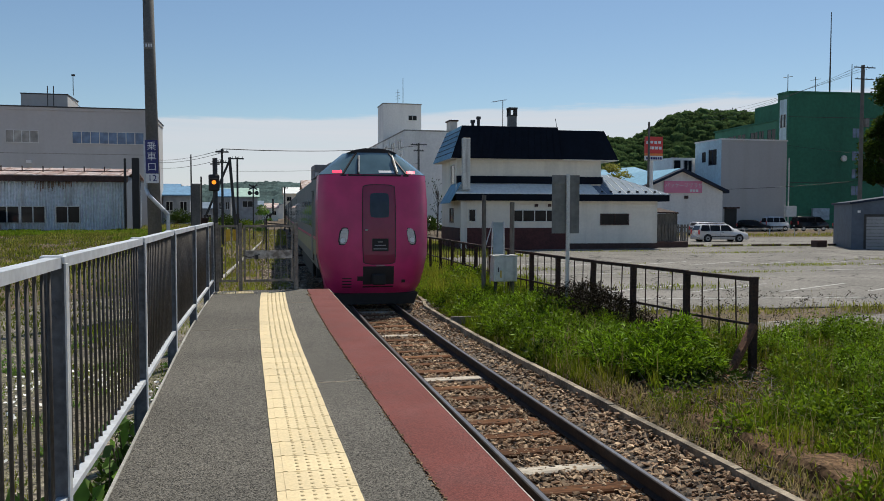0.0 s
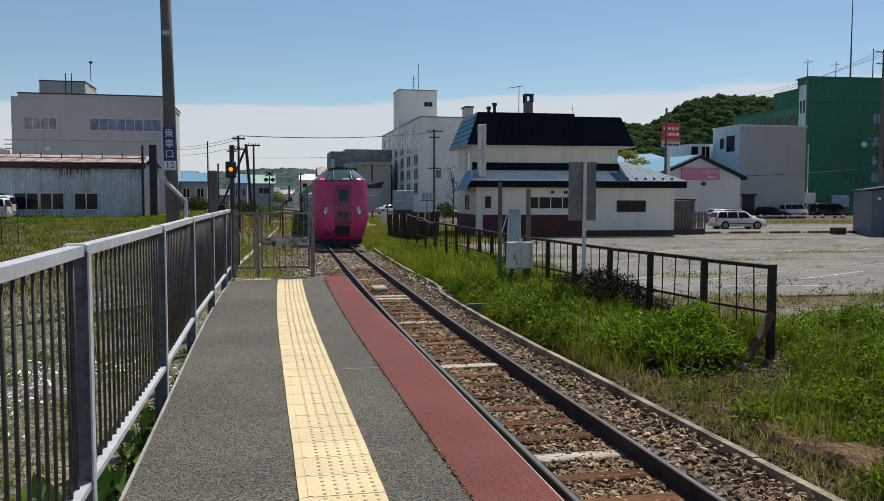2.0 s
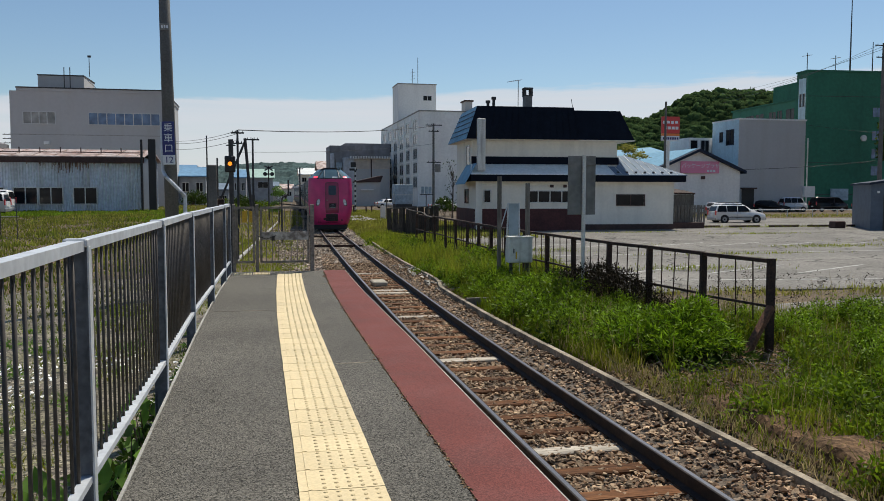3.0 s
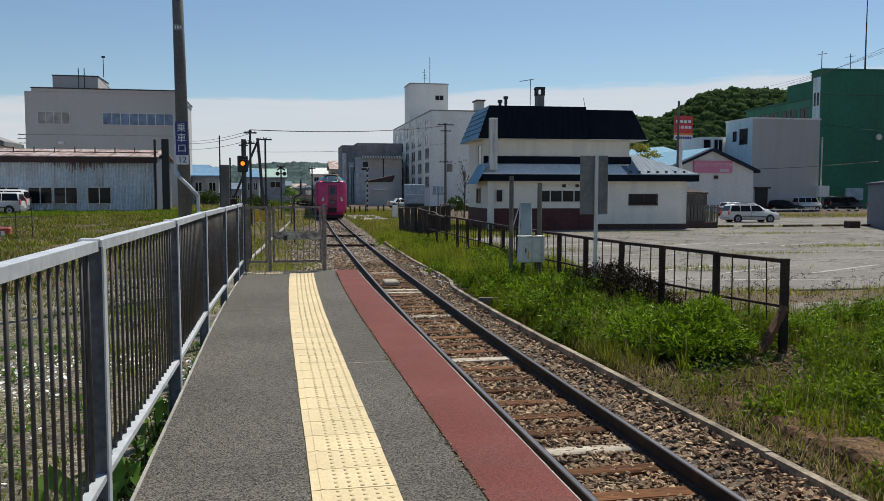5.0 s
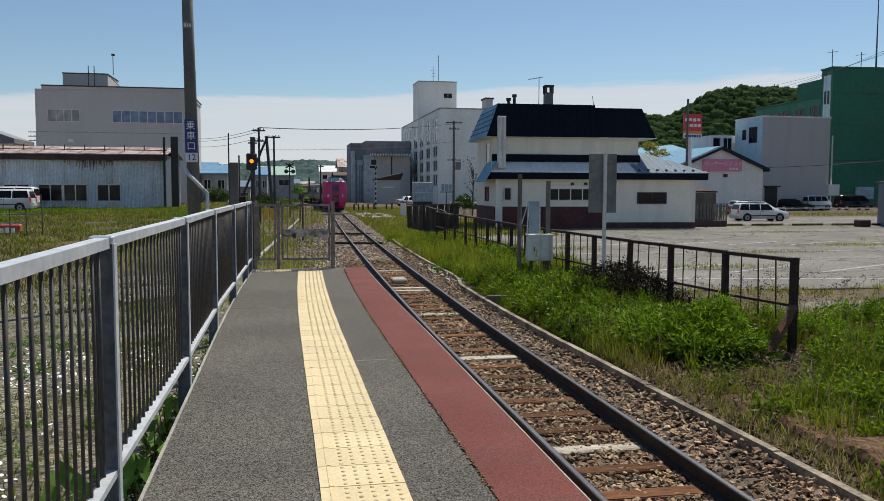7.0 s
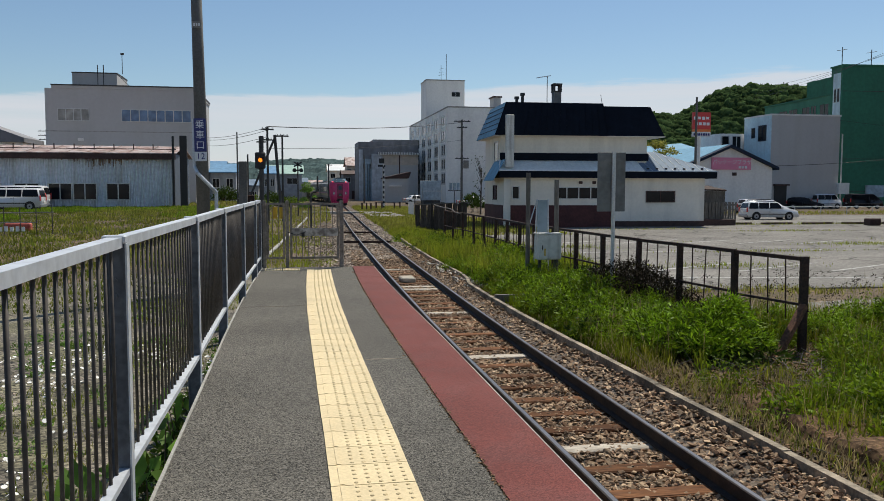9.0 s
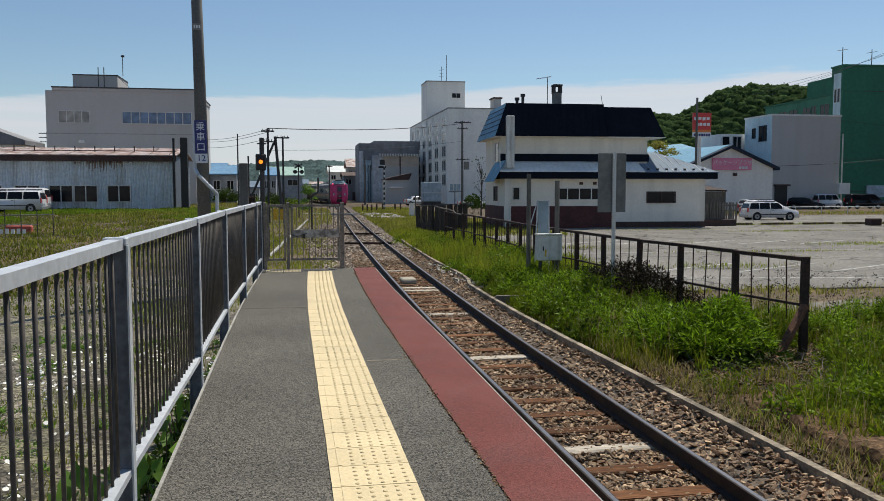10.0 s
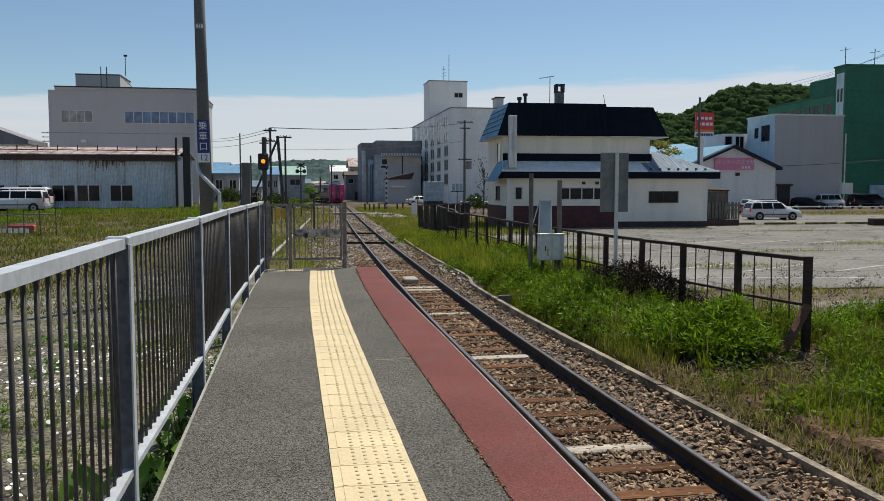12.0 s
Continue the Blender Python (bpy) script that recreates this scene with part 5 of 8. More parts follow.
def build_left_side():
    """The long sheet-metal shed and the office block beyond the field."""
    z0 = -0.25
    s = thing("corrugated_shed", "long corrugated sheet shed with a rusting roof", "shed")
    wall = bmesh.new()
    n = 540
    zig = [(-40 + 30 * k / n, 75.0 + (0.0, 0.0, 0.13, 0.13)[k % 4]) for k in range(n + 1)]
    low, high = [[wall.verts.new((x, y, z)) for x, y in zig] for z in (z0 - 0.3, 4.3)]
    for k in range(n):
        wall.faces.new((low[k], low[k + 1], high[k + 1], high[k]))
    part("corrugated_wall", wall, M["corrugated"], s, "rust-streaked corrugated sheet")
    rng = random.Random(8)
    for k in range(60):
        x = rng.gauss(-16.0, 1.2)
        ln = max(0.15, (1.2 - abs(x + 16.0) * 0.4) * rng.uniform(0.1, 1.0))
        part("rust_stain", box(x, x + rng.uniform(0.02, 0.07), 74.985, 75.0, 3.98 - ln, 3.98), M["rust_stain"], s)
    # Darker than the other walls: shade put into the colour of this sunlit end.
    part("end_wall", box(-10.1, -10.0, 75.1, 86, z0 - 0.3, 4.5), M["blue_shed"], s, "slate grey end wall, darkened as if unlit")
    part("rear_wall", box(-40, -10, 86, 86.1, z0 - 0.3, 4.5), M["corrugated"], s)
    part("eave_board", box(-40.2, -9.75, 74.55, 74.75, 3.95, 4.42), M["dark_trim"], s, "dark rusty gutter board")
    roof = part("roof", quad_roof([(-40.2, 74.5, 4.5), (-9.7, 74.5, 4.5), (-9.7, 80.5, 5.35), (-40.2, 80.5, 5.35)], 0.08), M["rust_roof"], s, "faded rusting roof sheets")
    part("roof", quad_roof([(-40.2, 80.5, 5.35), (-9.7, 80.5, 5.35), (-9.7, 86.5, 4.5), (-40.2, 86.5, 4.5)], 0.08), M["rust_roof"], s)
    for k in range(19):
        x = -40 + k * 1.65
        part("roof_rib", beam(bmesh.new(), (x, 74.5, 4.55), (x, 80.4, 5.40), 0.04, 0.03), M["rust_stain"], roof)
        part("roof_bracket", cyl(x, 77.0, 4.85, 5.35, 0.05, 6), M["dark_trim"], roof)
    part("snow_rail", beam(bmesh.new(), (-40, 76.2, 4.90), (-9.9, 76.2, 4.90), 0.07, 0.07), M["dark_trim"], roof)
    for x0, x1 in ((-15.5, -13.7), (-18.2, -16.4), (-20.2, -18.4), (-22.9, -21.0), (-26.0, -24.0)):
        window_in(s, x0, x1, 0.5, 1.82, 75.0, 2, rim=0.08, deep=0.08)
    for x, w, top in ((-9.9, 0.18, 5.95), (-9.05, 0.60, 6.0)):
        solo("tar_post", box(x - w / 2, x + w / 2, 74.2, 74.5, z0 - 0.4, top, bevel=0.03), M["black_metal"], "tall black tarred post beside the shed", "post", "black posts")
    o = thing("office_block", "pale grey three-storey office block with ribbon windows", "building")
    part("block_wall", box(-25.7, -10.3, 95, 112, -1.0, 12.15), M["grey_wall"], o)
    part("parapet", bx(bmesh.new(), -25.0, -10.2, 94.9, 112.1, 12.15, 12.45), M["grey_wall"], o)
    part("parapet_coping", bx(bmesh.new(), -25.05, -10.15, 94.85, 112.2, 12.45, 12.58), M["dark_steel"], o)
    part("stair_tower", box(-23.6, -18.9, 98, 104, 12.2, 14.2), M["grey_wall"], o)
    part("tower_coping", box(-23.65, -18.85, 97.95, 104.05, 14.2, 14.32), M["dark_steel"], o)
    part("roof_rail", beam(beam(bmesh.new(), (-18.9, 98, 14.2), (-17.7, 98, 13.0), 0.06, sides=6), (-17.7, 98, 13.0), (-17.7, 98, 12.3), 0.06, sides=6), M["dark_steel"], o)
    window_in(o, -24.4, -21.3, 8.75, 9.95, 95, 4, "curtain_glass", rim=0.08, deep=0.08)
    window_in(o, -17.9, -10.7, 8.75, 9.95, 95, 8, "glass_blue", rim=0.08, deep=0.08)
    for z in (4.6, 7.55):
        part("floor_line", box(-25.72, -10.3, 94.97, 95.0, z, z + 0.08), M["concrete"], o)
    part("wall_lamp", box(-22.4, -21.9, 94.6, 95.0, 6.55, 6.85), M["white_paint"], o)
    for x in (-20.7, -20.1):
        part("roof_pole", cyl(x, 97, 12.4, 15.0, 0.05, 6), M["dark_steel"], o)
    part("roof_mast", cyl(-18.3, 98, 14.2, 16.5, 0.04, 6), M["dark_steel"], o)
    part("mast_head", box(-18.45, -18.1, 97.9, 98.1, 16.3, 16.5), M["dark_steel"], o)
    low = thing("distant_house", "small pale gabled house far beyond the shed", "house")
    part("house_wall", box(-46, -34.9, 118, 126, -1, 7.6), M["offwhite_wall"], low)
    part("house_roof", prism(bmesh.new(), [(-46.5, 7.5), (-34.5, 7.5), (-34.5, 8.1), (-40.5, 10.3), (-46.5, 8.1)], 117.5, 126.5), M["factory_grey"], low)


def storey_windows(parent, x0, x1, z0, rows, cols, y, w, hgt, dz, glass="glass", side=None, panes=2, rim=0.08):
    for r in range(rows):
        for c in range(cols):
            cx = x0 + (x1 - x0) * (c + 0.5) / cols
            z = z0 + r * dz
            window_in(parent, cx - w / 2, cx + w / 2, z, z + hgt, y, panes, glass, rim=rim, deep=0.06, side=side)


def build_middle():
    """Blocks beyond the track: the tall pale block, the dark factory, sheds and tanks."""
    b = thing("apartment_block", "tall pale concrete block with rows of windows", "building")
    part("block_wall", box(27.9, 43.0, 145.5, 193, -1, 16.0), M["offwhite_wall"], b)
    part("stair_tower", box(27.86, 35.9, 169, 176, 15.9, 23.8), M["offwhite_wall"], b)
    part("coping", bx(bmesh.new(), 27.8, 43.1, 145.4, 193.1, 16.0, 16.22), M["concrete"], b)
    part("tower_coping", box(27.76, 36.0, 168.9, 176.1, 23.8, 24.0), M["concrete"], b)
    window_in(b, 33.2, 34.9, 20.6, 21.5, 169, 2)
    storey_windows(b, 146.0, 191.6, 2.5, 5, 6, 0, 3.6, 1.8, 2.6, "hazy_glass", side=27.9, rim=0.25)
    part("penthouse", box(36.7, 38.0, 147, 150, 16.0, 18.1), M["grey_wall"], b)
    part("penthouse_roof", box(36.5, 38.2, 146.8, 150.2, 18.1, 18.35), M["dark_trim"], b)
    for k in range(7):
        part("fin", box(27.62, 27.9, 145.6 + k * 7.6, 146.5 + k * 7.6, -1, 15.7), M["offwhite_wall"], b)
    part("roof_mast", cyl(32.4, 171, 23.9, 29.6, 0.06, 6), M["dark_steel"], b)
    for z, w in ((26.4, 1.0), (25.7, 0.8), (25.1, 1.0)):
        part("aerial_bar", beam(bmesh.new(), (31.3 - w / 2, 171, z), (31.3 + w / 2, 171, z + 0.2), 0.06, sides=6), M["dark_steel"], b)
    part("aerial_mast", cyl(31.3, 171, 23.9, 27.2, 0.05, 6), M["dark_steel"], b)
    f = thing("factory", "dark clad factory building with tan walls", "factory")
    part("tower_block", box(13.9, 19.0, 170, 180, -1, 11.1), M["factory_grey"], f)
    part("rear_block", box(18.0, 28.0, 180, 200, -1, 12.2), M["factory_grey"], f)
    part("tan_wall", box(18.6, 26.0, 168, 180, -1, 8.5), M["factory_tan"], f)
    part("lower_wall", box(18.8, 25.9, 167.92, 168, -1, 6.3), M["grey_wall"], f, "pale lower wall")
    eave = part("saw_eave", box(17.6, 26.2, 167.4, 180.2, 8.5, 8.85), M["factory_grey"], f)
    for k in range(26):
        part("eave_tooth", box(17.7 + k * 0.33, 17.86 + k * 0.33, 167.3, 167.45, 8.35, 8.9), M["white_paint"], eave)
    for k in range(4):
        part("duct", cyl(14.9 + k * 0.5, 169.3 - 0.4 * (k % 2), -1, 5.6 + (k * 5 % 3), 0.20, 12), M["tank_blue"], f, "faded blue duct")
    part("duct_head", box(14.8, 16.3, 168.8, 169.8, 6.6, 7.6), M["tank_blue"], f)
    panel = part("pale_bay", box(16.45, 18.6, 167.9, 170.2, -1, 8.6), M["pale_panel"], f, "pale grey panelled bay")
    for k in range(5):
        part("panel_rib", box(16.5 + k * 0.5, 16.58 + k * 0.5, 167.82, 167.9, -1, 8.5), M["pale_panel"], panel)
    part("bay_door", box(13.95, 14.75, 169.7, 170.0, -1, 9.5), M["pale_panel"], f)
    part("panel_line", box(22.0, 22.25, 167.9, 168.0, -1, 8.4), M["dark_trim"], f)
    lean = thing("lean_to", "small shed with a sloping dark roof", "shed")
    part("shed_wall", box(17.05, 21.2, 149.2, 155, -1, 3.35), M["grey_wall"], lean)
    part("shed_roof", prism(bmesh.new(), [(16.9, 3.30), (21.3, 3.38), (21.75, 4.45), (21.6, 4.6), (16.9, 3.55)], 148.9, 155.3), M["dark_trim"], lean)
    part("shed_awning", box(17.7, 20.0, 148.6, 149.2, 1.9, 2.1), M["white_paint"], lean)
    tank = thing("blue_tank", "faded blue box tank on a dark base", "tank")
    part("tank_body", box(20.1, 22.9, 125, 128, -0.3, 2.72, bevel=0.06), M["tank_blue"], tank)
    part("tank_band", box(20.05, 22.95, 124.95, 128.05, 1.1, 1.18), M["box_grey"], tank)
    part("tank_base", box(20.2, 22.8, 125.1, 127.9, -1.02, -0.3), M["dark_steel"], tank)
    part("tank_door", box(21.0, 22.0, 124.96, 125.0, 0.0, 2.3), M["tank_blue"], tank)
    gate = thing("level_crossing_post", "striped level crossing post with a warning lamp", "crossing post")
    x, y = 11.1, 99.0
    part("mast", cyl(x, y, -1, 4.9, 0.10, 10), M["black_metal"], gate)
    for k in range(9):
        part("stripe", cyl(x, y, -0.6 + k * 0.6, -0.3 + k * 0.6, 0.115, 10), M["yellow"] if k < 0 else M["box_grey"], gate)
    part("cross_arm", box(x - 0.7, x + 0.2, y - 0.1, y - 0.05, 4.1, 4.35), M["black_metal"], gate)
    part("warning_lamp", box(x - 0.55, x + 0.05, y - 0.2, y - 0.1, 4.5, 5.1), M["black_metal"], gate)
    far = thing("crossing_signal", "dark level crossing signal with two lamps on a mast", "crossing signal")
    part("mast", cyl(0.7, 75, ground_z(0.7, 75), 3.85, 0.06, 8), M["dark_steel"], far)
    for sx in (-0.30, 0.30):
        part("lamp_hood", beam(bmesh.new(), (0.7 + sx, 74.75, 3.1), (0.7 + sx, 75.0, 3.1), 0.36, sides=14), M["black_metal"], far)
    part("lamp_bar", box(0.35, 1.05, 74.96, 75.04, 3.05, 3.15), M["dark_steel"], far)
    for s in (-1, 1):
        part("cross_board", beam(bmesh.new(), (0.7 - 0.35, 74.9, 3.62 - s * 0.2), (0.7 + 0.35, 74.9, 3.62 + s * 0.2), 0.03, 0.12), M["dark_steel"], far)
    hook = bmesh.new()
    bends = [(0.98, 40, ground_z(0.98, 40) - 0.1), (0.98, 40, 1.12), (1.06, 40, 1.27), (1.24, 40, 1.30), (1.30, 40, 1.42), (1.30, 40, 2.05)]
    for a, b in zip(bends, bends[1:]):
        beam(hook, a, b, 0.085, sides=8)
    solo("vent_pipe", hook, M["dark_steel"], "dark cranked steel pipe standing beside the line", "pipe")
    for k, px in enumerate((7.9, 8.5, 9.1, 9.8, 10.6, 12.2, 13.0)):
        solo("short_post", box(px, px + 0.16, 93 + k, 93.16 + k, GROUND, -0.1 - 0.05 * (k % 3)), M["dark_trim"], "short dark wooden post in the grass", "post", "row of short posts")
    cab = thing("roadside_cabinet", "small white cabinet with a thin pole beside the street", "cabinet")
    part("cabinet_body", box(10.75, 11.2, 75, 75.4, -1.02, 0.22, bevel=0.02), M["white_paint"], cab)
    part("cabinet_roof", box(10.71, 11.24, 74.96, 75.44, 0.22, 0.27), M["box_grey"], cab)
    part("cabinet_pole", cyl(11.33, 75.2, -1.02, 1.0, 0.05, 8), M["pole_concrete"], cab)


def gable(t, x0, x1, y0, y1, z0, eave, ridge, wall, roof, over=0.4, thick=0.25):
    mid = (x0 + x1) / 2
    part("wall", prism(bmesh.new(), [(x0, z0), (x1, z0), (x1, eave), (mid, ridge), (x0, eave)], y0, y1), M[wall], t)
    k = (ridge - eave) / (mid - x0)
    for s in (-1, 1):
        xe = mid + s * (mid - x0 + over)
        part("roof", quad_roof([(mid, y0 - over, ridge + thick), (xe, y0 - over, eave - k * over + thick), (xe, y1 + over, eave - k * over + thick), (mid, y1 + over, ridge + thick)], thick),
             M[roof], t)


def build_right():
    g = thing("gabled_shop", "pale gabled shop with navy eaves and a pink sign", "shop")
    gable(g, 48.2, 60.0, 95, 112, -1, 4.2, 6.7, "offwhite_wall", "dark_blue_trim", 0.6, 0.35)
    part("blue_roof", quad_roof([(54.1, 95.2, 7.12), (47.4, 95.2, 4.28), (47.4, 112, 4.28), (54.1, 112, 7.12)], 0.05), M["sky_roof"], g, "light blue roof sheets")
    sign = part("pink_board", box(51.6, 56.9, 94.75, 94.95, 3.95, 5.45), M["pink_sign"], g, "pink shop sign with white letters")
    words("sign_text", "パッケージプラザ", 0.66, M["sign_white"], sign, pose(54.3, 94.73, 4.85, 90, 0, 0))
    for k in range(3):
        part("unreadable_mark", box(55.2 + k * 0.42, 55.5 + k * 0.42, 94.72, 94.75, 4.1, 4.4), M["sign_white"], sign)
    part("vent", box(54.5, 55.0, 94.8, 95, 3.2, 3.6), M["dark_trim"], g)
    r = thing("blue_roof_hall", "long low hall with a light blue roof", "hall")
    part("hall_wall", box(40.0, 60, 113, 124, -1, 4.4), M["offwhite_wall"], r)
    part("hall_roof", quad_roof([(39.5, 112, 4.6), (62, 112, 6.6), (62, 124, 8.9), (39.5, 124, 6.9)], 0.2), M["sky_roof"], r)
    w = thing("grey_block", "blank grey rendered block with pale blue side", "building")
    part("front_wall", box(62.9, 73.0, 100, 106.6, -1, 11.3), M["grey_wall"], w)
    part("side_cladding", box(62.82, 62.9, 100.05, 106.6, -1, 11.3), M["blue_wall"], w, "pale blue side wall")
    part("coping", box(62.75, 73.1, 99.9, 106.7, 11.3, 11.5), M["white_paint"], w)
    window_in(w, 101.2, 102.9, 8.1, 10.0, 0, 2, side=62.82, frame_mat="dark_blue_trim", rim=0.12)
    window_in(w, 103.9, 104.6, 8.6, 9.8, 0, 1, side=62.82, frame_mat="dark_blue_trim", rim=0.1)
    part("pale_wing", box(59.4, 66.0, 107, 114, -1, 9.3), M["offwhite_wall"], w)
    window_in(w, 61.3, 62.5, 6.6, 8.9, 107, 2, rim=0.1)
    window_in(w, 59.7, 60.7, 6.6, 8.9, 107, 1, rim=0.1)
    part("doorway", box(63.5, 65.3, 99.9, 100.02, -1, 2.0), M["black_metal"], w, "dark doorway")
    part("door_hood", box(63.3, 65.5, 99.5, 100, 2.0, 2.2), M["dark_trim"], w)
    part("wall_pipe", cyl(73.3, 99.85, -1, 9.0, 0.09, 8), M["box_grey"], w)
    part("wall_box", box(72.7, 74.3, 99.4, 99.9, 0.9, 2.4), M["offwhite_wall"], w, "pale box on the wall")
    e = thing("green_block", "tall green painted block with few small windows", "building", pose(87.0, 119, 0, 0, 0, -5))
    part("tower_wall", box(0, 21, 0, 3.2, -1, 21.2), M["green_wall"], e)
    part("rear_wall", box(3.0, 21, 3.2, 16, -1, 20.6), M["green_wall"], e)
    part("coping", box(-0.15, 21.2, -0.15, 3.35, 21.2, 21.45), M["green_wall"], e)
    part("pale_panel", box(-0.06, 0.0, 0.45, 2.5, -1, 20.2), M["blue_wall"], e, "pale strip with stair windows")
    for z in (15.6, 11.2, 7.0, 3.0):
        for y in (0.65, 1.55):
            window_in(e, y, y + 0.6, z, z + 2.1, 0, 1, side=-0.06, rim=0.06)
    for z in (4.4, 7.2, 10.2, 14.0):
        window_in(e, 11.6, 13.1, z, z + 1.5, 0, 2, "glass_blue", "green_wall")
    window_in(e, 17.5, 18.8, 4.4, 5.9, 0, 2, "glass_blue", "green_wall")
    part("wall_fan", cyl(0, 0, 0, 0.3, 0.5, 12), M["box_grey"], e, at=pose(10.0, -0.05, 10.5, 90, 0, 0))
    part("low_box", box(4.5, 7.5, -0.4, 0, 0.3, 2.2), M["tank_blue"], e)
    for k, z in enumerate((17.2, 6.4, 1.2)):
        part("wall_line", box(0.0, 21.0, -0.02, 0.0, z, z + 0.08), M["dark_steel"], e)
    part("wing_wall", box(0.3, 12, 3.2, 26, -1, 17.0), M["green_wing"], e, "green wing wall, coloured paler as if sunlit")
    part("wing_coping", box(0.1, 12, 3.2, 26.2, 17.0, 17.3), M["green_wall"], e)
    for y0, y1 in ((4.2, 6.8), (8.0, 9.6), (10.0, 12.4), (14.2, 17.0), (17.6, 20.6), (22.8, 25.2)):
        window_in(e, y0, y1, 12.9, 15.7, 0, 2, side=0.3, rim=0.10, frame_mat="green_wing")
    for y in (3.6, 13.6):
        part("balcony_rail", box(-0.4, 0.25, y, y + 3.2, 12.6, 13.3), M["alu"], e)
    for x, z in ((1.0, 24.5), (6.0, 24.2)):
        part("roof_aerial", cyl(x, 2, 21.4, z, 0.06, 6), M["dark_steel"], e)
        part("aerial_bar", beam(bmesh.new(), (x - 0.9, 2, z - 0.6), (x + 0.9, 2, z - 0.3), 0.08, sides=6), M["dark_steel"], e)
    part("tall_mast", cyl(8.6, 2, 21.4, 35.0, 0.14, 8, 0.4), M["dark_steel"], e, "tall thin roof mast")
    part("short_mast", cyl(12.6, 2, 21.4, 26.5, 0.10, 8, 0.6), M["dark_steel"], e)
    s = thing("billboard", "red and orange sign board on a pole", "sign")
    part("board", box(38.72, 40.6, 75, 75.25, 7.34, 8.98), M["red_sign"], s)
    part("board_lower", box(38.72, 40.6, 75, 75.25, 7.10, 7.32), M["orange_sign"], s)
    part("board_foot", box(38.72, 40.6, 75, 75.25, 6.62, 7.08), M["sign_white"], s)
    for k in range(7):
        part("unreadable_mark", box(38.80 + k * 0.25, 38.98 + k * 0.25, 74.97, 75, 6.72, 6.95), M["navy"], s)
    for k in range(4):
        part("unreadable_mark", box(38.8 + k * 0.43, 39.1 + k * 0.43, 74.97, 75, 8.25 + 0.05 * (k % 2), 8.55), M["sign_white"], s)
        part("unreadable_mark", box(38.95 + k * 0.40, 39.25 + k * 0.40, 74.97, 75, 7.72, 8.0), M["sign_white"], s)
    part("pole", cyl(39.6, 75.4, -1, 7.1, 0.16, 12), M["white_paint"], s)
    solo("tall_post", cyl(38.55, 74.0, -1, 10.3, 0.13, 10, 0.8), M["pole_concrete"], "grey concrete post before the sign", "utility pole")
    b = thing("blue_shed", "slate blue sheet-metal garage with a grey shutter", "garage", pose(39.7, 47.4, 0, 0, 0, -30))
    part("shed_wall", prism(bmesh.new(), [(0, -1.05), (9, -1.05), (9, 3.4), (0, 2.05)], 0, 7), M["blue_shed"], b)
    part("shed_roof", quad_roof([(-0.15, -0.2, 2.15), (9.2, -0.2, 3.55), (9.2, 7.2, 3.55), (-0.15, 7.2, 2.15)], 0.14), M["dark_blue_trim"], b)
    door = part("shutter_frame", box(0.75, 2.45, -0.04, 0.02, -1.05, 1.35), M["dark_steel"], b)
    for k in range(10):
        part("shutter_slat", box(0.9, 2.3, -0.07, -0.04, -1.0 + k * 0.22, -0.80 + k * 0.22), M["shutter"], door)
    part("meter_box", box(2.6, 2.85, -0.15, 0, 0.45, 0.95), M["white_paint"], b)
    part("lamp", box(0.35, 0.5, -0.2, 0, 1.45, 1.6), M["white_paint"], b)
    solo("dark_planter", box(39.1, 39.95, 50.0, 50.7, -1, -0.5, bevel=0.05), M["dark_trim"], "dark rusty block beside the garage", "block")
    fence = thing("low_rail_fence", "low pale rail fence along the far lane", "fence")
    for k in range(12):
        part("fence_post", cyl(46 + k * 2.8, 78.0 - k * 0.3, -1.1, -0.25, 0.05, 8), M["box_grey"], fence)
    part("fence_rail", beam(bmesh.new(), (46, 78, -0.3), (76.8, 74.7, -0.3), 0.08, sides=8), M["box_grey"], fence)


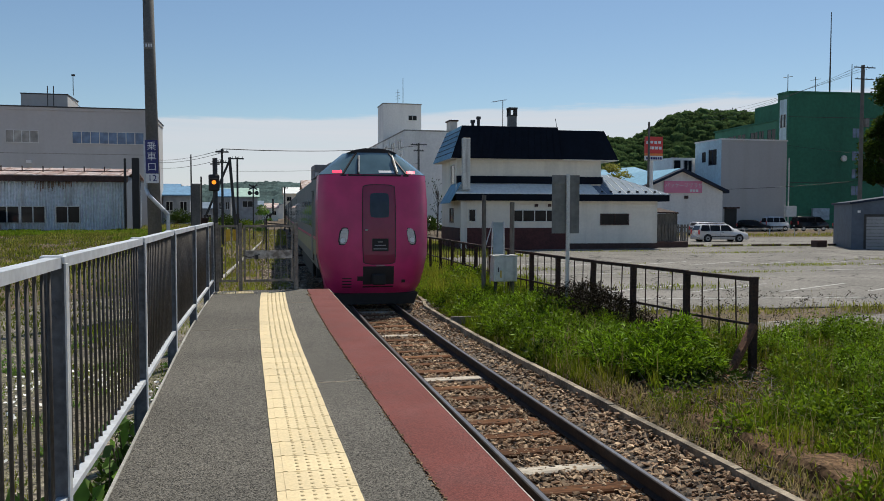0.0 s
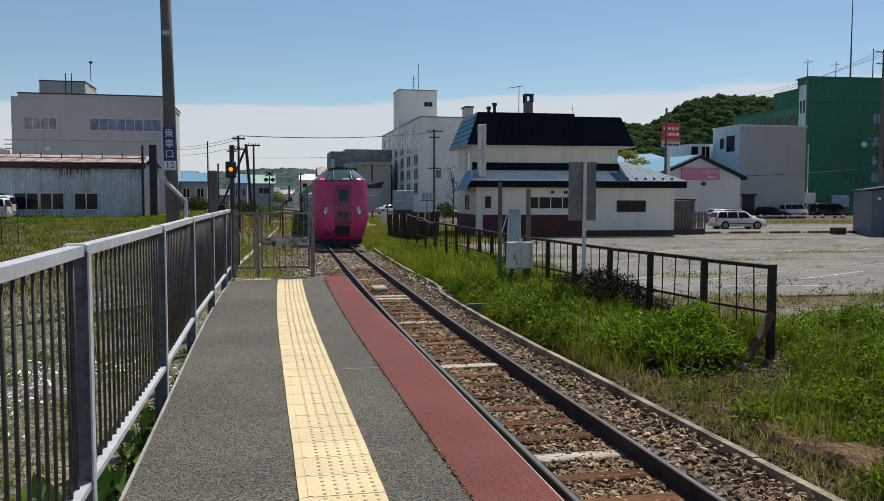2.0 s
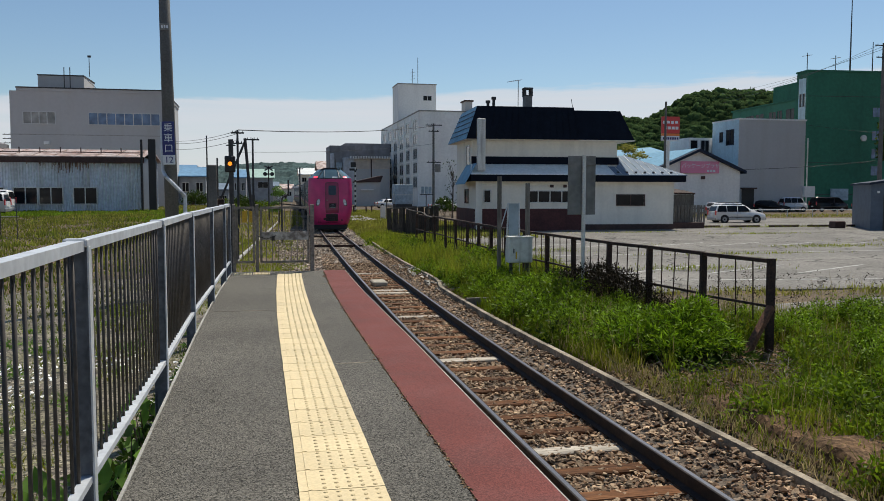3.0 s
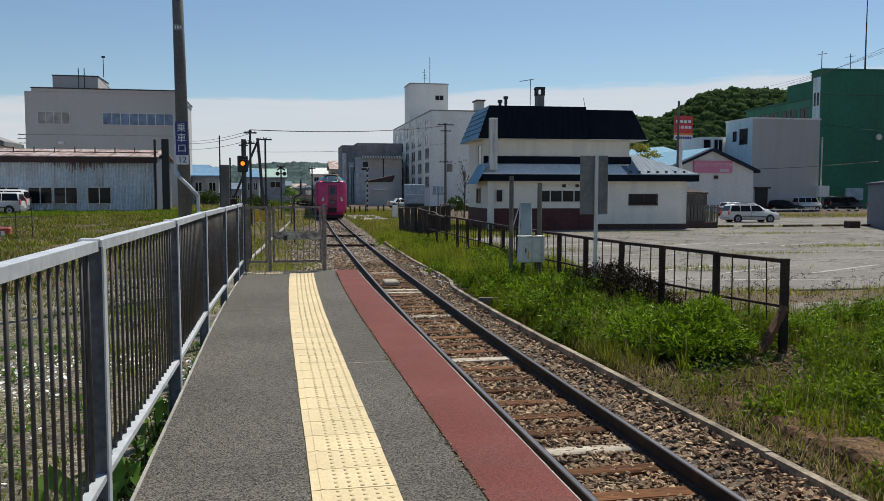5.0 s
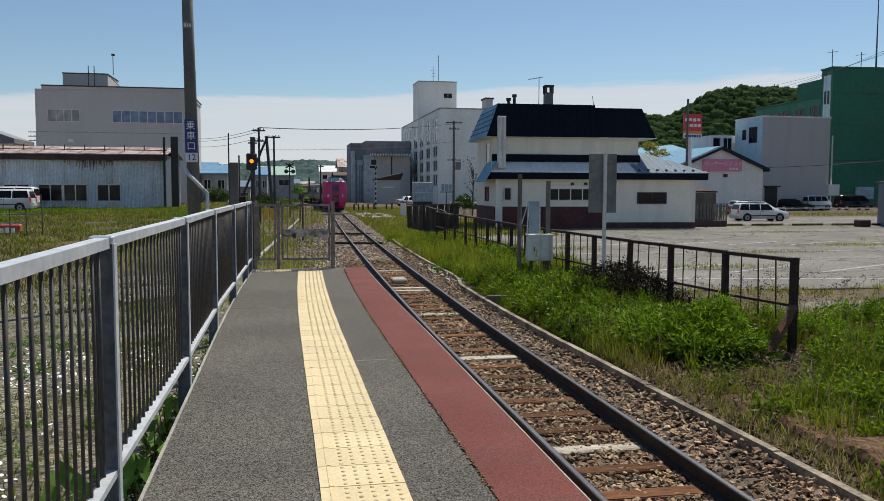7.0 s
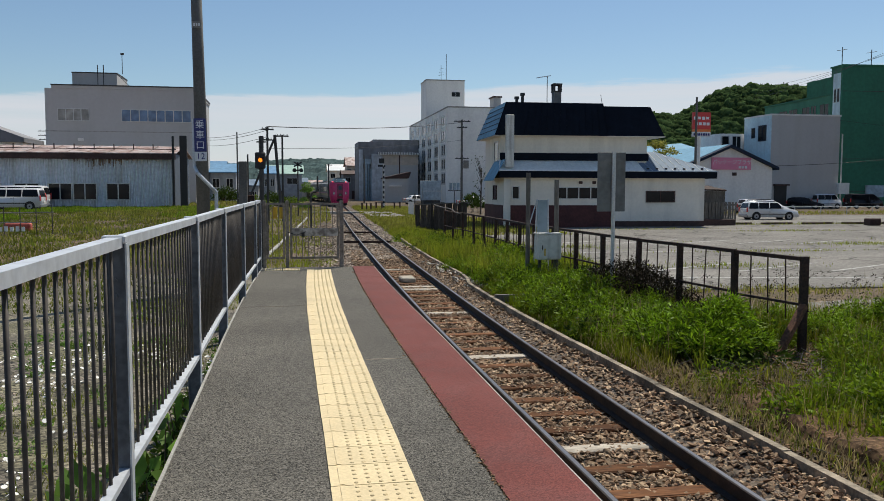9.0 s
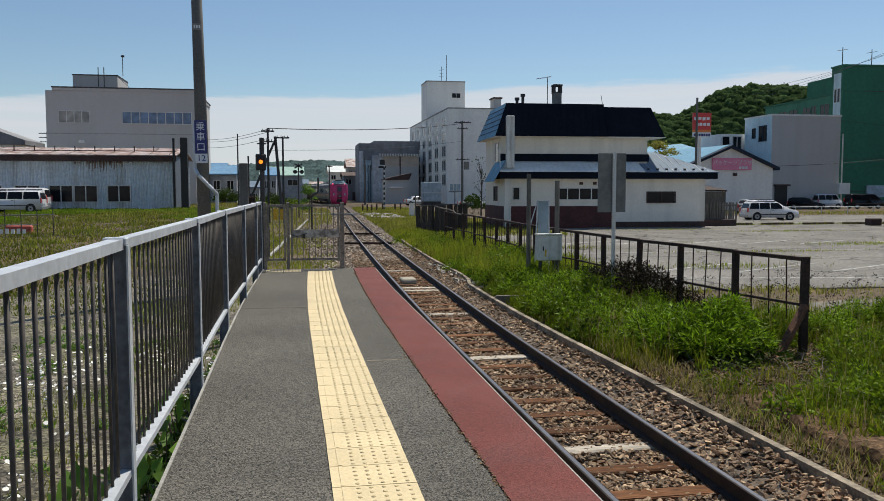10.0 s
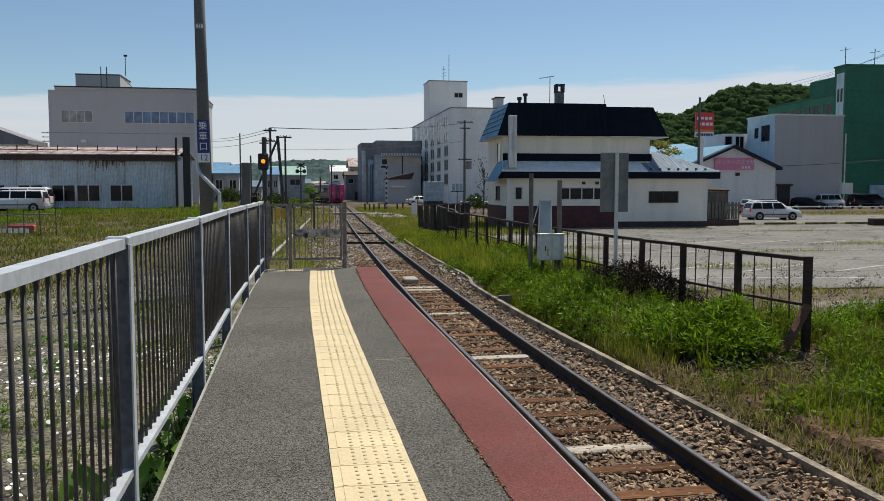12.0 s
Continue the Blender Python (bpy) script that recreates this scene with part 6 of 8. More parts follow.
def build_far_town():
    rng = random.Random(21)
    spec = [(-10.2, -6.9, 110, 3.6, 4.8, "town_grey", "deep_blue_roof", "blue-roofed"), (-4.1, -2.2, 130, 3.8, 5.1, "town_grey", "deep_blue_roof", "blue-roofed"),
            (-5.6, 2.3, 165, 4.4, 6.2, "town_grey", "mint_roof", "green-roofed"), (10.3, 15.1, 225, 6.4, 8.2, "white_wall", "pale_roof", "white"),
            (13.9, 16.8, 205, 7.2, 9.4, "factory_tan", "rust_roof", "tan"), (12.6, 17.5, 200, 5.0, 6.0, "factory_grey", "dark_trim", "dark"),
            (-15.5, -11.5, 150, 5.0, 6.4, "town_grey", "deep_blue_roof", "blue-roofed"), (-6.5, -4.4, 118, 1.9, 2.8, "town_grey", "blue_roof", "grey-roofed"),
            (0.6, 3.4, 175, 2.8, 3.8, "grey_wall", "blue_roof", "grey-roofed"), (4.6, 8.6, 230, 2.6, 3.9, "offwhite_wall", "rust_roof", "brown-roofed"),
            (-3.4, 0.6, 190, 2.6, 3.6, "factory_tan", "dark_trim", "brown"), (7.5, 11.0, 300, 3.0, 4.4, "white_wall", "sky_roof", "blue-roofed")]
    for x0, x1, y, eave, ridge, wall, roof, word in spec:
        t = thing("town_house", "small %s town house far down the line" % word, "house", group="far town houses")
        part("wall", box(x0, x1, y, y + 8, -1, eave), M[wall], t)
        part("roof", quad_roof([(x0 - 0.4, y - 0.5, eave), (x1 + 0.4, y - 0.5, eave), (x1 + 0.4, y + 4, ridge), (x0 - 0.4, y + 4, ridge)], 0.15), M[roof], t)
        part("roof", quad_roof([(x0 - 0.4, y + 4, ridge), (x1 + 0.4, y + 4, ridge), (x1 + 0.4, y + 8.5, eave), (x0 - 0.4, y + 8.5, eave)], 0.15), M[roof], t)
        w = (x1 - x0) / 5
        window_in(t, x0 + 0.6 * w, x0 + 1.8 * w, eave - 2.0, eave - 0.9, y, 2)
        window_in(t, x0 + 3.2 * w, x0 + 4.4 * w, eave - 2.0, eave - 0.9, y, 2)
        part("door", box(x0 + 2.1 * w, x0 + 2.8 * w, y - 0.06, y, -1, 1.0), M["dark_trim"], t)
    for k in range(16):
        x, y = rng.uniform(-40, 40) + 0, rng.uniform(300, 420)
        t = thing("distant_house", "tiny pale house in the far haze", "house", group="distant houses")
        gable(t, x, x + rng.uniform(7, 11), y, y + 9, -1, rng.uniform(2.5, 3.6), rng.uniform(4.2, 5.6), rng.choice(["white_wall", "offwhite_wall", "grey_wall"]), rng.choice(["blue_roof", "rust_roof", "sky_roof", "factory_grey"]))


def utility_pole(x, y, top, arms, lean=0.0, mat_="dark_steel", r=0.14, box_at=None):
    p = thing("utility_pole", "dark utility pole with cross arms and wires", "utility pole", pose(x, y, ground_z(x, y), 0, lean, 0), "utility poles")
    hgt = top - ground_z(x, y)
    part("shaft", cyl(0, 0, -0.2, hgt, r, 10, 0.75), M[mat_], p)
    for z, w in arms:
        arm = part("cross_arm", box(-w / 2, w / 2, -r - 0.05, -r + 0.04, hgt - z - 0.05, hgt - z + 0.05), M["dark_steel"], p)
        for k in range(4):
            part("insulator", cyl(-w / 2 + w * (k + 0.5) / 4, -r, hgt - z + 0.05, hgt - z + 0.16, 0.028, 6), M["dark_steel"], arm)
    if box_at:
        part("transformer", cyl(r + 0.35, 0, hgt - box_at - 0.9, hgt - box_at, 0.32, 12), M["board_grey"], p)
    return p


def cable(a, b, sag, label="thin black overhead wire", r=0.016, n=12):
    cu = bpy.data.curves.new("wire", "CURVE")
    cu.dimensions, cu.bevel_depth, cu.bevel_resolution = "3D", r, 1
    sp = cu.splines.new("POLY")
    sp.points.add(n)
    for i in range(n + 1):
        u = i / n
        p = Vector(a).lerp(Vector(b), u)
        sp.points[i].co = (p.x, p.y, p.z - sag * 4 * u * (1 - u), 1)
    cu.materials.append(M["black_metal"])
    tagged(new("wire", cu), label, "cable", "overhead wires")


def build_poles():
    utility_pole(-1.55, 60, 5.85, [(0.22, 0.9), (0.95, 0.7)], r=0.10)
    utility_pole(-0.53, 62, 5.4, [(0.1, 0.95)], 0, r=0.09)
    p = thing("stay_pole", "leaning dark stay poles braced together", "utility pole")
    part("pole", beam(bmesh.new(), (-0.60, 60.5, -0.6), (-1.05, 60.5, 5.3), 0.22, sides=10), M["dark_steel"], p)
    part("stay", beam(bmesh.new(), (-3.4, 60.5, -0.5), (-1.0, 60.5, 5.2), 0.16, sides=8), M["dark_steel"], p)
    utility_pole(-3.65, 60, 5.42, [], r=0.06)
    utility_pole(5.4, 118, 5.0, [(0.2, 1.0)], r=0.12)
    utility_pole(19.25, 92, 9.3, [(0.2, 1.9), (0.9, 1.2), (4.4, 1.6)], 0, "pole_concrete", 0.15, 4.6)
    tr = thing("transformer_rack", "grey transformers beside a utility pole", "transformer")
    for k in range(3):
        part("transformer", cyl(18.0 + k * 0.42, 92, 1.35, 2.15, 0.17, 10), M["tank_blue"], tr)
    part("rack", box(17.7, 19.2, 91.9, 92.1, 1.22, 1.32), M["dark_steel"], tr)
    part("rack_post", cyl(18.4, 92.0, -1.02, 1.22, 0.05, 8), M["dark_steel"], tr)
    utility_pole(12.4, 140, 7.2, [], 0, "pole_concrete", 0.16)
    utility_pole(-34.25, 127, 9.9, [(0.3, 2.2), (0.9, 2.2), (1.5, 2.0)], r=0.16)
    for z in (9.4, 8.7, 8.1):
        cable((-34.2, 127, z), (-25.5, 113, z - 0.2), 0.25, r=0.02)
    utility_pole(68.0, 80, 18.1, [(0.3, 2.8), (1.6, 2.4)], 0, "pole_concrete", 0.26, 6.0)
    for z, dz in ((5.8, 0.0), (5.6, -0.05), (5.15, -0.2)):
        cable((-1.5, 60, z), (-10.6, 94.9, z + 1.4 + dz), 0.4)
    cable((-1.5, 60, 5.85), (19.2, 92, 9.0), 0.35, r=0.034)
    cable((-1.5, 60, 4.3), (19.2, 92, 7.0), 0.3, r=0.014)
    for dx in (-0.9, 0, 0.9):
        cable((68 + dx, 80, 17.8), (84, 140, 19 + dx), 0.6, r=0.018)
    cable((63, 99.5, 4.6), (95, 85, 8.5), 0.8, r=0.03)
    cable((82, 118.5, 13.0), (110, 100, 9), 0.6, r=0.025)
    cable((20, 58, 7.4), (27, 75, 6.3), 0.2, r=0.012)


# ---- vehicles ----
CAR_SIDE = {   # outline of the side view as shares of length and height, from the rear foot over the roof to the nose
    "van": [(0.01, 0.14), (0.0, 0.30), (0.005, 0.55), (0.035, 0.93), (0.08, 0.99), (0.30, 1.0), (0.66, 0.985), (0.74, 0.95), (0.90, 0.60), (0.975, 0.50), (1.0, 0.34), (0.995, 0.14)],
    "wagon": [(0.01, 0.15), (0.0, 0.32), (0.008, 0.58), (0.055, 0.93), (0.10, 0.985), (0.32, 1.0), (0.55, 0.985), (0.61, 0.95), (0.755, 0.655), (0.94, 0.545), (0.99, 0.46), (1.0, 0.30), (0.99, 0.15)],
    "sedan": [(0.01, 0.16), (0.0, 0.34), (0.01, 0.62), (0.15, 0.68), (0.27, 0.95), (0.34, 0.995), (0.48, 1.0), (0.56, 0.96), (0.71, 0.67), (0.93, 0.56), (0.99, 0.46), (1.0, 0.30), (0.99, 0.16)],
}
CAR_PANES = {  # side windows: rear x, front x, shares of length at the sill and at the head
    "van": [(0.03, 0.30, 0.06, 0.30), (0.315, 0.56, 0.315, 0.56), (0.575, 0.86, 0.575, 0.735)],
    "wagon": [(0.035, 0.22, 0.075, 0.22), (0.235, 0.43, 0.235, 0.43), (0.445, 0.70, 0.445, 0.60)],
    "sedan": [(0.24, 0.42, 0.31, 0.42), (0.435, 0.67, 0.435, 0.56)],
}


def car(name, label, at, length, width, height, paint, shape="van", wheel=0.31):
    """A parked car, nose along +x: one rounded shell that leans in above the belt, panes, wheels, lamps, trim."""
    c = thing(name, label, "car", at)
    L, W, H = length, width / 2, height
    belt = H * 0.60

    def half(z):
        return W - 0.20 * max(0.0, z - belt) / (H - belt)
    bm = prism(bmesh.new(), [(x * L, z * H) for x, z in CAR_SIDE[shape]], -W, W)
    top = [f for f in bm.faces if abs(f.normal.y) > 0.9]
    for f in top:                        # a loop at belt height lets the cabin lean in
        geom = [f] + list(f.edges) + list(f.verts)
        bmesh.ops.bisect_plane(bm, geom=geom, plane_co=(0, 0, belt), plane_no=(0, 0, 1))
    for v in bm.verts:
        v.co.y = math.copysign(half(v.co.z), v.co.y)
    bmesh.ops.bevel(bm, geom=[ed for ed in bm.edges if len(ed.link_faces) == 2 and ed.calc_face_angle(0) > 0.25], offset=0.035, segments=2, affect="EDGES")
    part("body", bm, M[paint], c, smooth=True)
    sill, head = belt + 0.02, H * 0.93
    for s in (-1, 1):
        for a0, b0, a1, b1 in CAR_PANES[shape]:
            g = bmesh.new()
            ring = []
            for off in (-0.02, 0.008):
                ring.append([g.verts.new((x * L, s * (half(z) + off), z)) for x, z in ((a0, sill), (b0, sill), (b1, head), (a1, head))])
            g.faces.new(ring[0])
            g.faces.new(ring[1])
            for i in range(4):
                g.faces.new((ring[0][i], ring[0][(i + 1) % 4], ring[1][(i + 1) % 4], ring[1][i]))
            bmesh.ops.recalc_face_normals(g, faces=g.faces[:])
            part("side_window", g, M["glass"], c, "dark window glass")
        for x in (0.18 * L, 0.815 * L):
            part("wheel_arch", beam(bmesh.new(), (x, s * (W - 0.10), wheel + 0.02), (x, s * (W + 0.004), wheel + 0.02), wheel * 2.35, sides=20), M["tyre"], c)
            tyre = part("tyre", beam(bmesh.new(), (x, s * (W - 0.17), wheel), (x, s * (W + 0.012), wheel), wheel * 2, sides=24), M["tyre"], c)
            part("rim", beam(bmesh.new(), (x, s * (W - 0.02), wheel), (x, s * (W + 0.02), wheel), wheel * 1.25, sides=16), M["rim"], tyre)
            part("hub", beam(bmesh.new(), (x, s * (W + 0.01), wheel), (x, s * (W + 0.028), wheel), wheel * 0.4, sides=10), M["tyre"], tyre)
        fx = CAR_PANES[shape][-1][1] * L
        part("mirror", box(fx - 0.20, fx - 0.06, s * (W - 0.02), s * (W + 0.16), belt + 0.02, belt + 0.17, bevel=0.02), M[paint], c)
        part("headlamp", box(0.945 * L, 0.992 * L, s * (W - 0.38), s * (W - 0.05), H * 0.40, H * 0.50, bevel=0.02), M["lamp_lens"], c)
        part("rear_lamp", box(-0.012, 0.06, s * (W - 0.16), s * (W + 0.004), belt * 0.72, belt * 1.12, bevel=0.012), M["red_sign"], c)
        part("side_strip", box(0.12 * L, 0.88 * L, s * (W - 0.01), s * (W + 0.014), H * 0.30, H * 0.345), M["dark_steel"], c, "dark rubbing strip")
        part("door_gap", box(0.437 * L, 0.441 * L, s * (W - 0.01), s * (W + 0.003), H * 0.18, belt), M["black_metal"], c)
        part("door_handle", box(0.46 * L, 0.50 * L, s * W, s * (W + 0.02), belt - 0.10, belt - 0.07), M["dark_steel"], c)

    def across(name_, i, j, u0, u1, glass_w):
        """A pane between two corners of the side outline, front or rear."""
        (xa, za), (xb, zb) = CAR_SIDE[shape][i], CAR_SIDE[shape][j]
        a, b = Vector((xa * L, 0, za * H)), Vector((xb * L, 0, zb * H))
        p, q = a.lerp(b, u0), a.lerp(b, u1)
        nrm = Vector((-(b - a).z, 0, (b - a).x)).normalized() * 0.008
        g = bmesh.new()
        ring = [g.verts.new((pt.x + nrm.x, sy * (half(pt.z) - glass_w), pt.z + nrm.z)) for pt, sy in ((p, -1), (p, 1), (q, 1), (q, -1))]
        low = [g.verts.new(v.co - nrm * 3) for v in ring]
        g.faces.new(ring)
        g.faces.new(list(reversed(low)))
        for k in range(4):
            g.faces.new((ring[k], low[k], low[(k + 1) % 4], ring[(k + 1) % 4]))
        bmesh.ops.recalc_face_normals(g, faces=g.faces[:])
        part(name_, g, M["glass"], c, "dark window glass")
    across("windscreen", 7, 8, 0.06, 0.92, 0.08)
    across("rear_window", 2 if shape != "sedan" else 3, 3 if shape != "sedan" else 4, 0.15, 0.92, 0.10)
    for a, b in ((0.94 * L, L + 0.03), (-0.04, 0.05 * L)):
        part("bumper", box(a, b, -W + 0.03, W - 0.03, 0.22, 0.48, bevel=0.04), M[paint if paint != "car_white" else "car_silver"], c)
    part("number_plate", box(-0.055, -0.04, -0.17, 0.17, 0.60, 0.76), M["sign_white"], c)
    if shape == "wagon":
        for s in (-1, 1):
            part("roof_rail", beam(bmesh.new(), (0.14 * L, s * (W - 0.24), H + 0.025), (0.52 * L, s * (W - 0.24), H + 0.025), 0.03, 0.05), M["dark_steel"], c)
    return c


def build_cars():
    g = -0.985
    car("station_wagon", "white estate car parked beyond the car park", pose(36.5, 61.8, g - 0.03, 0, 0, -7), 4.3, 1.69, 1.52, "car_white", "wagon")
    car("kei_van", "small white box van parked in a row", pose(67.6, 97.2, g, 0, 0, -4), 3.4, 1.48, 1.92, "car_white", "van")
    car("black_van", "black van parked in a row", pose(72.2, 97.0, g, 0, 0, -4), 4.6, 1.8, 1.95, "car_dark", "van")
    car("black_car", "black car parked in a row", pose(62.9, 96.2, g, 0, 0, -30), 4.2, 1.75, 1.45, "car_dark", "wagon")
    car("silver_car", "silver saloon behind the estate car", pose(46.6, 78.5, g, 0, 0, 60), 4.3, 1.7, 1.45, "car_silver", "sedan")
    car("white_car", "white hatchback behind the estate car", pose(42.4, 71.0, g, 0, 0, 8), 4.1, 1.7, 1.5, "car_white", "wagon")
    car("dark_car", "dark saloon by the far fence", pose(78.8, 97.0, g, 0, 0, -4), 4.3, 1.75, 1.5, "car_dark", "wagon")
    car("white_saloon", "white car half hidden beyond the tank", pose(18.0, 131, g, 0, 0, 10), 4.2, 1.7, 1.45, "car_white", "sedan")
    car("white_saloon", "white car on the street beyond the house", pose(21.7, 106, g, 0, 0, 4), 4.2, 1.7, 1.45, "car_white", "sedan")
    car("white_van", "white van beside the corrugated shed", pose(-19.5, 72.2, ground_z(-20, 71), 0, 0, 180), 5.2, 1.8, 1.90, "car_white", "van", 0.33)
    car("white_minivan", "white minivan behind a low fence", pose(-18.45, 67.0, ground_z(-20, 66), 0, 0, 180), 4.2, 1.66, 1.68, "car_white", "van")
    f = thing("pipe_fence", "low pale pipe fence in the field", "fence")
    for k in range(7):
        x = -10.67 - k * 0.68
        part("fence_post", cyl(x, 40, ground_z(x, 40) - 0.1, 0.62 - 0.03 * (k % 3), 0.022, 8), M["dark_steel"], f)
    part("fence_rail", beam(bmesh.new(), (-15.2, 40, 0.30), (-10.6, 40, 0.36), 0.045, sides=8), M["board_grey"], f)
    part("fence_rail", beam(bmesh.new(), (-15.2, 40, -0.12), (-11.3, 40, -0.10), 0.04, sides=8), M["board_grey"], f)
    for k in range(7):
        part("fence_stub", box(-13.4 + k * 0.24, -13.26 + k * 0.24, 39.9, 39.94, -0.5, -0.30 + 0.03 * (k % 2)), M["white_paint"], f)
    solo("red_planter", box(-13.4, -12.2, 42.0, 42.4, ground_z(-12.6, 42), -0.22, bevel=0.05), M["faded_red"], "low red planter in the field", "planter")


# ---- plants ----
def blades(name, rng, spots, height, width, material, label, category="grass", lean=0.5):
    """Grass: three-cornered bent blades at spots (x, y, z, size)."""
    spots = np.asarray(spots, float)
    n = len(spots)
    a = rng.uniform(0, 2 * np.pi, n)
    h = height * spots[:, 3] * rng.uniform(0.55, 1.15, n)
    w = width * rng.uniform(0.6, 1.3, n)
    side = np.stack([np.cos(a), np.sin(a), 0 * a], 1)
    tip_a = rng.uniform(0, 2 * np.pi, n)
    bendv = np.stack([np.cos(tip_a), np.sin(tip_a), 0 * a], 1) * (h * lean * rng.uniform(0.2, 1.0, n))[:, None]
    base = spots[:, :3]
    up = np.array([0, 0, 1.0])
    p0, p1 = base - side * w[:, None] / 2, base + side * w[:, None] / 2
    mid = base + up * (h * 0.6)[:, None] + bendv * 0.35
    p2, p3 = mid + side * w[:, None] * 0.4, mid - side * w[:, None] * 0.4
    p4 = base + up * h[:, None] + bendv
    verts = np.stack([p0, p1, p2, p3, p4], 1).reshape(-1, 3)
    k = np.arange(n)[:, None] * 5
    quads = (k + np.array([[0, 1, 2, 3]])).tolist()
    tris = (k + np.array([[3, 2, 4]])).tolist()
    me = arrays(name, verts, quads + tris, material)
    return tagged(new(name, me), label, category, kind="stuff")


def leaves(rng, centre, radius, count, length, width, squash=1.0, inner=0.35, droop=0.3):
    """Leaf quads (kite shapes) filling an uneven mound; returns corners and faces."""
    d = rng.normal(size=(count, 3))
    d /= np.linalg.norm(d, axis=1)[:, None]
    d[:, 2] = np.abs(d[:, 2]) * 0.9 + 0.05
    lump = np.array([1 + 0.35 * noise.noise(Vector(v) * 2.2 + Vector(centre)) for v in d])
    r = radius * lump * rng.uniform(inner, 1.0, count) ** 0.5
    pos = np.array(centre) + d * r[:, None] * np.array([1, 1, squash])
    out_ = d * 0.7 + rng.normal(size=(count, 3)) * 0.6
    out_[:, 2] -= droop * rng.uniform(0, 1, count)
    out_ /= np.linalg.norm(out_, axis=1)[:, None]
    side = np.cross(out_, rng.normal(size=(count, 3)))
    side /= np.linalg.norm(side, axis=1)[:, None]
    ln = (length * rng.uniform(0.6, 1.3, count))[:, None]
    wd = (width * rng.uniform(0.7, 1.2, count))[:, None]
    v = np.stack([pos, pos + out_ * ln * 0.45 + side * wd / 2, pos + out_ * ln, pos + out_ * ln * 0.45 - side * wd / 2], 1).reshape(-1, 3)
    f = np.arange(count)[:, None] * 4 + np.array([[0, 1, 2, 3]])
    return v, f


def join_leaves(sets):
    vs, fs, k = [], [], 0
    for v, f in sets:
        vs.append(v)
        fs.append(f + k)
        k += len(v)
    return np.concatenate(vs), np.concatenate(fs)


def bush(name, label, rng, lumps, count, length, width, material, stems=True, at=(0, 0, 0)):
    t = thing(name, label, "bush", pose(*at))
    sets = [leaves(rng, c, r, int(count * r * r), length, width, s) for c, r, s in lumps]
    tagged(part("foliage", arrays("foliage", *join_leaves(sets), material), None, t), kind="stuff")
    if stems:
        bm = bmesh.new()
        for c, r, s in lumps:
            for k in range(7):
                a = rng.uniform(0, 6.28)
                q = (c[0] + math.cos(a) * r * 0.6, c[1] + math.sin(a) * r * 0.6, c[2] + r * s * rng.uniform(0.4, 0.9))
                beam(bm, (c[0] + math.cos(a) * 0.1, c[1] + math.sin(a) * 0.1, 0), q, 0.016, sides=5, taper=0.5)
        tagged(part("stem", bm, M["stem"], t), kind="stuff")
    return t


def tree(name, label, rng, at, height, spread, lumps, count, leaf, material, trunk=0.16):
    t = thing(name, label, "tree", pose(*at))
    bm = bmesh.new()
    beam(bm, (0, 0, -0.2), (0.1, 0, height * 0.75), trunk * 2, sides=8, taper=0.35)
    cs = []
    for k in range(lumps):
        a, u = rng.uniform(0, 6.28), rng.uniform(0.32, 1.0)
        rr = spread * (1.05 - u * 0.75) * rng.uniform(0.35, 1.0)
        c = (math.cos(a) * rr, math.sin(a) * rr, height * u * 0.92)
        cs.append((c, spread * rng.uniform(0.24, 0.42)))
        beam(bm, (0.03, 0, c[2] * 0.72), c, trunk * 0.5, sides=5, taper=0.4)
    part("trunk", bm, M["bark"], t)
    sets = []
    for c, r in cs:
        v, f = leaves(rng, c, r, count, leaf, leaf * 0.55, 0.8, 0.2)
        sets.append((v, f))
    part("crown", arrays("crown", *join_leaves(sets), material), None, t)
    return t


def woods(name, label, rng, tops, size, material, count=46, leaf=0.32, fine=2):
    """Far trees: dark lumpy cores wrapped in leaf clumps, all uneven."""
    proto = bmesh.new()
    bmesh.ops.create_icosphere(proto, subdivisions=fine, radius=0.92)
    pv = np.array([v.co[:] for v in proto.verts])
    pf = np.array([[v.index for v in f.verts] for f in proto.faces])
    proto.free()
    kinds = []
    for i in range(10):
        lump = np.array([1 + 0.45 * noise.noise(Vector(v) * 1.7 + Vector((i * 3.1, 0, 0))) + 0.28 * noise.noise(Vector(v) * 4.1 + Vector((0, i * 2.3, 0))) for v in pv])
        v, f = leaves(rng, (i * 5.0, 0, 0), 1.0, count, leaf, leaf * 0.8, 0.95, 0.7)
        v = v - np.array([i * 5.0, 0, 0])
        kinds.append((pv * lump[:, None], v, f))
    vs, tris, quads, k = [], [], [], 0
    for i, (x, y, z) in enumerate(tops):
        core, v, f = kinds[i % 10]
        s = size * rng.uniform(0.55, 1.3)
        a = rng.uniform(0, 6.28)
        turn = np.array([[math.cos(a), -math.sin(a), 0], [math.sin(a), math.cos(a), 0], [0, 0, rng.uniform(0.8, 1.15)]])
        for pts, fc, bag in ((core, pf, tris), (v, f, quads)):
            vs.append(pts @ turn.T * s + (x, y, z))
            bag.append(fc + k)
            k += len(pts)
    me = arrays(name, np.concatenate(vs), np.concatenate(tris).tolist() + np.concatenate(quads).tolist(), material)
    for p in me.polygons:
        p.use_smooth = True
    return tagged(new(name, me), label, "woods", kind="stuff")


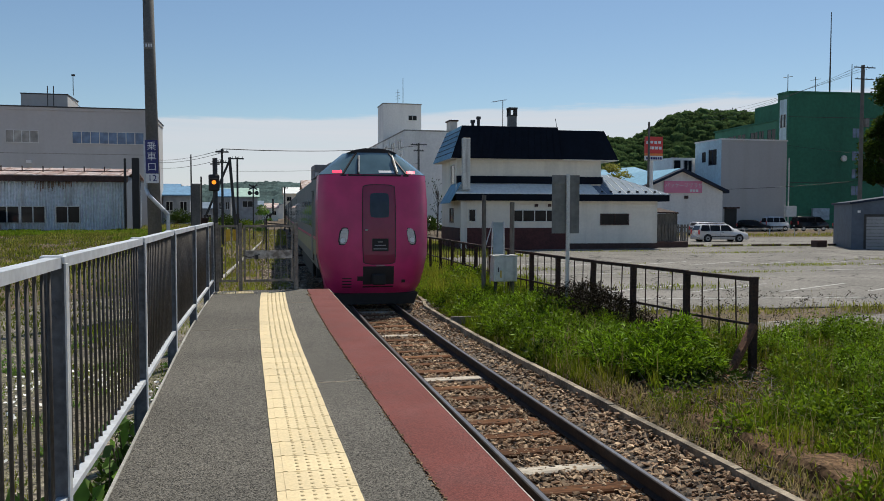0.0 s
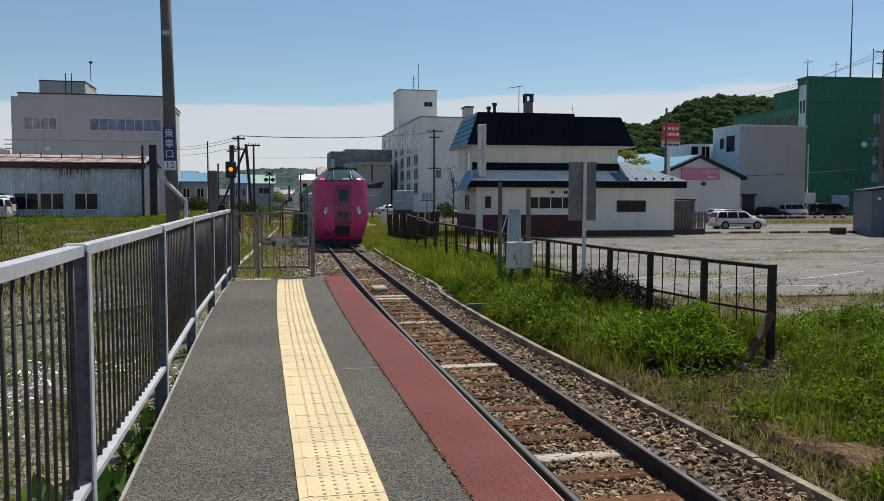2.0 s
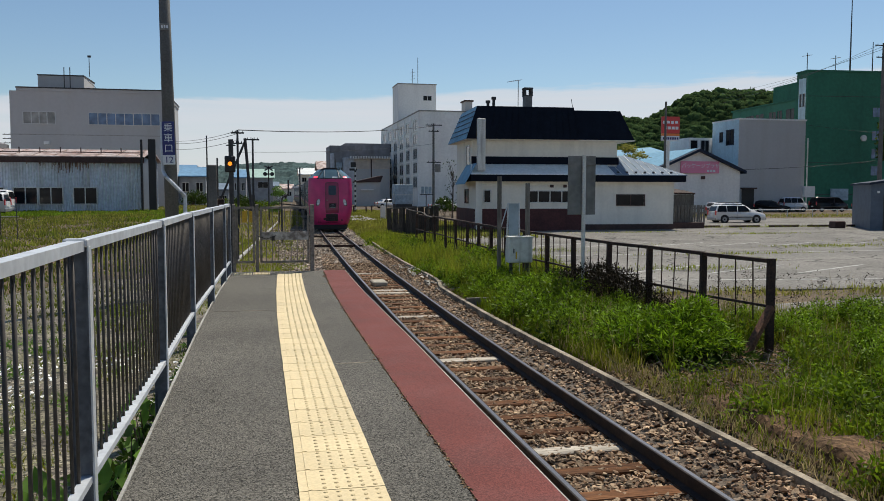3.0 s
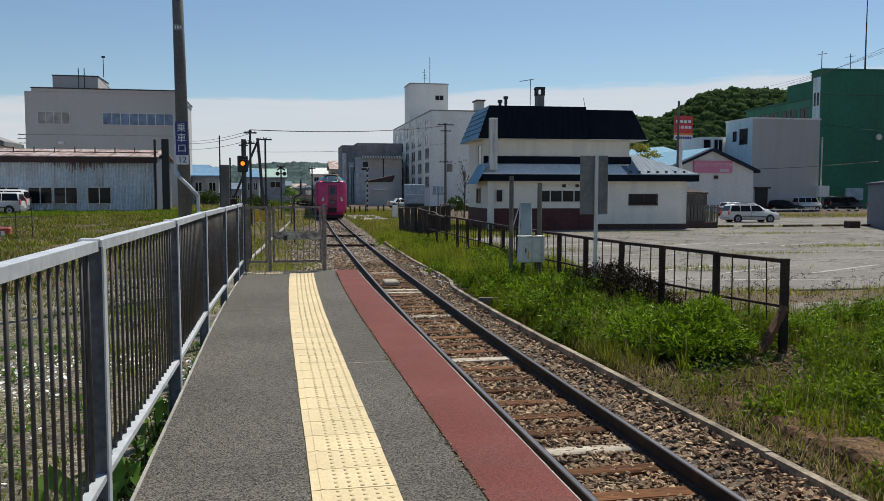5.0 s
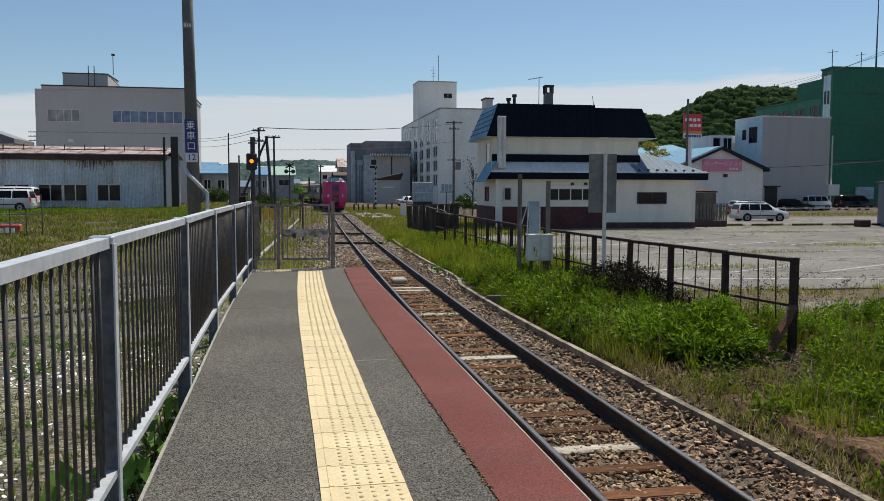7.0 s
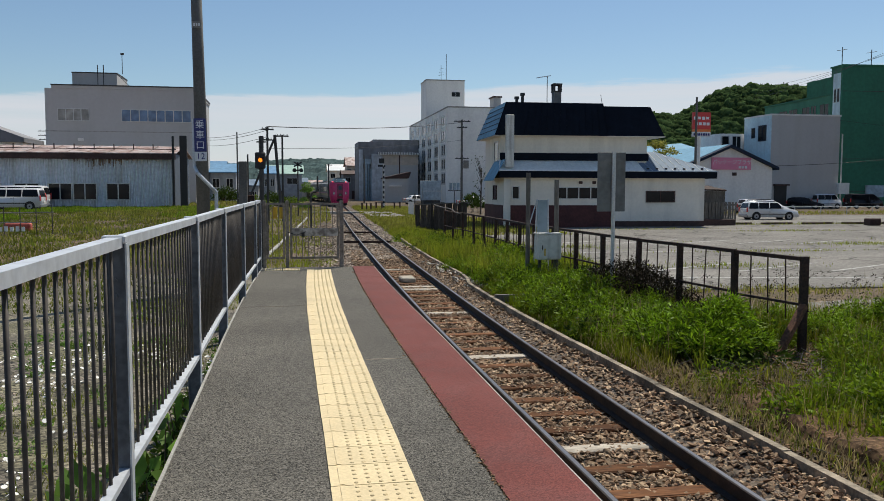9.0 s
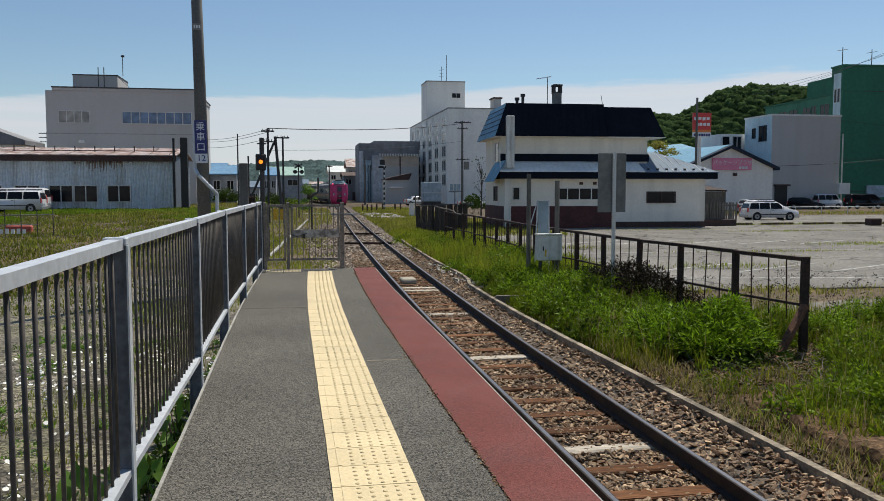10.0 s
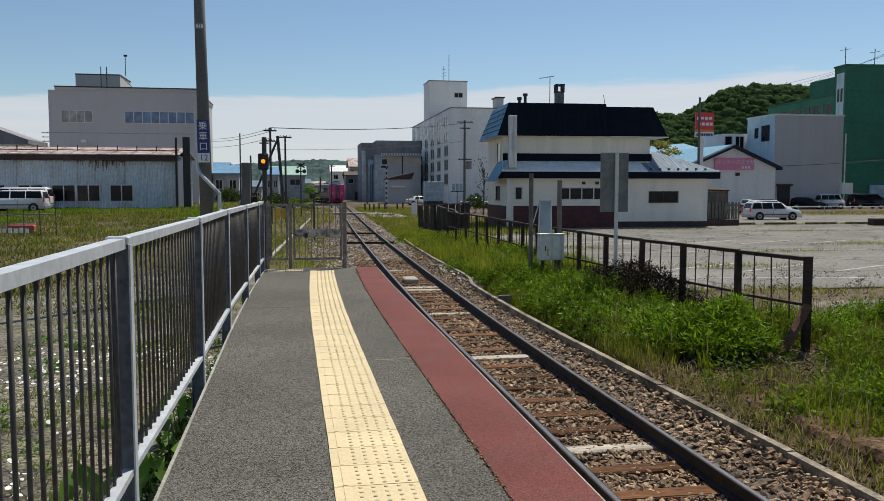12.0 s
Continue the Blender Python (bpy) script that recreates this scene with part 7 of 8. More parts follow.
def hill(name, label, y0, y1, profile, material, steps=60, rows=9, bumps=0.0):
    """A wooded ridge; profile gives heights over x."""
    xs = np.linspace(profile[0][0], profile[-1][0], steps)
    top = np.interp(xs, [p[0] for p in profile], [p[1] for p in profile])
    verts, faces = [], []
    for j in range(rows):
        u = j / (rows - 1)
        for x, h in zip(xs, top):
            verts.append((x * (1 + 0.25 * (u - 0.5)), y0 + (y1 - y0) * u, -2 + (h + 2) * float(smooth01(u * 1.25)) + 2.0 * noise.noise((x * 0.02, u * 3, 1.0))
                          + bumps * (noise.noise((x * 0.16, u * 26, 2.0)) + 0.6 * noise.noise((x * 0.4, u * 60, 5.0)))))
    for j in range(rows - 1):
        for i in range(steps - 1):
            faces.append((j * steps + i, j * steps + i + 1, (j + 1) * steps + i + 1, (j + 1) * steps + i))
    me = arrays(name, verts, faces, material)
    tagged(new(name, me), label, "hill", kind="structure")
    return verts


def build_plants():
    rng = np.random.default_rng(3)

    def scatter(n, x0, x1, y0, y1, keep=None, size=None, near=1.0):
        """Spots over an area, thicker towards the near end."""
        u = rng.uniform(0, 1, n) ** near
        ys = y0 + (y1 - y0) * u
        xs = rng.uniform(x0, x1, n)
        out_ = []
        for x, y in zip(xs, ys):
            if keep and not keep(x, y):
                continue
            s = 0.75 + 0.6 * noise.noise((x * 0.55, y * 0.4, 3.0)) if size is None else size(x, y)
            out_.append((x, y, ground_z(x, y) - 0.03, max(0.25, s)))
        return out_

    def worn(x, y):
        """Trodden ground round the last fence post, where nothing grows tall."""
        return 8.4 < y < 11.5 and abs(x - 0.66 * y) < 0.75 + 0.15 * noise.noise((x * 2, y * 2, 0.0))

    def bank(x, y):
        if worn(x, y):
            return False
        edge = 4.55 if y < 20 else 4.9 + max(0, (y - 38) * 0.03)
        strip = 0.55 + 0.45 * noise.noise((x * 0.6, y * 0.8, 2.0))      # bare soil along the kerb
        bare = (y < 10.5 and x < 4.55 + strip) or (noise.noise((x * 0.9, y * 0.9, 9.0)) > (0.12 if y < 9.3 else 0.25) and x < 7.0 and y < 11) or (x - 6.6) ** 2 / 1.3 + (y - 9.9) ** 2 / 0.8 < 1
        return x > edge and not bare

    blades("grass", rng, scatter(34000, 4.5, 8.2, 5.0, 26, bank, near=1.3), 0.46, 0.016, M["grass"], "tall green grass along the track")
    blades("grass", rng, scatter(26000, 4.5, 9.5, 24, 46, bank), 0.44, 0.026, M["verge"], "yellow-green grass along the track")
    blades("grass", rng, scatter(17000, 6.8, 14.5, 5.0, 17.6, lambda x, y: not worn(x, y) and (x > 8.0 or y < 10.0 or y > 11.6) and y < 14.6 - (x - 9) * 0.25, near=1.1), 0.55, 0.014, M["grass"], "tall meadow grass beside the old fence", lean=0.35)
    blades("dry_grass", rng, scatter(4200, 4.6, 14.0, 5.0, 16.5, lambda x, y: bank(x, y) and y < 15.2, near=1.1), 0.80, 0.008, M["dry_grass"], "thin dry seed stalks among the grass", lean=0.25)
    blades("dry_grass", rng, scatter(2600, 5.0, 5.8, 11.6, 13.6), 0.40, 0.014, M["dry_grass"], "tuft of yellowing grass by the kerb", lean=0.7)
    blades("grass", rng, scatter(46000, 4.0, 15.0, 42, 112, lambda x, y: x > track_x(y) + 1.5 + 0.25 * noise.noise((x, y * 0.3, 2.0)) and not (7.0 < x < 10.2 and 70 < y < 86 and noise.noise((x * 0.8, y * 0.3, 6.0)) > -0.25)), 0.36, 0.05, M["grass_far"], "grass between the track and the street", lean=0.4)
    blades("grass", rng, scatter(60000, 8.0, 52.0, 15.8, 54.5, lambda x, y: (16.9 - (x - 15) * 0.22 < y < 18.4 - (x - 15) * 0.18) or (51.9 < y < 53.4 and x > 27 and noise.noise((x * 0.6, y, 4)) > -0.15) or noise.noise((x * 0.3, y * 0.3, 2)) > 0.62), 0.20, 0.03, M["grass_far"], "weeds along the edges of the car park")
    blades("grass", rng, scatter(10000, 40, 80, 62, 95, lambda x, y: 74 < y + (x - 45) * 0.05 < 84), 0.35, 0.06, M["grass_far"], "grass verge before the parked cars")
    blades("field_grass", rng, scatter(120000, -34, -2.2, 17, 75, lambda x, y: x > -1.2 - y * 0.47, near=1.2), 0.20, 0.034, M["field"], "rough meadow grass of the field", lean=0.5)
    blades("field_grass", rng, scatter(26000, -24, -4.0, 46, 74.5, lambda x, y: noise.noise((x * 0.12, y * 0.09, 1.0)) + (y - 58) * 0.03 > -0.05), 0.30, 0.06, M["lush"], "lush bright green grass before the shed", lean=0.5)
    blades("field_grass", rng, scatter(20000, -14, 4.6, 28, 110, lambda x, y: x < track_x(y) - (2.4 if y < 60 else 1.6)), 0.32, 0.05, M["grass_far"], "rough grass beside the line", lean=0.5)
    blades("field_grass", rng, scatter(15000, -3.0, 2.2, 16.5, 48, lambda x, y: x < track_x(y) - 1.9 and noise.noise((x * 0.8, y * 0.35, 7.0)) > -0.12), 0.20, 0.022, M["verge"], "patchy grass on the gravel beyond the gate", lean=0.6)
    blades("grass", rng, scatter(2600, -0.5, 1.3, 15.6, 19.0), 0.26, 0.016, M["leaf"], "bright weeds behind the gate", lean=0.6)
    blades("weeds", rng, scatter(22000, -6.5, -0.85, 1.6, 20, lambda x, y: noise.noise((x * 0.9, y * 0.6, 5.0)) > -0.02, near=1.3), 0.22, 0.014, M["grass"], "patchy weeds on the gravel behind the fence", lean=0.7)

    lot_weeds = []
    for cx, cy, rx, ry, k in ((25.5, 33, 1.6, 0.5, 260), (13.5, 24, 1.2, 0.5, 160), (19, 29.5, 2.2, 0.25, 160), (29, 44, 2.0, 0.4, 200), (34, 36, 2.4, 0.3, 160), (11.5, 33, 0.9, 0.8, 160), (22, 47, 2.5, 0.3, 160)):
        lot_weeds += [(cx + rng.normal() * rx, cy + rng.normal() * ry, -0.99, rng.uniform(0.5, 1.2)) for _ in range(k * 3)]
    lot_weeds += [(27 + rng.uniform(0, 15), 52.7 + rng.normal() * 0.25, -0.99, rng.uniform(0.6, 2.2)) for _ in range(900)]
    blades("weeds", rng, lot_weeds, 0.13, 0.016, M["verge"], "small tufts of weeds in the cracked asphalt", lean=0.6)
    # gravel beyond the fence
    gv = bmesh.new()
    ys = np.linspace(-8, 27, 36)
    rows = []
    for y in ys:
        rows.append([gv.verts.new((x, y, ground_z(x, y) + 0.06 * (1 - smooth01((y - 22) / 5)) - 0.02 + 0.02 * noise.noise((x, y, 0)))) for x in np.linspace(-9 + max(0, y - 14) * 0.45, 1.25 if y > 15.4 else -0.62, 14)])
    for a, b in zip(rows, rows[1:]):
        for i in range(13):
            gv.faces.new((a[i], a[i + 1], b[i + 1], b[i]))
    solo("gravel_yard", gv, M["gravel"], "grey gravel yard overgrown with weeds", "gravel", kind="structure")

    # loose stones: ballast and yard
    proto = []
    for k in range(12):                  # angular chips: hulls of a few random corners
        bm = bmesh.new()
        d = rng.normal(size=(10, 3))
        for v in d / np.linalg.norm(d, axis=1)[:, None] * rng.uniform(0.85, 1.08, 10)[:, None]:
            bm.verts.new(v)
        hull = bmesh.ops.convex_hull(bm, input=bm.verts[:])
        bmesh.ops.delete(bm, geom=[v for v in hull["geom_interior"] if isinstance(v, bmesh.types.BMVert)], context="VERTS")
        bmesh.ops.triangulate(bm, faces=bm.faces[:])
        bm.verts.index_update()
        proto.append((np.array([v.co[:] for v in bm.verts]), np.array([[v.index for v in f.verts] for f in bm.faces])))
        bm.free()

    def stones(name, label, spots, size, material, tilt=0.32):
        vs, fs, k = [], [], 0
        for i, (x, y, z) in enumerate(spots):
            pv, pf = proto[i % 12]
            q = Euler((rng.normal() * tilt, rng.normal() * tilt, rng.uniform(0, 6.28))).to_matrix()
            s = size * rng.uniform(0.55, 1.3) * np.array([1.45, 1.0, 0.66])
            v = (pv * s) @ np.array(q).T + (x, y, z)
            vs.append(v)
            fs.append(pf + k)
            k += len(pv)
        tagged(new(name, arrays(name, np.concatenate(vs), np.concatenate(fs), material)), label, "stones", kind="stuff")

    spots = []
    for _ in range(40000):
        y = 4.5 + 30 * rng.uniform(0, 1) ** 1.5
        o = rng.uniform(-1.5, 1.34)
        heap = float(np.interp(o, [-1.5, -1.1, -0.5, 0.5, 0.75, 1.0, 1.34], [-0.19, -0.165, -0.180, -0.172, -0.15, -0.09, -0.08]))
        if y > 15.6 and o < -1.3:
            o -= rng.uniform(0, 0.4)
        lift = rng.uniform(0, 1) * float(np.interp(o, [0.8, 1.0, 1.3], [0.0, 0.03, 0.085]))
        spots.append((track_x(y) + o, y, RAIL_TOP + heap + lift + rng.uniform(-0.03, 0.012)))
    stones("ballast_stones", "brown crushed stone ballast", spots, 0.031, M["stone"])
    spots = []
    for _ in range(5000):
        y = 15.5 + 40 * rng.uniform(0, 1) ** 1.6
        x = rng.uniform(0.6 if y > 15.6 else 1.5, track_x(y) - 1.2)
        spots.append((x, y, ground_z(x, y) + 0.05))
    stones("ballast_stones", "grey stones spilled beside the line", spots, 0.045, M["stone_grey"])
    spots = [(x, y, z + 0.05) for x, y, z, _ in scatter(9000, -6.5, -0.8, 1.6, 17, near=1.5)]
    big = []
    for _ in range(7000):
        y = 30 + 50 * rng.uniform(0, 1) ** 1.4
        o = rng.uniform(-1.7, 1.4)
        big.append((track_x(y) + o, y, RAIL_TOP + float(np.interp(o, [-1.7, -0.5, 0.5, 1.0, 1.4], [-0.2, -0.19, -0.19, -0.10, -0.10]))))
    stones("ballast_stones", "crushed stone further down the line", big, 0.07, M["stone_grey"])
    rubble = []
    for _ in range(520):
        x, y = rng.uniform(7.0, 10.2), rng.uniform(70, 86)
        if noise.noise((x * 0.8, y * 0.3, 6.0)) > -0.25:
            rubble.append((x, y, ground_z(x, y) + rng.uniform(-0.03, 0.06)))
    stones("pale_rubble", "pale patch of broken concrete in the grass", rubble, 0.13, M["chip"])
    chips = [(4.55 + rng.uniform(-0.25, 0.3), rng.uniform(19.5, 27), -0.98 + rng.uniform(0, 0.04)) for _ in range(60)]
    stones("concrete_chips", "pale broken concrete chips by the kerb", chips, 0.055, M["chip"])
    stones("yard_stones", "loose grey stones of the yard", spots, 0.027, M["stone_grey"])

    # crumbs of moss and rust along the joint before the red edge
    spots = []
    for _ in range(900):
        y = rng.uniform(2.5, 15.0)
        w_ = 0.006 + 0.030 * max(0.0, noise.noise((0, y * 2.2, 4.0)))
        spots.append((0.989 + bend(y) + rng.normal() * w_, y, 0.003))
    litter = [(x, y, z + 0.06) for x, y, z, _ in scatter(4200, 4.6, 8.0, 4.8, 11.5, near=1.2)]
    stones("soil_litter", "brown clods and litter on the bare bank", litter, 0.026, M["moss"])
    stones("joint_moss", "brown moss crumbs along the platform joint", spots, 0.008, M["moss"])
    blades("grass", rng, scatter(9000, 8.2, 34, 13.5, 18.6, lambda x, y: 16.7 - (x - 15) * 0.24 < y < 18.3 - (x - 15) * 0.18), 0.22, 0.03, M["grass_far"], "grass strip between the lane and the car park")
    # daisies behind the fence
    fl = bmesh.new()
    for x, y, z, s in scatter(5600, -5.2, -0.72, 1.7, 12.5, lambda x, y: noise.noise((x * 0.9, y * 0.7, 1.0)) > 0.02, near=1.2):
        hgt = rng.uniform(0.08, 0.30)
        m = pose(x, y, z + hgt, rng.uniform(-35, 35), rng.uniform(-35, 35), 0)
        bmesh.ops.create_circle(fl, cap_ends=True, segments=7, radius=rng.uniform(0.014, 0.028), matrix=m)
    for cx, cy, r, k in ((-1.5, 2.9, 0.35, 150), (-1.2, 3.7, 0.25, 130), (-0.95, 4.6, 0.18, 90), (-2.2, 3.4, 0.5, 130), (-1.0, 2.6, 0.2, 90), (-0.85, 3.2, 0.10, 60), (-3.0, 5.0, 0.6, 110)):
        for _ in range(k):
            x, y = cx + rng.normal() * r, cy + rng.normal() * r
            if x < -0.74:
                m = pose(x, y, ground_z(x, y) + rng.uniform(0.10, 0.34), rng.uniform(-35, 35), rng.uniform(-35, 35), 0)
                bmesh.ops.create_circle(fl, cap_ends=True, segments=7, radius=rng.uniform(0.014, 0.026), matrix=m)
    solo("daisies", fl, M["petal"], "white daisies growing in the gravel", "flowers", kind="stuff")
    # butterbur under the fence
    for k, (x, y) in enumerate(((-0.98, 4.9), (-0.95, 5.6), (-1.0, 6.4), (-1.25, 5.2), (-0.95, 4.2), (-0.9, 7.4))):
        bush("broad_leaf_weed", "broad-leaved green weeds under the fence", rng, [((0, 0, 0.25), 0.34, 1.3)], 260, 0.20, 0.12, M["leaf_big"], at=(x, y, ground_z(x, y)))

    # Leaves near black: the platform's shade is painted into their colour.
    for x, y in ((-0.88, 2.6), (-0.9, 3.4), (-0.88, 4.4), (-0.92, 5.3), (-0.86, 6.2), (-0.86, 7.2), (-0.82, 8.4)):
        bush("undergrowth", "undergrowth by the platform, its shade painted into the leaves", rng, [((0, 0, 0.1), 0.30, 1.1), ((-0.15, 0.4, 0.08), 0.28, 1.0)], 1500, 0.10, 0.045, M["leaf_dark"], at=(x, y, ground_z(x, y)))
    edge = bmesh.new()
    beam(edge, (-0.86, 29.2, -0.93), (1.4, 69.0, -0.93), 0.13, 0.06)
    solo("white_edging", edge, M["concrete"], "pale edging strip in the gravel beside the line", "edging", kind="structure")
    # low leafy weeds all over the bank
    sets = []
    for x, y, z, s_ in scatter(400, 4.75, 8.6, 5.0, 40, lambda x, y: bank(x, y) and (x < 7.0 or y < 12), near=1.5):
        r = rng.uniform(0.16, 0.42)
        sets.append(leaves(rng, (x, y, z + 0.05), r, int(900 * r), rng.uniform(0.06, 0.12), rng.uniform(0.02, 0.04), rng.uniform(0.8, 1.5), 0.1))
    for x, y, z, s_ in scatter(190, 7.0, 14.0, 5.2, 14.0, lambda x, y: not worn(x, y) and y < 14.2 - (x - 9) * 0.25):
        r = rng.uniform(0.16, 0.4)
        sets.append(leaves(rng, (x, y, z + 0.05), r, int(900 * r), rng.uniform(0.05, 0.10), rng.uniform(0.015, 0.03), rng.uniform(0.9, 1.7), 0.1))
    tagged(new("bank_weeds", arrays("bank_weeds", *join_leaves(sets), M["leaf"])), "mixed leafy green weeds on the bank", "weeds", kind="stuff")
    sets = []
    for x, y, z, s_ in scatter(330, 6.6, 14.0, 6.4, 14.2, lambda x, y: not worn(x, y) and y < 14.2 - (x - 9) * 0.25 and (x > 8.2 or y < 9.4) and noise.noise((x * 0.7, y * 0.7, 8.0)) > -0.12):
        r = rng.uniform(0.14, 0.34)
        sets.append(leaves(rng, (x, y, z + rng.uniform(0.05, 0.30)), r, int(1500 * r), rng.uniform(0.05, 0.09), rng.uniform(0.014, 0.028), rng.uniform(1.0, 1.7), 0.1))
    for x, y, z, s_ in scatter(150, 5.2, 7.0, 10.6, 22, lambda x, y: (y > 12.2 or x < 6.2) and noise.noise((x * 0.7, y * 0.5, 3.0)) > -0.1):
        r = rng.uniform(0.16, 0.36)
        sets.append(leaves(rng, (x, y, z + rng.uniform(0.05, 0.35)), r, int(1500 * r), rng.uniform(0.05, 0.10), rng.uniform(0.016, 0.032), rng.uniform(1.0, 1.6), 0.1))
    for x, y, z, s_ in scatter(110, 4.75, 6.6, 11.6, 25, lambda x, y: x > 4.7 + 0.25 * noise.noise((0.0, y * 0.7, 1.0))):
        r = rng.uniform(0.16, 0.34)
        sets.append(leaves(rng, (x, y, z + rng.uniform(0.02, 0.28)), r, int(1300 * r), rng.uniform(0.06, 0.11), rng.uniform(0.018, 0.03), rng.uniform(1.0, 1.7), 0.1))
    tagged(new("bank_weeds", arrays("bank_weeds", *join_leaves(sets), M["leaf_bright"])), "lush clumps of bright leafy weeds", "weeds", kind="stuff")
    # Dark leaves added to paint the shaded gaps between the clumps.
    sets = []
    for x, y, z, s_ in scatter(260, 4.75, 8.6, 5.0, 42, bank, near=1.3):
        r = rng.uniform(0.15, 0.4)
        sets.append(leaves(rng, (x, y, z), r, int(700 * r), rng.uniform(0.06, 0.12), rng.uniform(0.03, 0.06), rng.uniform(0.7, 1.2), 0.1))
    tagged(new("bank_weeds", arrays("bank_weeds", *join_leaves(sets), M["leaf_dark"])), "dark leafy weeds that paint shade among the bank clumps", "weeds", kind="stuff")
    sets = []
    for x, y, z, s_ in scatter(60, -0.5, 1.5, 15.7, 20.0):
        r = rng.uniform(0.10, 0.24)
        sets.append(leaves(rng, (x, y, z + 0.1), r, int(900 * r), rng.uniform(0.05, 0.10), rng.uniform(0.02, 0.04), 1.2, 0.1))
    for x, y, z, s_ in scatter(150, -5.0, -0.85, 2.0, 16.0):
        r = rng.uniform(0.06, 0.18)
        sets.append(leaves(rng, (x, y, z + 0.03), r, int(700 * r), rng.uniform(0.05, 0.09), rng.uniform(0.015, 0.03), 1.0, 0.1))
    tagged(new("yard_weeds", arrays("yard_weeds", *join_leaves(sets), M["leaf_big"])), "bright leafy weeds in the gravel", "weeds", kind="stuff")
    # bushes on the bank
    bush("weed_bush", "bushy bright green weeds beside the old fence", rng,
         [((0, 0, 0.22), 0.40, 0.95), ((0.40, 0.15, 0.30), 0.36, 0.95), ((-0.46, 0.2, 0.16), 0.36, 0.9), ((0.12, -0.3, 0.06), 0.38, 0.9), ((0.68, 0.35, 0.22), 0.32, 0.95),
          ((-0.30, -0.25, 0.04), 0.36, 0.85), ((0.52, -0.2, 0.04), 0.36, 0.9), ((0.16, 0.12, 0.46), 0.26, 1.1), ((0.50, 0.3, 0.50), 0.22, 1.1), ((-0.24, 0.3, 0.36), 0.26, 1.1),
          ((-0.72, 0.05, 0.04), 0.32, 0.9), ((-0.80, 0.45, 0.10), 0.32, 1.0), ((0.74, 0.55, 0.40), 0.22, 1.1), ((-0.5, 0.6, 0.25), 0.30, 1.1)],
         5600, 0.115, 0.024, M["leaf_bright"], at=(5.98, 10.95, -0.87))
    # Dark core of leaves, added to paint the shade within this bush.
    bush("undergrowth", "dark leaves that paint shade inside the bright weeds", rng,
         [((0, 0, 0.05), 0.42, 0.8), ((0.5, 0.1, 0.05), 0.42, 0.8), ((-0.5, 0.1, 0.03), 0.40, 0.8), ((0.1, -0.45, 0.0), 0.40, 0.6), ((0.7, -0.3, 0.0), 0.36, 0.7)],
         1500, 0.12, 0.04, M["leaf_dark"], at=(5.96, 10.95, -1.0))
    dead = bmesh.new()
    for k in range(130):
        x, y = rng.uniform(4.8, 7.5), rng.uniform(5.6, 10.6)
        a, ln = rng.uniform(0, 6.28), rng.uniform(0.2, 0.7)
        beam(dead, (x, y, -1.0), (x + math.cos(a) * ln, y + math.sin(a) * ln, -1.0 + rng.uniform(0.02, 0.3)), rng.uniform(0.006, 0.014), sides=5, taper=0.5)
    solo("dead_stalks", dead, M["grey_wood"], "dry broken stalks lying on bare soil", "stalks", kind="stuff")
    # washed-out soil lip above the kerb, with clods
    ys = np.linspace(4.6, 9.4, 60)
    us = np.linspace(0, 1, 22)
    verts = []
    for y in ys:
        fade = float(smooth01((y - 4.6) / 0.8) * smooth01((9.4 - y) / 1.6))
        for u in us:
            x = 4.86 + 0.14 * noise.noise((0.0, y * 1.6, 5.0)) + 1.7 * u
            rise = float(smooth01(u / 0.16)) * (1 - 0.85 * float(smooth01((u - 0.2) / 0.8)))
            z = -1.05 + fade * (0.05 + 0.20 * rise * (0.75 + 0.6 * noise.noise((x * 1.5, y * 1.5, 0.0)))) + 0.035 * noise.noise((x * 7, y * 7, 3.0)) * fade
            verts.append((x - 0.10 * rise * fade * (1 if u < 0.2 else 0), y, z))
    w_ = len(us)
    faces = [(j * w_ + i, j * w_ + i + 1, (j + 1) * w_ + i + 1, (j + 1) * w_ + i) for j in range(len(ys) - 1) for i in range(w_ - 1)]
    tagged(new("soil_bank", arrays("soil_bank", verts, faces, M["bank_soil"])), "bare reddish soil bank washed out beside the kerb", "soil", kind="structure")
    crumbs = [(rng.uniform(4.95, 6.5), rng.uniform(4.9, 8.6), -0.93 + rng.uniform(-0.07, 0.05)) for _ in range(900)]
    stones("soil_crumbs", "crumbling soil and litter on the bank", crumbs, 0.022, M["moss"], 0.8)
    clods = [(4.72 + abs(rng.normal()) * 0.45, rng.uniform(4.8, 10.4), -0.98 + rng.uniform(-0.04, 0.05)) for _ in range(300)]
    stones("soil_clods", "reddish soil clods along the kerb", clods, 0.030, M["bank_soil"], 0.8)
    short = [(x, y, z + 0.10, 1.0) for x, y, z, _ in scatter(2600, 4.75, 6.4, 4.8, 9.6, lambda x, y: noise.noise((x * 1.6, y * 1.6, 4.0)) > 0.0)]
    blades("dry_grass", rng, short, 0.09, 0.009, M["dry_grass"], "short straw-coloured grass on the bare soil", lean=0.9)
    blades("grass", rng, short[::2], 0.20, 0.012, M["verge"], "short yellow-green tufts on the bare soil", lean=0.7)
    edge_turf = [(4.56 + abs(rng.normal()) * 0.35, rng.uniform(4.8, 12.5), -1.0 + rng.uniform(0, 0.08), rng.uniform(0.5, 1.3)) for _ in range(2600)]
    blades("dry_grass", rng, edge_turf[:1800], 0.12, 0.010, M["dry_grass"], "short straw along the kerb", lean=1.0)
    blades("grass", rng, edge_turf[1800:], 0.14, 0.011, M["grass"], "short green tufts along the kerb", lean=0.8)
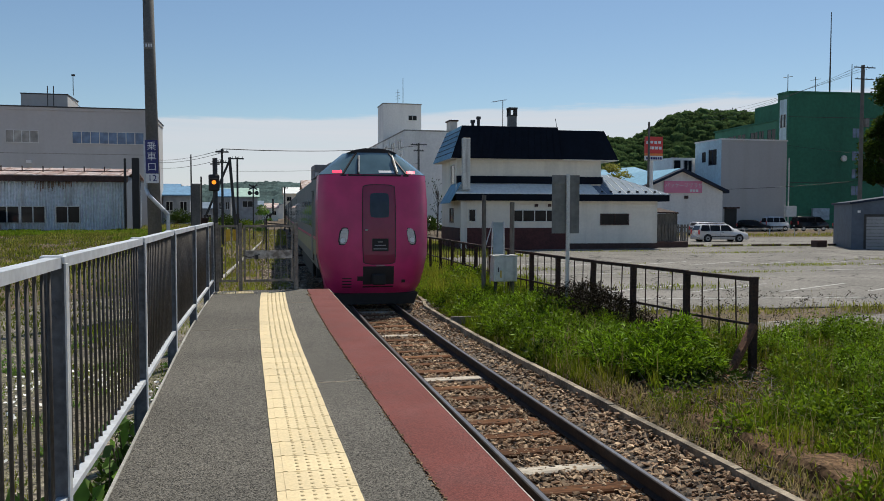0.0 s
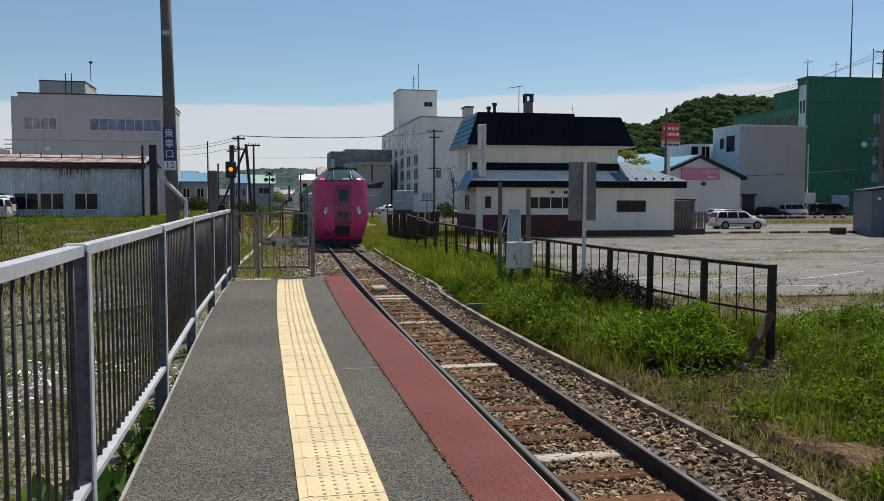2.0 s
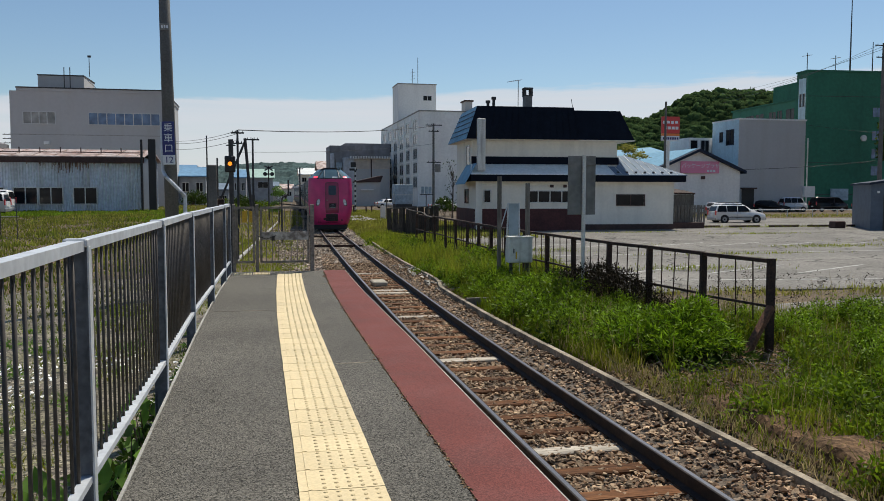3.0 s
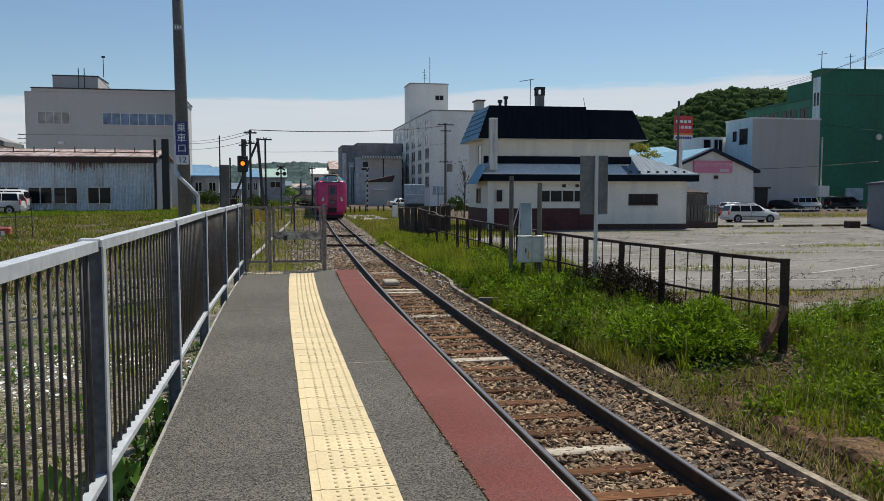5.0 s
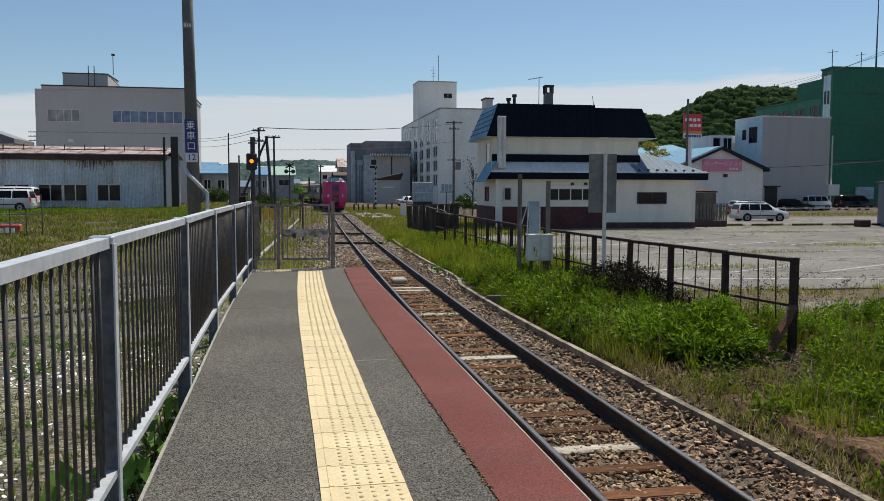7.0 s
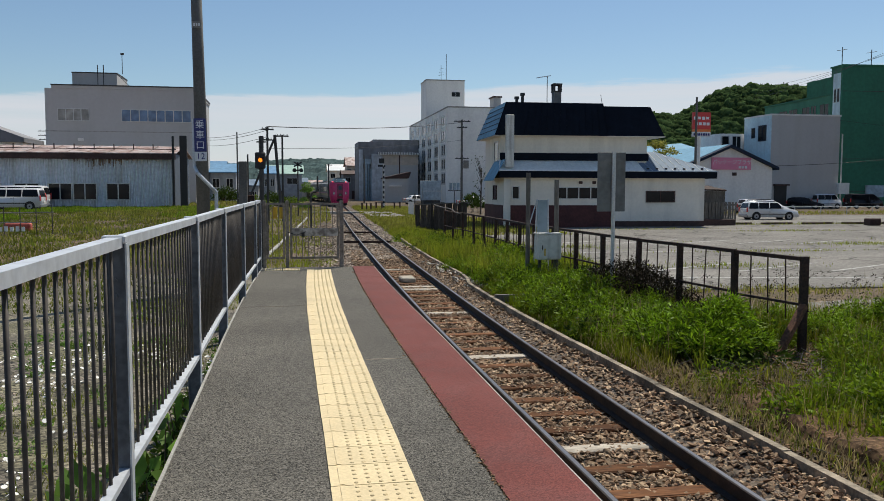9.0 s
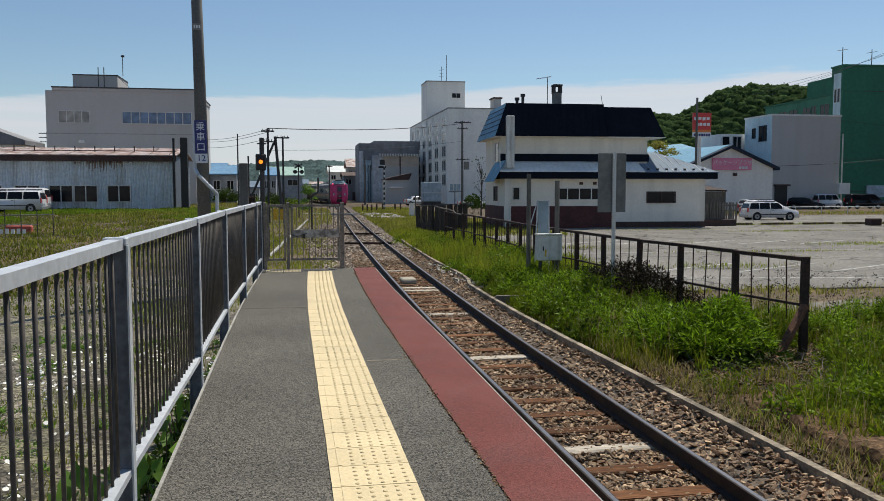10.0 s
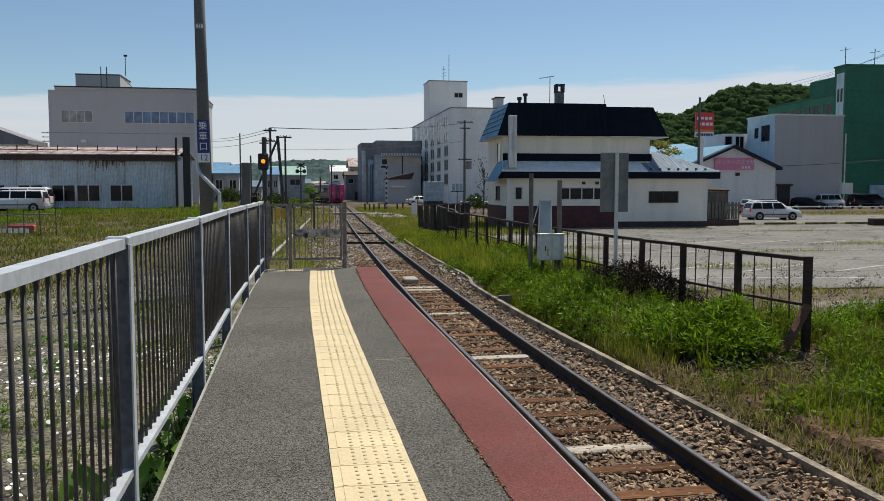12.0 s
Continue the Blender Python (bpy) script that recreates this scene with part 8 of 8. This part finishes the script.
    low_turf = [(x, y, z, s) for x, y, z, s in scatter(5200, 5.2, 8.4, 8.4, 11.5, worn)]
    blades("grass", rng, low_turf, 0.13, 0.012, M["grass"], "low worn grass round the end post", lean=0.7)
    blades("grass", rng, scatter(5200, 4.85, 6.5, 18.5, 31, lambda x, y: bank(x, y) and noise.noise((x * 0.8, y * 0.5, 3.0)) > -0.3), 0.85, 0.016, M["verge"], "tall yellow-green grass near the kerb", lean=0.4)
    # brown seed heads over the meadow grass
    heads = []
    for x, y, z, _ in scatter(620, 7.4, 15.0, 6.5, 15.2, lambda x, y: 10.5 < y + (x - 9) * 0.25 < 14.8):
        heads.append(leaves(rng, (x, y, z + rng.uniform(0.55, 0.95)), 0.05, 9, 0.05, 0.012, 2.2, 0.1))
    tagged(new("seed_heads", arrays("seed_heads", *join_leaves(heads), M["dead_leaf"])), "brown seed heads of tall meadow grass", "grass", kind="stuff")
    bush("shrub", "green leafy shrub on the bank", rng,
         [((0, 0, 0.2), 0.6, 1.0), ((0.3, 0.9, 0.25), 0.7, 1.0), ((-0.2, -0.8, 0.1), 0.5, 0.9), ((0.8, 0.3, 0.2), 0.55, 1.0)], 2600, 0.10, 0.05, M["leaf"], at=(6.1, 22.8, -1.05))
    bush("weed_bush", "leafy weeds below the grey sign", rng,
         [((0, 0, 0.2), 0.5, 1.1), ((0.5, 0.6, 0.2), 0.5, 1.1), ((-0.4, 0.5, 0.2), 0.5, 0.9), ((0.2, -0.7, 0.15), 0.45, 0.9), ((0.9, 0.1, 0.15), 0.5, 1.1)], 2600, 0.10, 0.04, M["leaf"], at=(6.0, 15.9, -1.05))
    bush("dead_bush", "dark withered tangle against the rusty fence", rng,
         [((0, 0, 0.40), 0.60, 1.1), ((-0.1, 1.0, 0.45), 0.62, 1.1), ((0.15, -0.9, 0.32), 0.55, 1.1), ((0.05, 0.5, 0.70), 0.42, 1.1), ((0.1, -0.4, 0.62), 0.40, 1.1), ((-0.1, 1.7, 0.4), 0.5, 1.1), ((0.25, -1.7, 0.2), 0.45, 1.0)],
         5600, 0.090, 0.016, M["dead_leaf"], at=(6.93, 15.4, -1.12))
    bush("weed_bush", "leafy weeds on the bank", rng, [((0, 0, 0.15), 0.5, 0.9), ((0.4, 1.2, 0.15), 0.55, 0.9), ((0.2, -1.0, 0.1), 0.5, 0.8)], 2400, 0.10, 0.045, M["leaf"], at=(5.5, 18.9, -1.05))
    bush("shrub", "rounded shrub beside the white house", rng, [((0, 0, 0.6), 1.1, 1.0), ((0.9, 0.4, 0.5), 0.9, 1.0), ((0.2, 0.2, 1.3), 0.8, 1.0)], 900, 0.16, 0.09, M["leaf_dark"], at=(18.6, 84, -1.0))
    tree("garden_tree", "small yellow-green tree behind the house", rng, (29.4, 62, -1), 6.5, 1.9, 22, 330, 0.17, M["grass_far"])
    tree("roadside_tree", "dense dark green tree beside the pole", rng, (80.0, 88, -1), 20.5, 5.2, 60, 620, 0.42, M["leaf_dark"], 0.35)
    for x, y, s in ((-3.2, 84, 1.0), (-1.4, 96, 1.2), (0.3, 104, 1.0), (-6.5, 90, 1.3), (-2.4, 112, 1.5)):
        bush("shrub", "green shrub among the far houses", rng, [((0, 0, 0.5), 0.9 * s, 1.2), ((0.8, 0.3, 0.4), 0.7 * s, 1.1), ((-0.7, 0.2, 0.5), 0.7 * s, 1.3)], 500, 0.2, 0.12, M["leaf_dark" if s > 1.1 else "leaf"], at=(x, y, ground_z(x, y)))
    tree("young_tree", "young bright green tree near the signal", rng, (1.35, 64, -0.9), 2.9, 0.9, 14, 130, 0.12, M["leaf_big"], 0.05)
    tree("bare_tree", "half-bare tree beside the white house", rng, (18.2, 78, -1), 6.0, 1.8, 22, 3, 0.2, M["leaf_dark"], 0.10)

    # wooded hills
    hill("wooded_hill", "green wooded hill behind the town", 360, 520, [(90, 8), (150, 26), (190, 43), (202, 48), (218, 46), (226, 47), (234, 51), (244, 57), (248, 61), (257, 64), (270, 66.5), (283, 66), (330, 66.5), (400, 67), (520, 62), (640, 40)], M["forest"], 140)
    tops = []
    prof = ([90, 150, 190, 202, 218, 226, 234, 244, 248, 257, 270, 283, 330, 400, 520, 640], [8, 26, 43, 48, 46, 47, 51, 57, 61, 64, 66.5, 66, 66.5, 67, 62, 40])
    for _ in range(5200):
        x0, u = rng.uniform(120, 430), rng.uniform(0.1, 0.95)
        z = -2 + (np.interp(x0, *prof) + 2) * float(smooth01(u * 1.25))
        tops.append((x0 * (1 + 0.25 * (u - 0.5)), 360 + 160 * u, z - 1.0))
    woods("hill_woods", "dense green broadleaf woods on the hill", rng, tops, 3.5, M["forest"], 26, 0.24)
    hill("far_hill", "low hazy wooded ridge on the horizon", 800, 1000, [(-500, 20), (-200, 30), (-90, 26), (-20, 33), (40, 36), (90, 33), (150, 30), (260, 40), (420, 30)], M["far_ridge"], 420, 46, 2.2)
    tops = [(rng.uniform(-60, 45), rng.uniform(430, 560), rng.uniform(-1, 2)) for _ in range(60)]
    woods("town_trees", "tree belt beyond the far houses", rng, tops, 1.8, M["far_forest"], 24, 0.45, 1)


# ---- build all ----
build_ground()
build_track()
build_platform()
build_kerb_wall()
build_car_park()
build_fence()
build_gate()
build_sign_pole()
build_signal()
build_rust_fence()
build_trackside()
build_house()
build_left_side()
build_middle()
build_right()
build_far_town()
build_poles()
build_cars()
build_train()
build_plants()
motions()
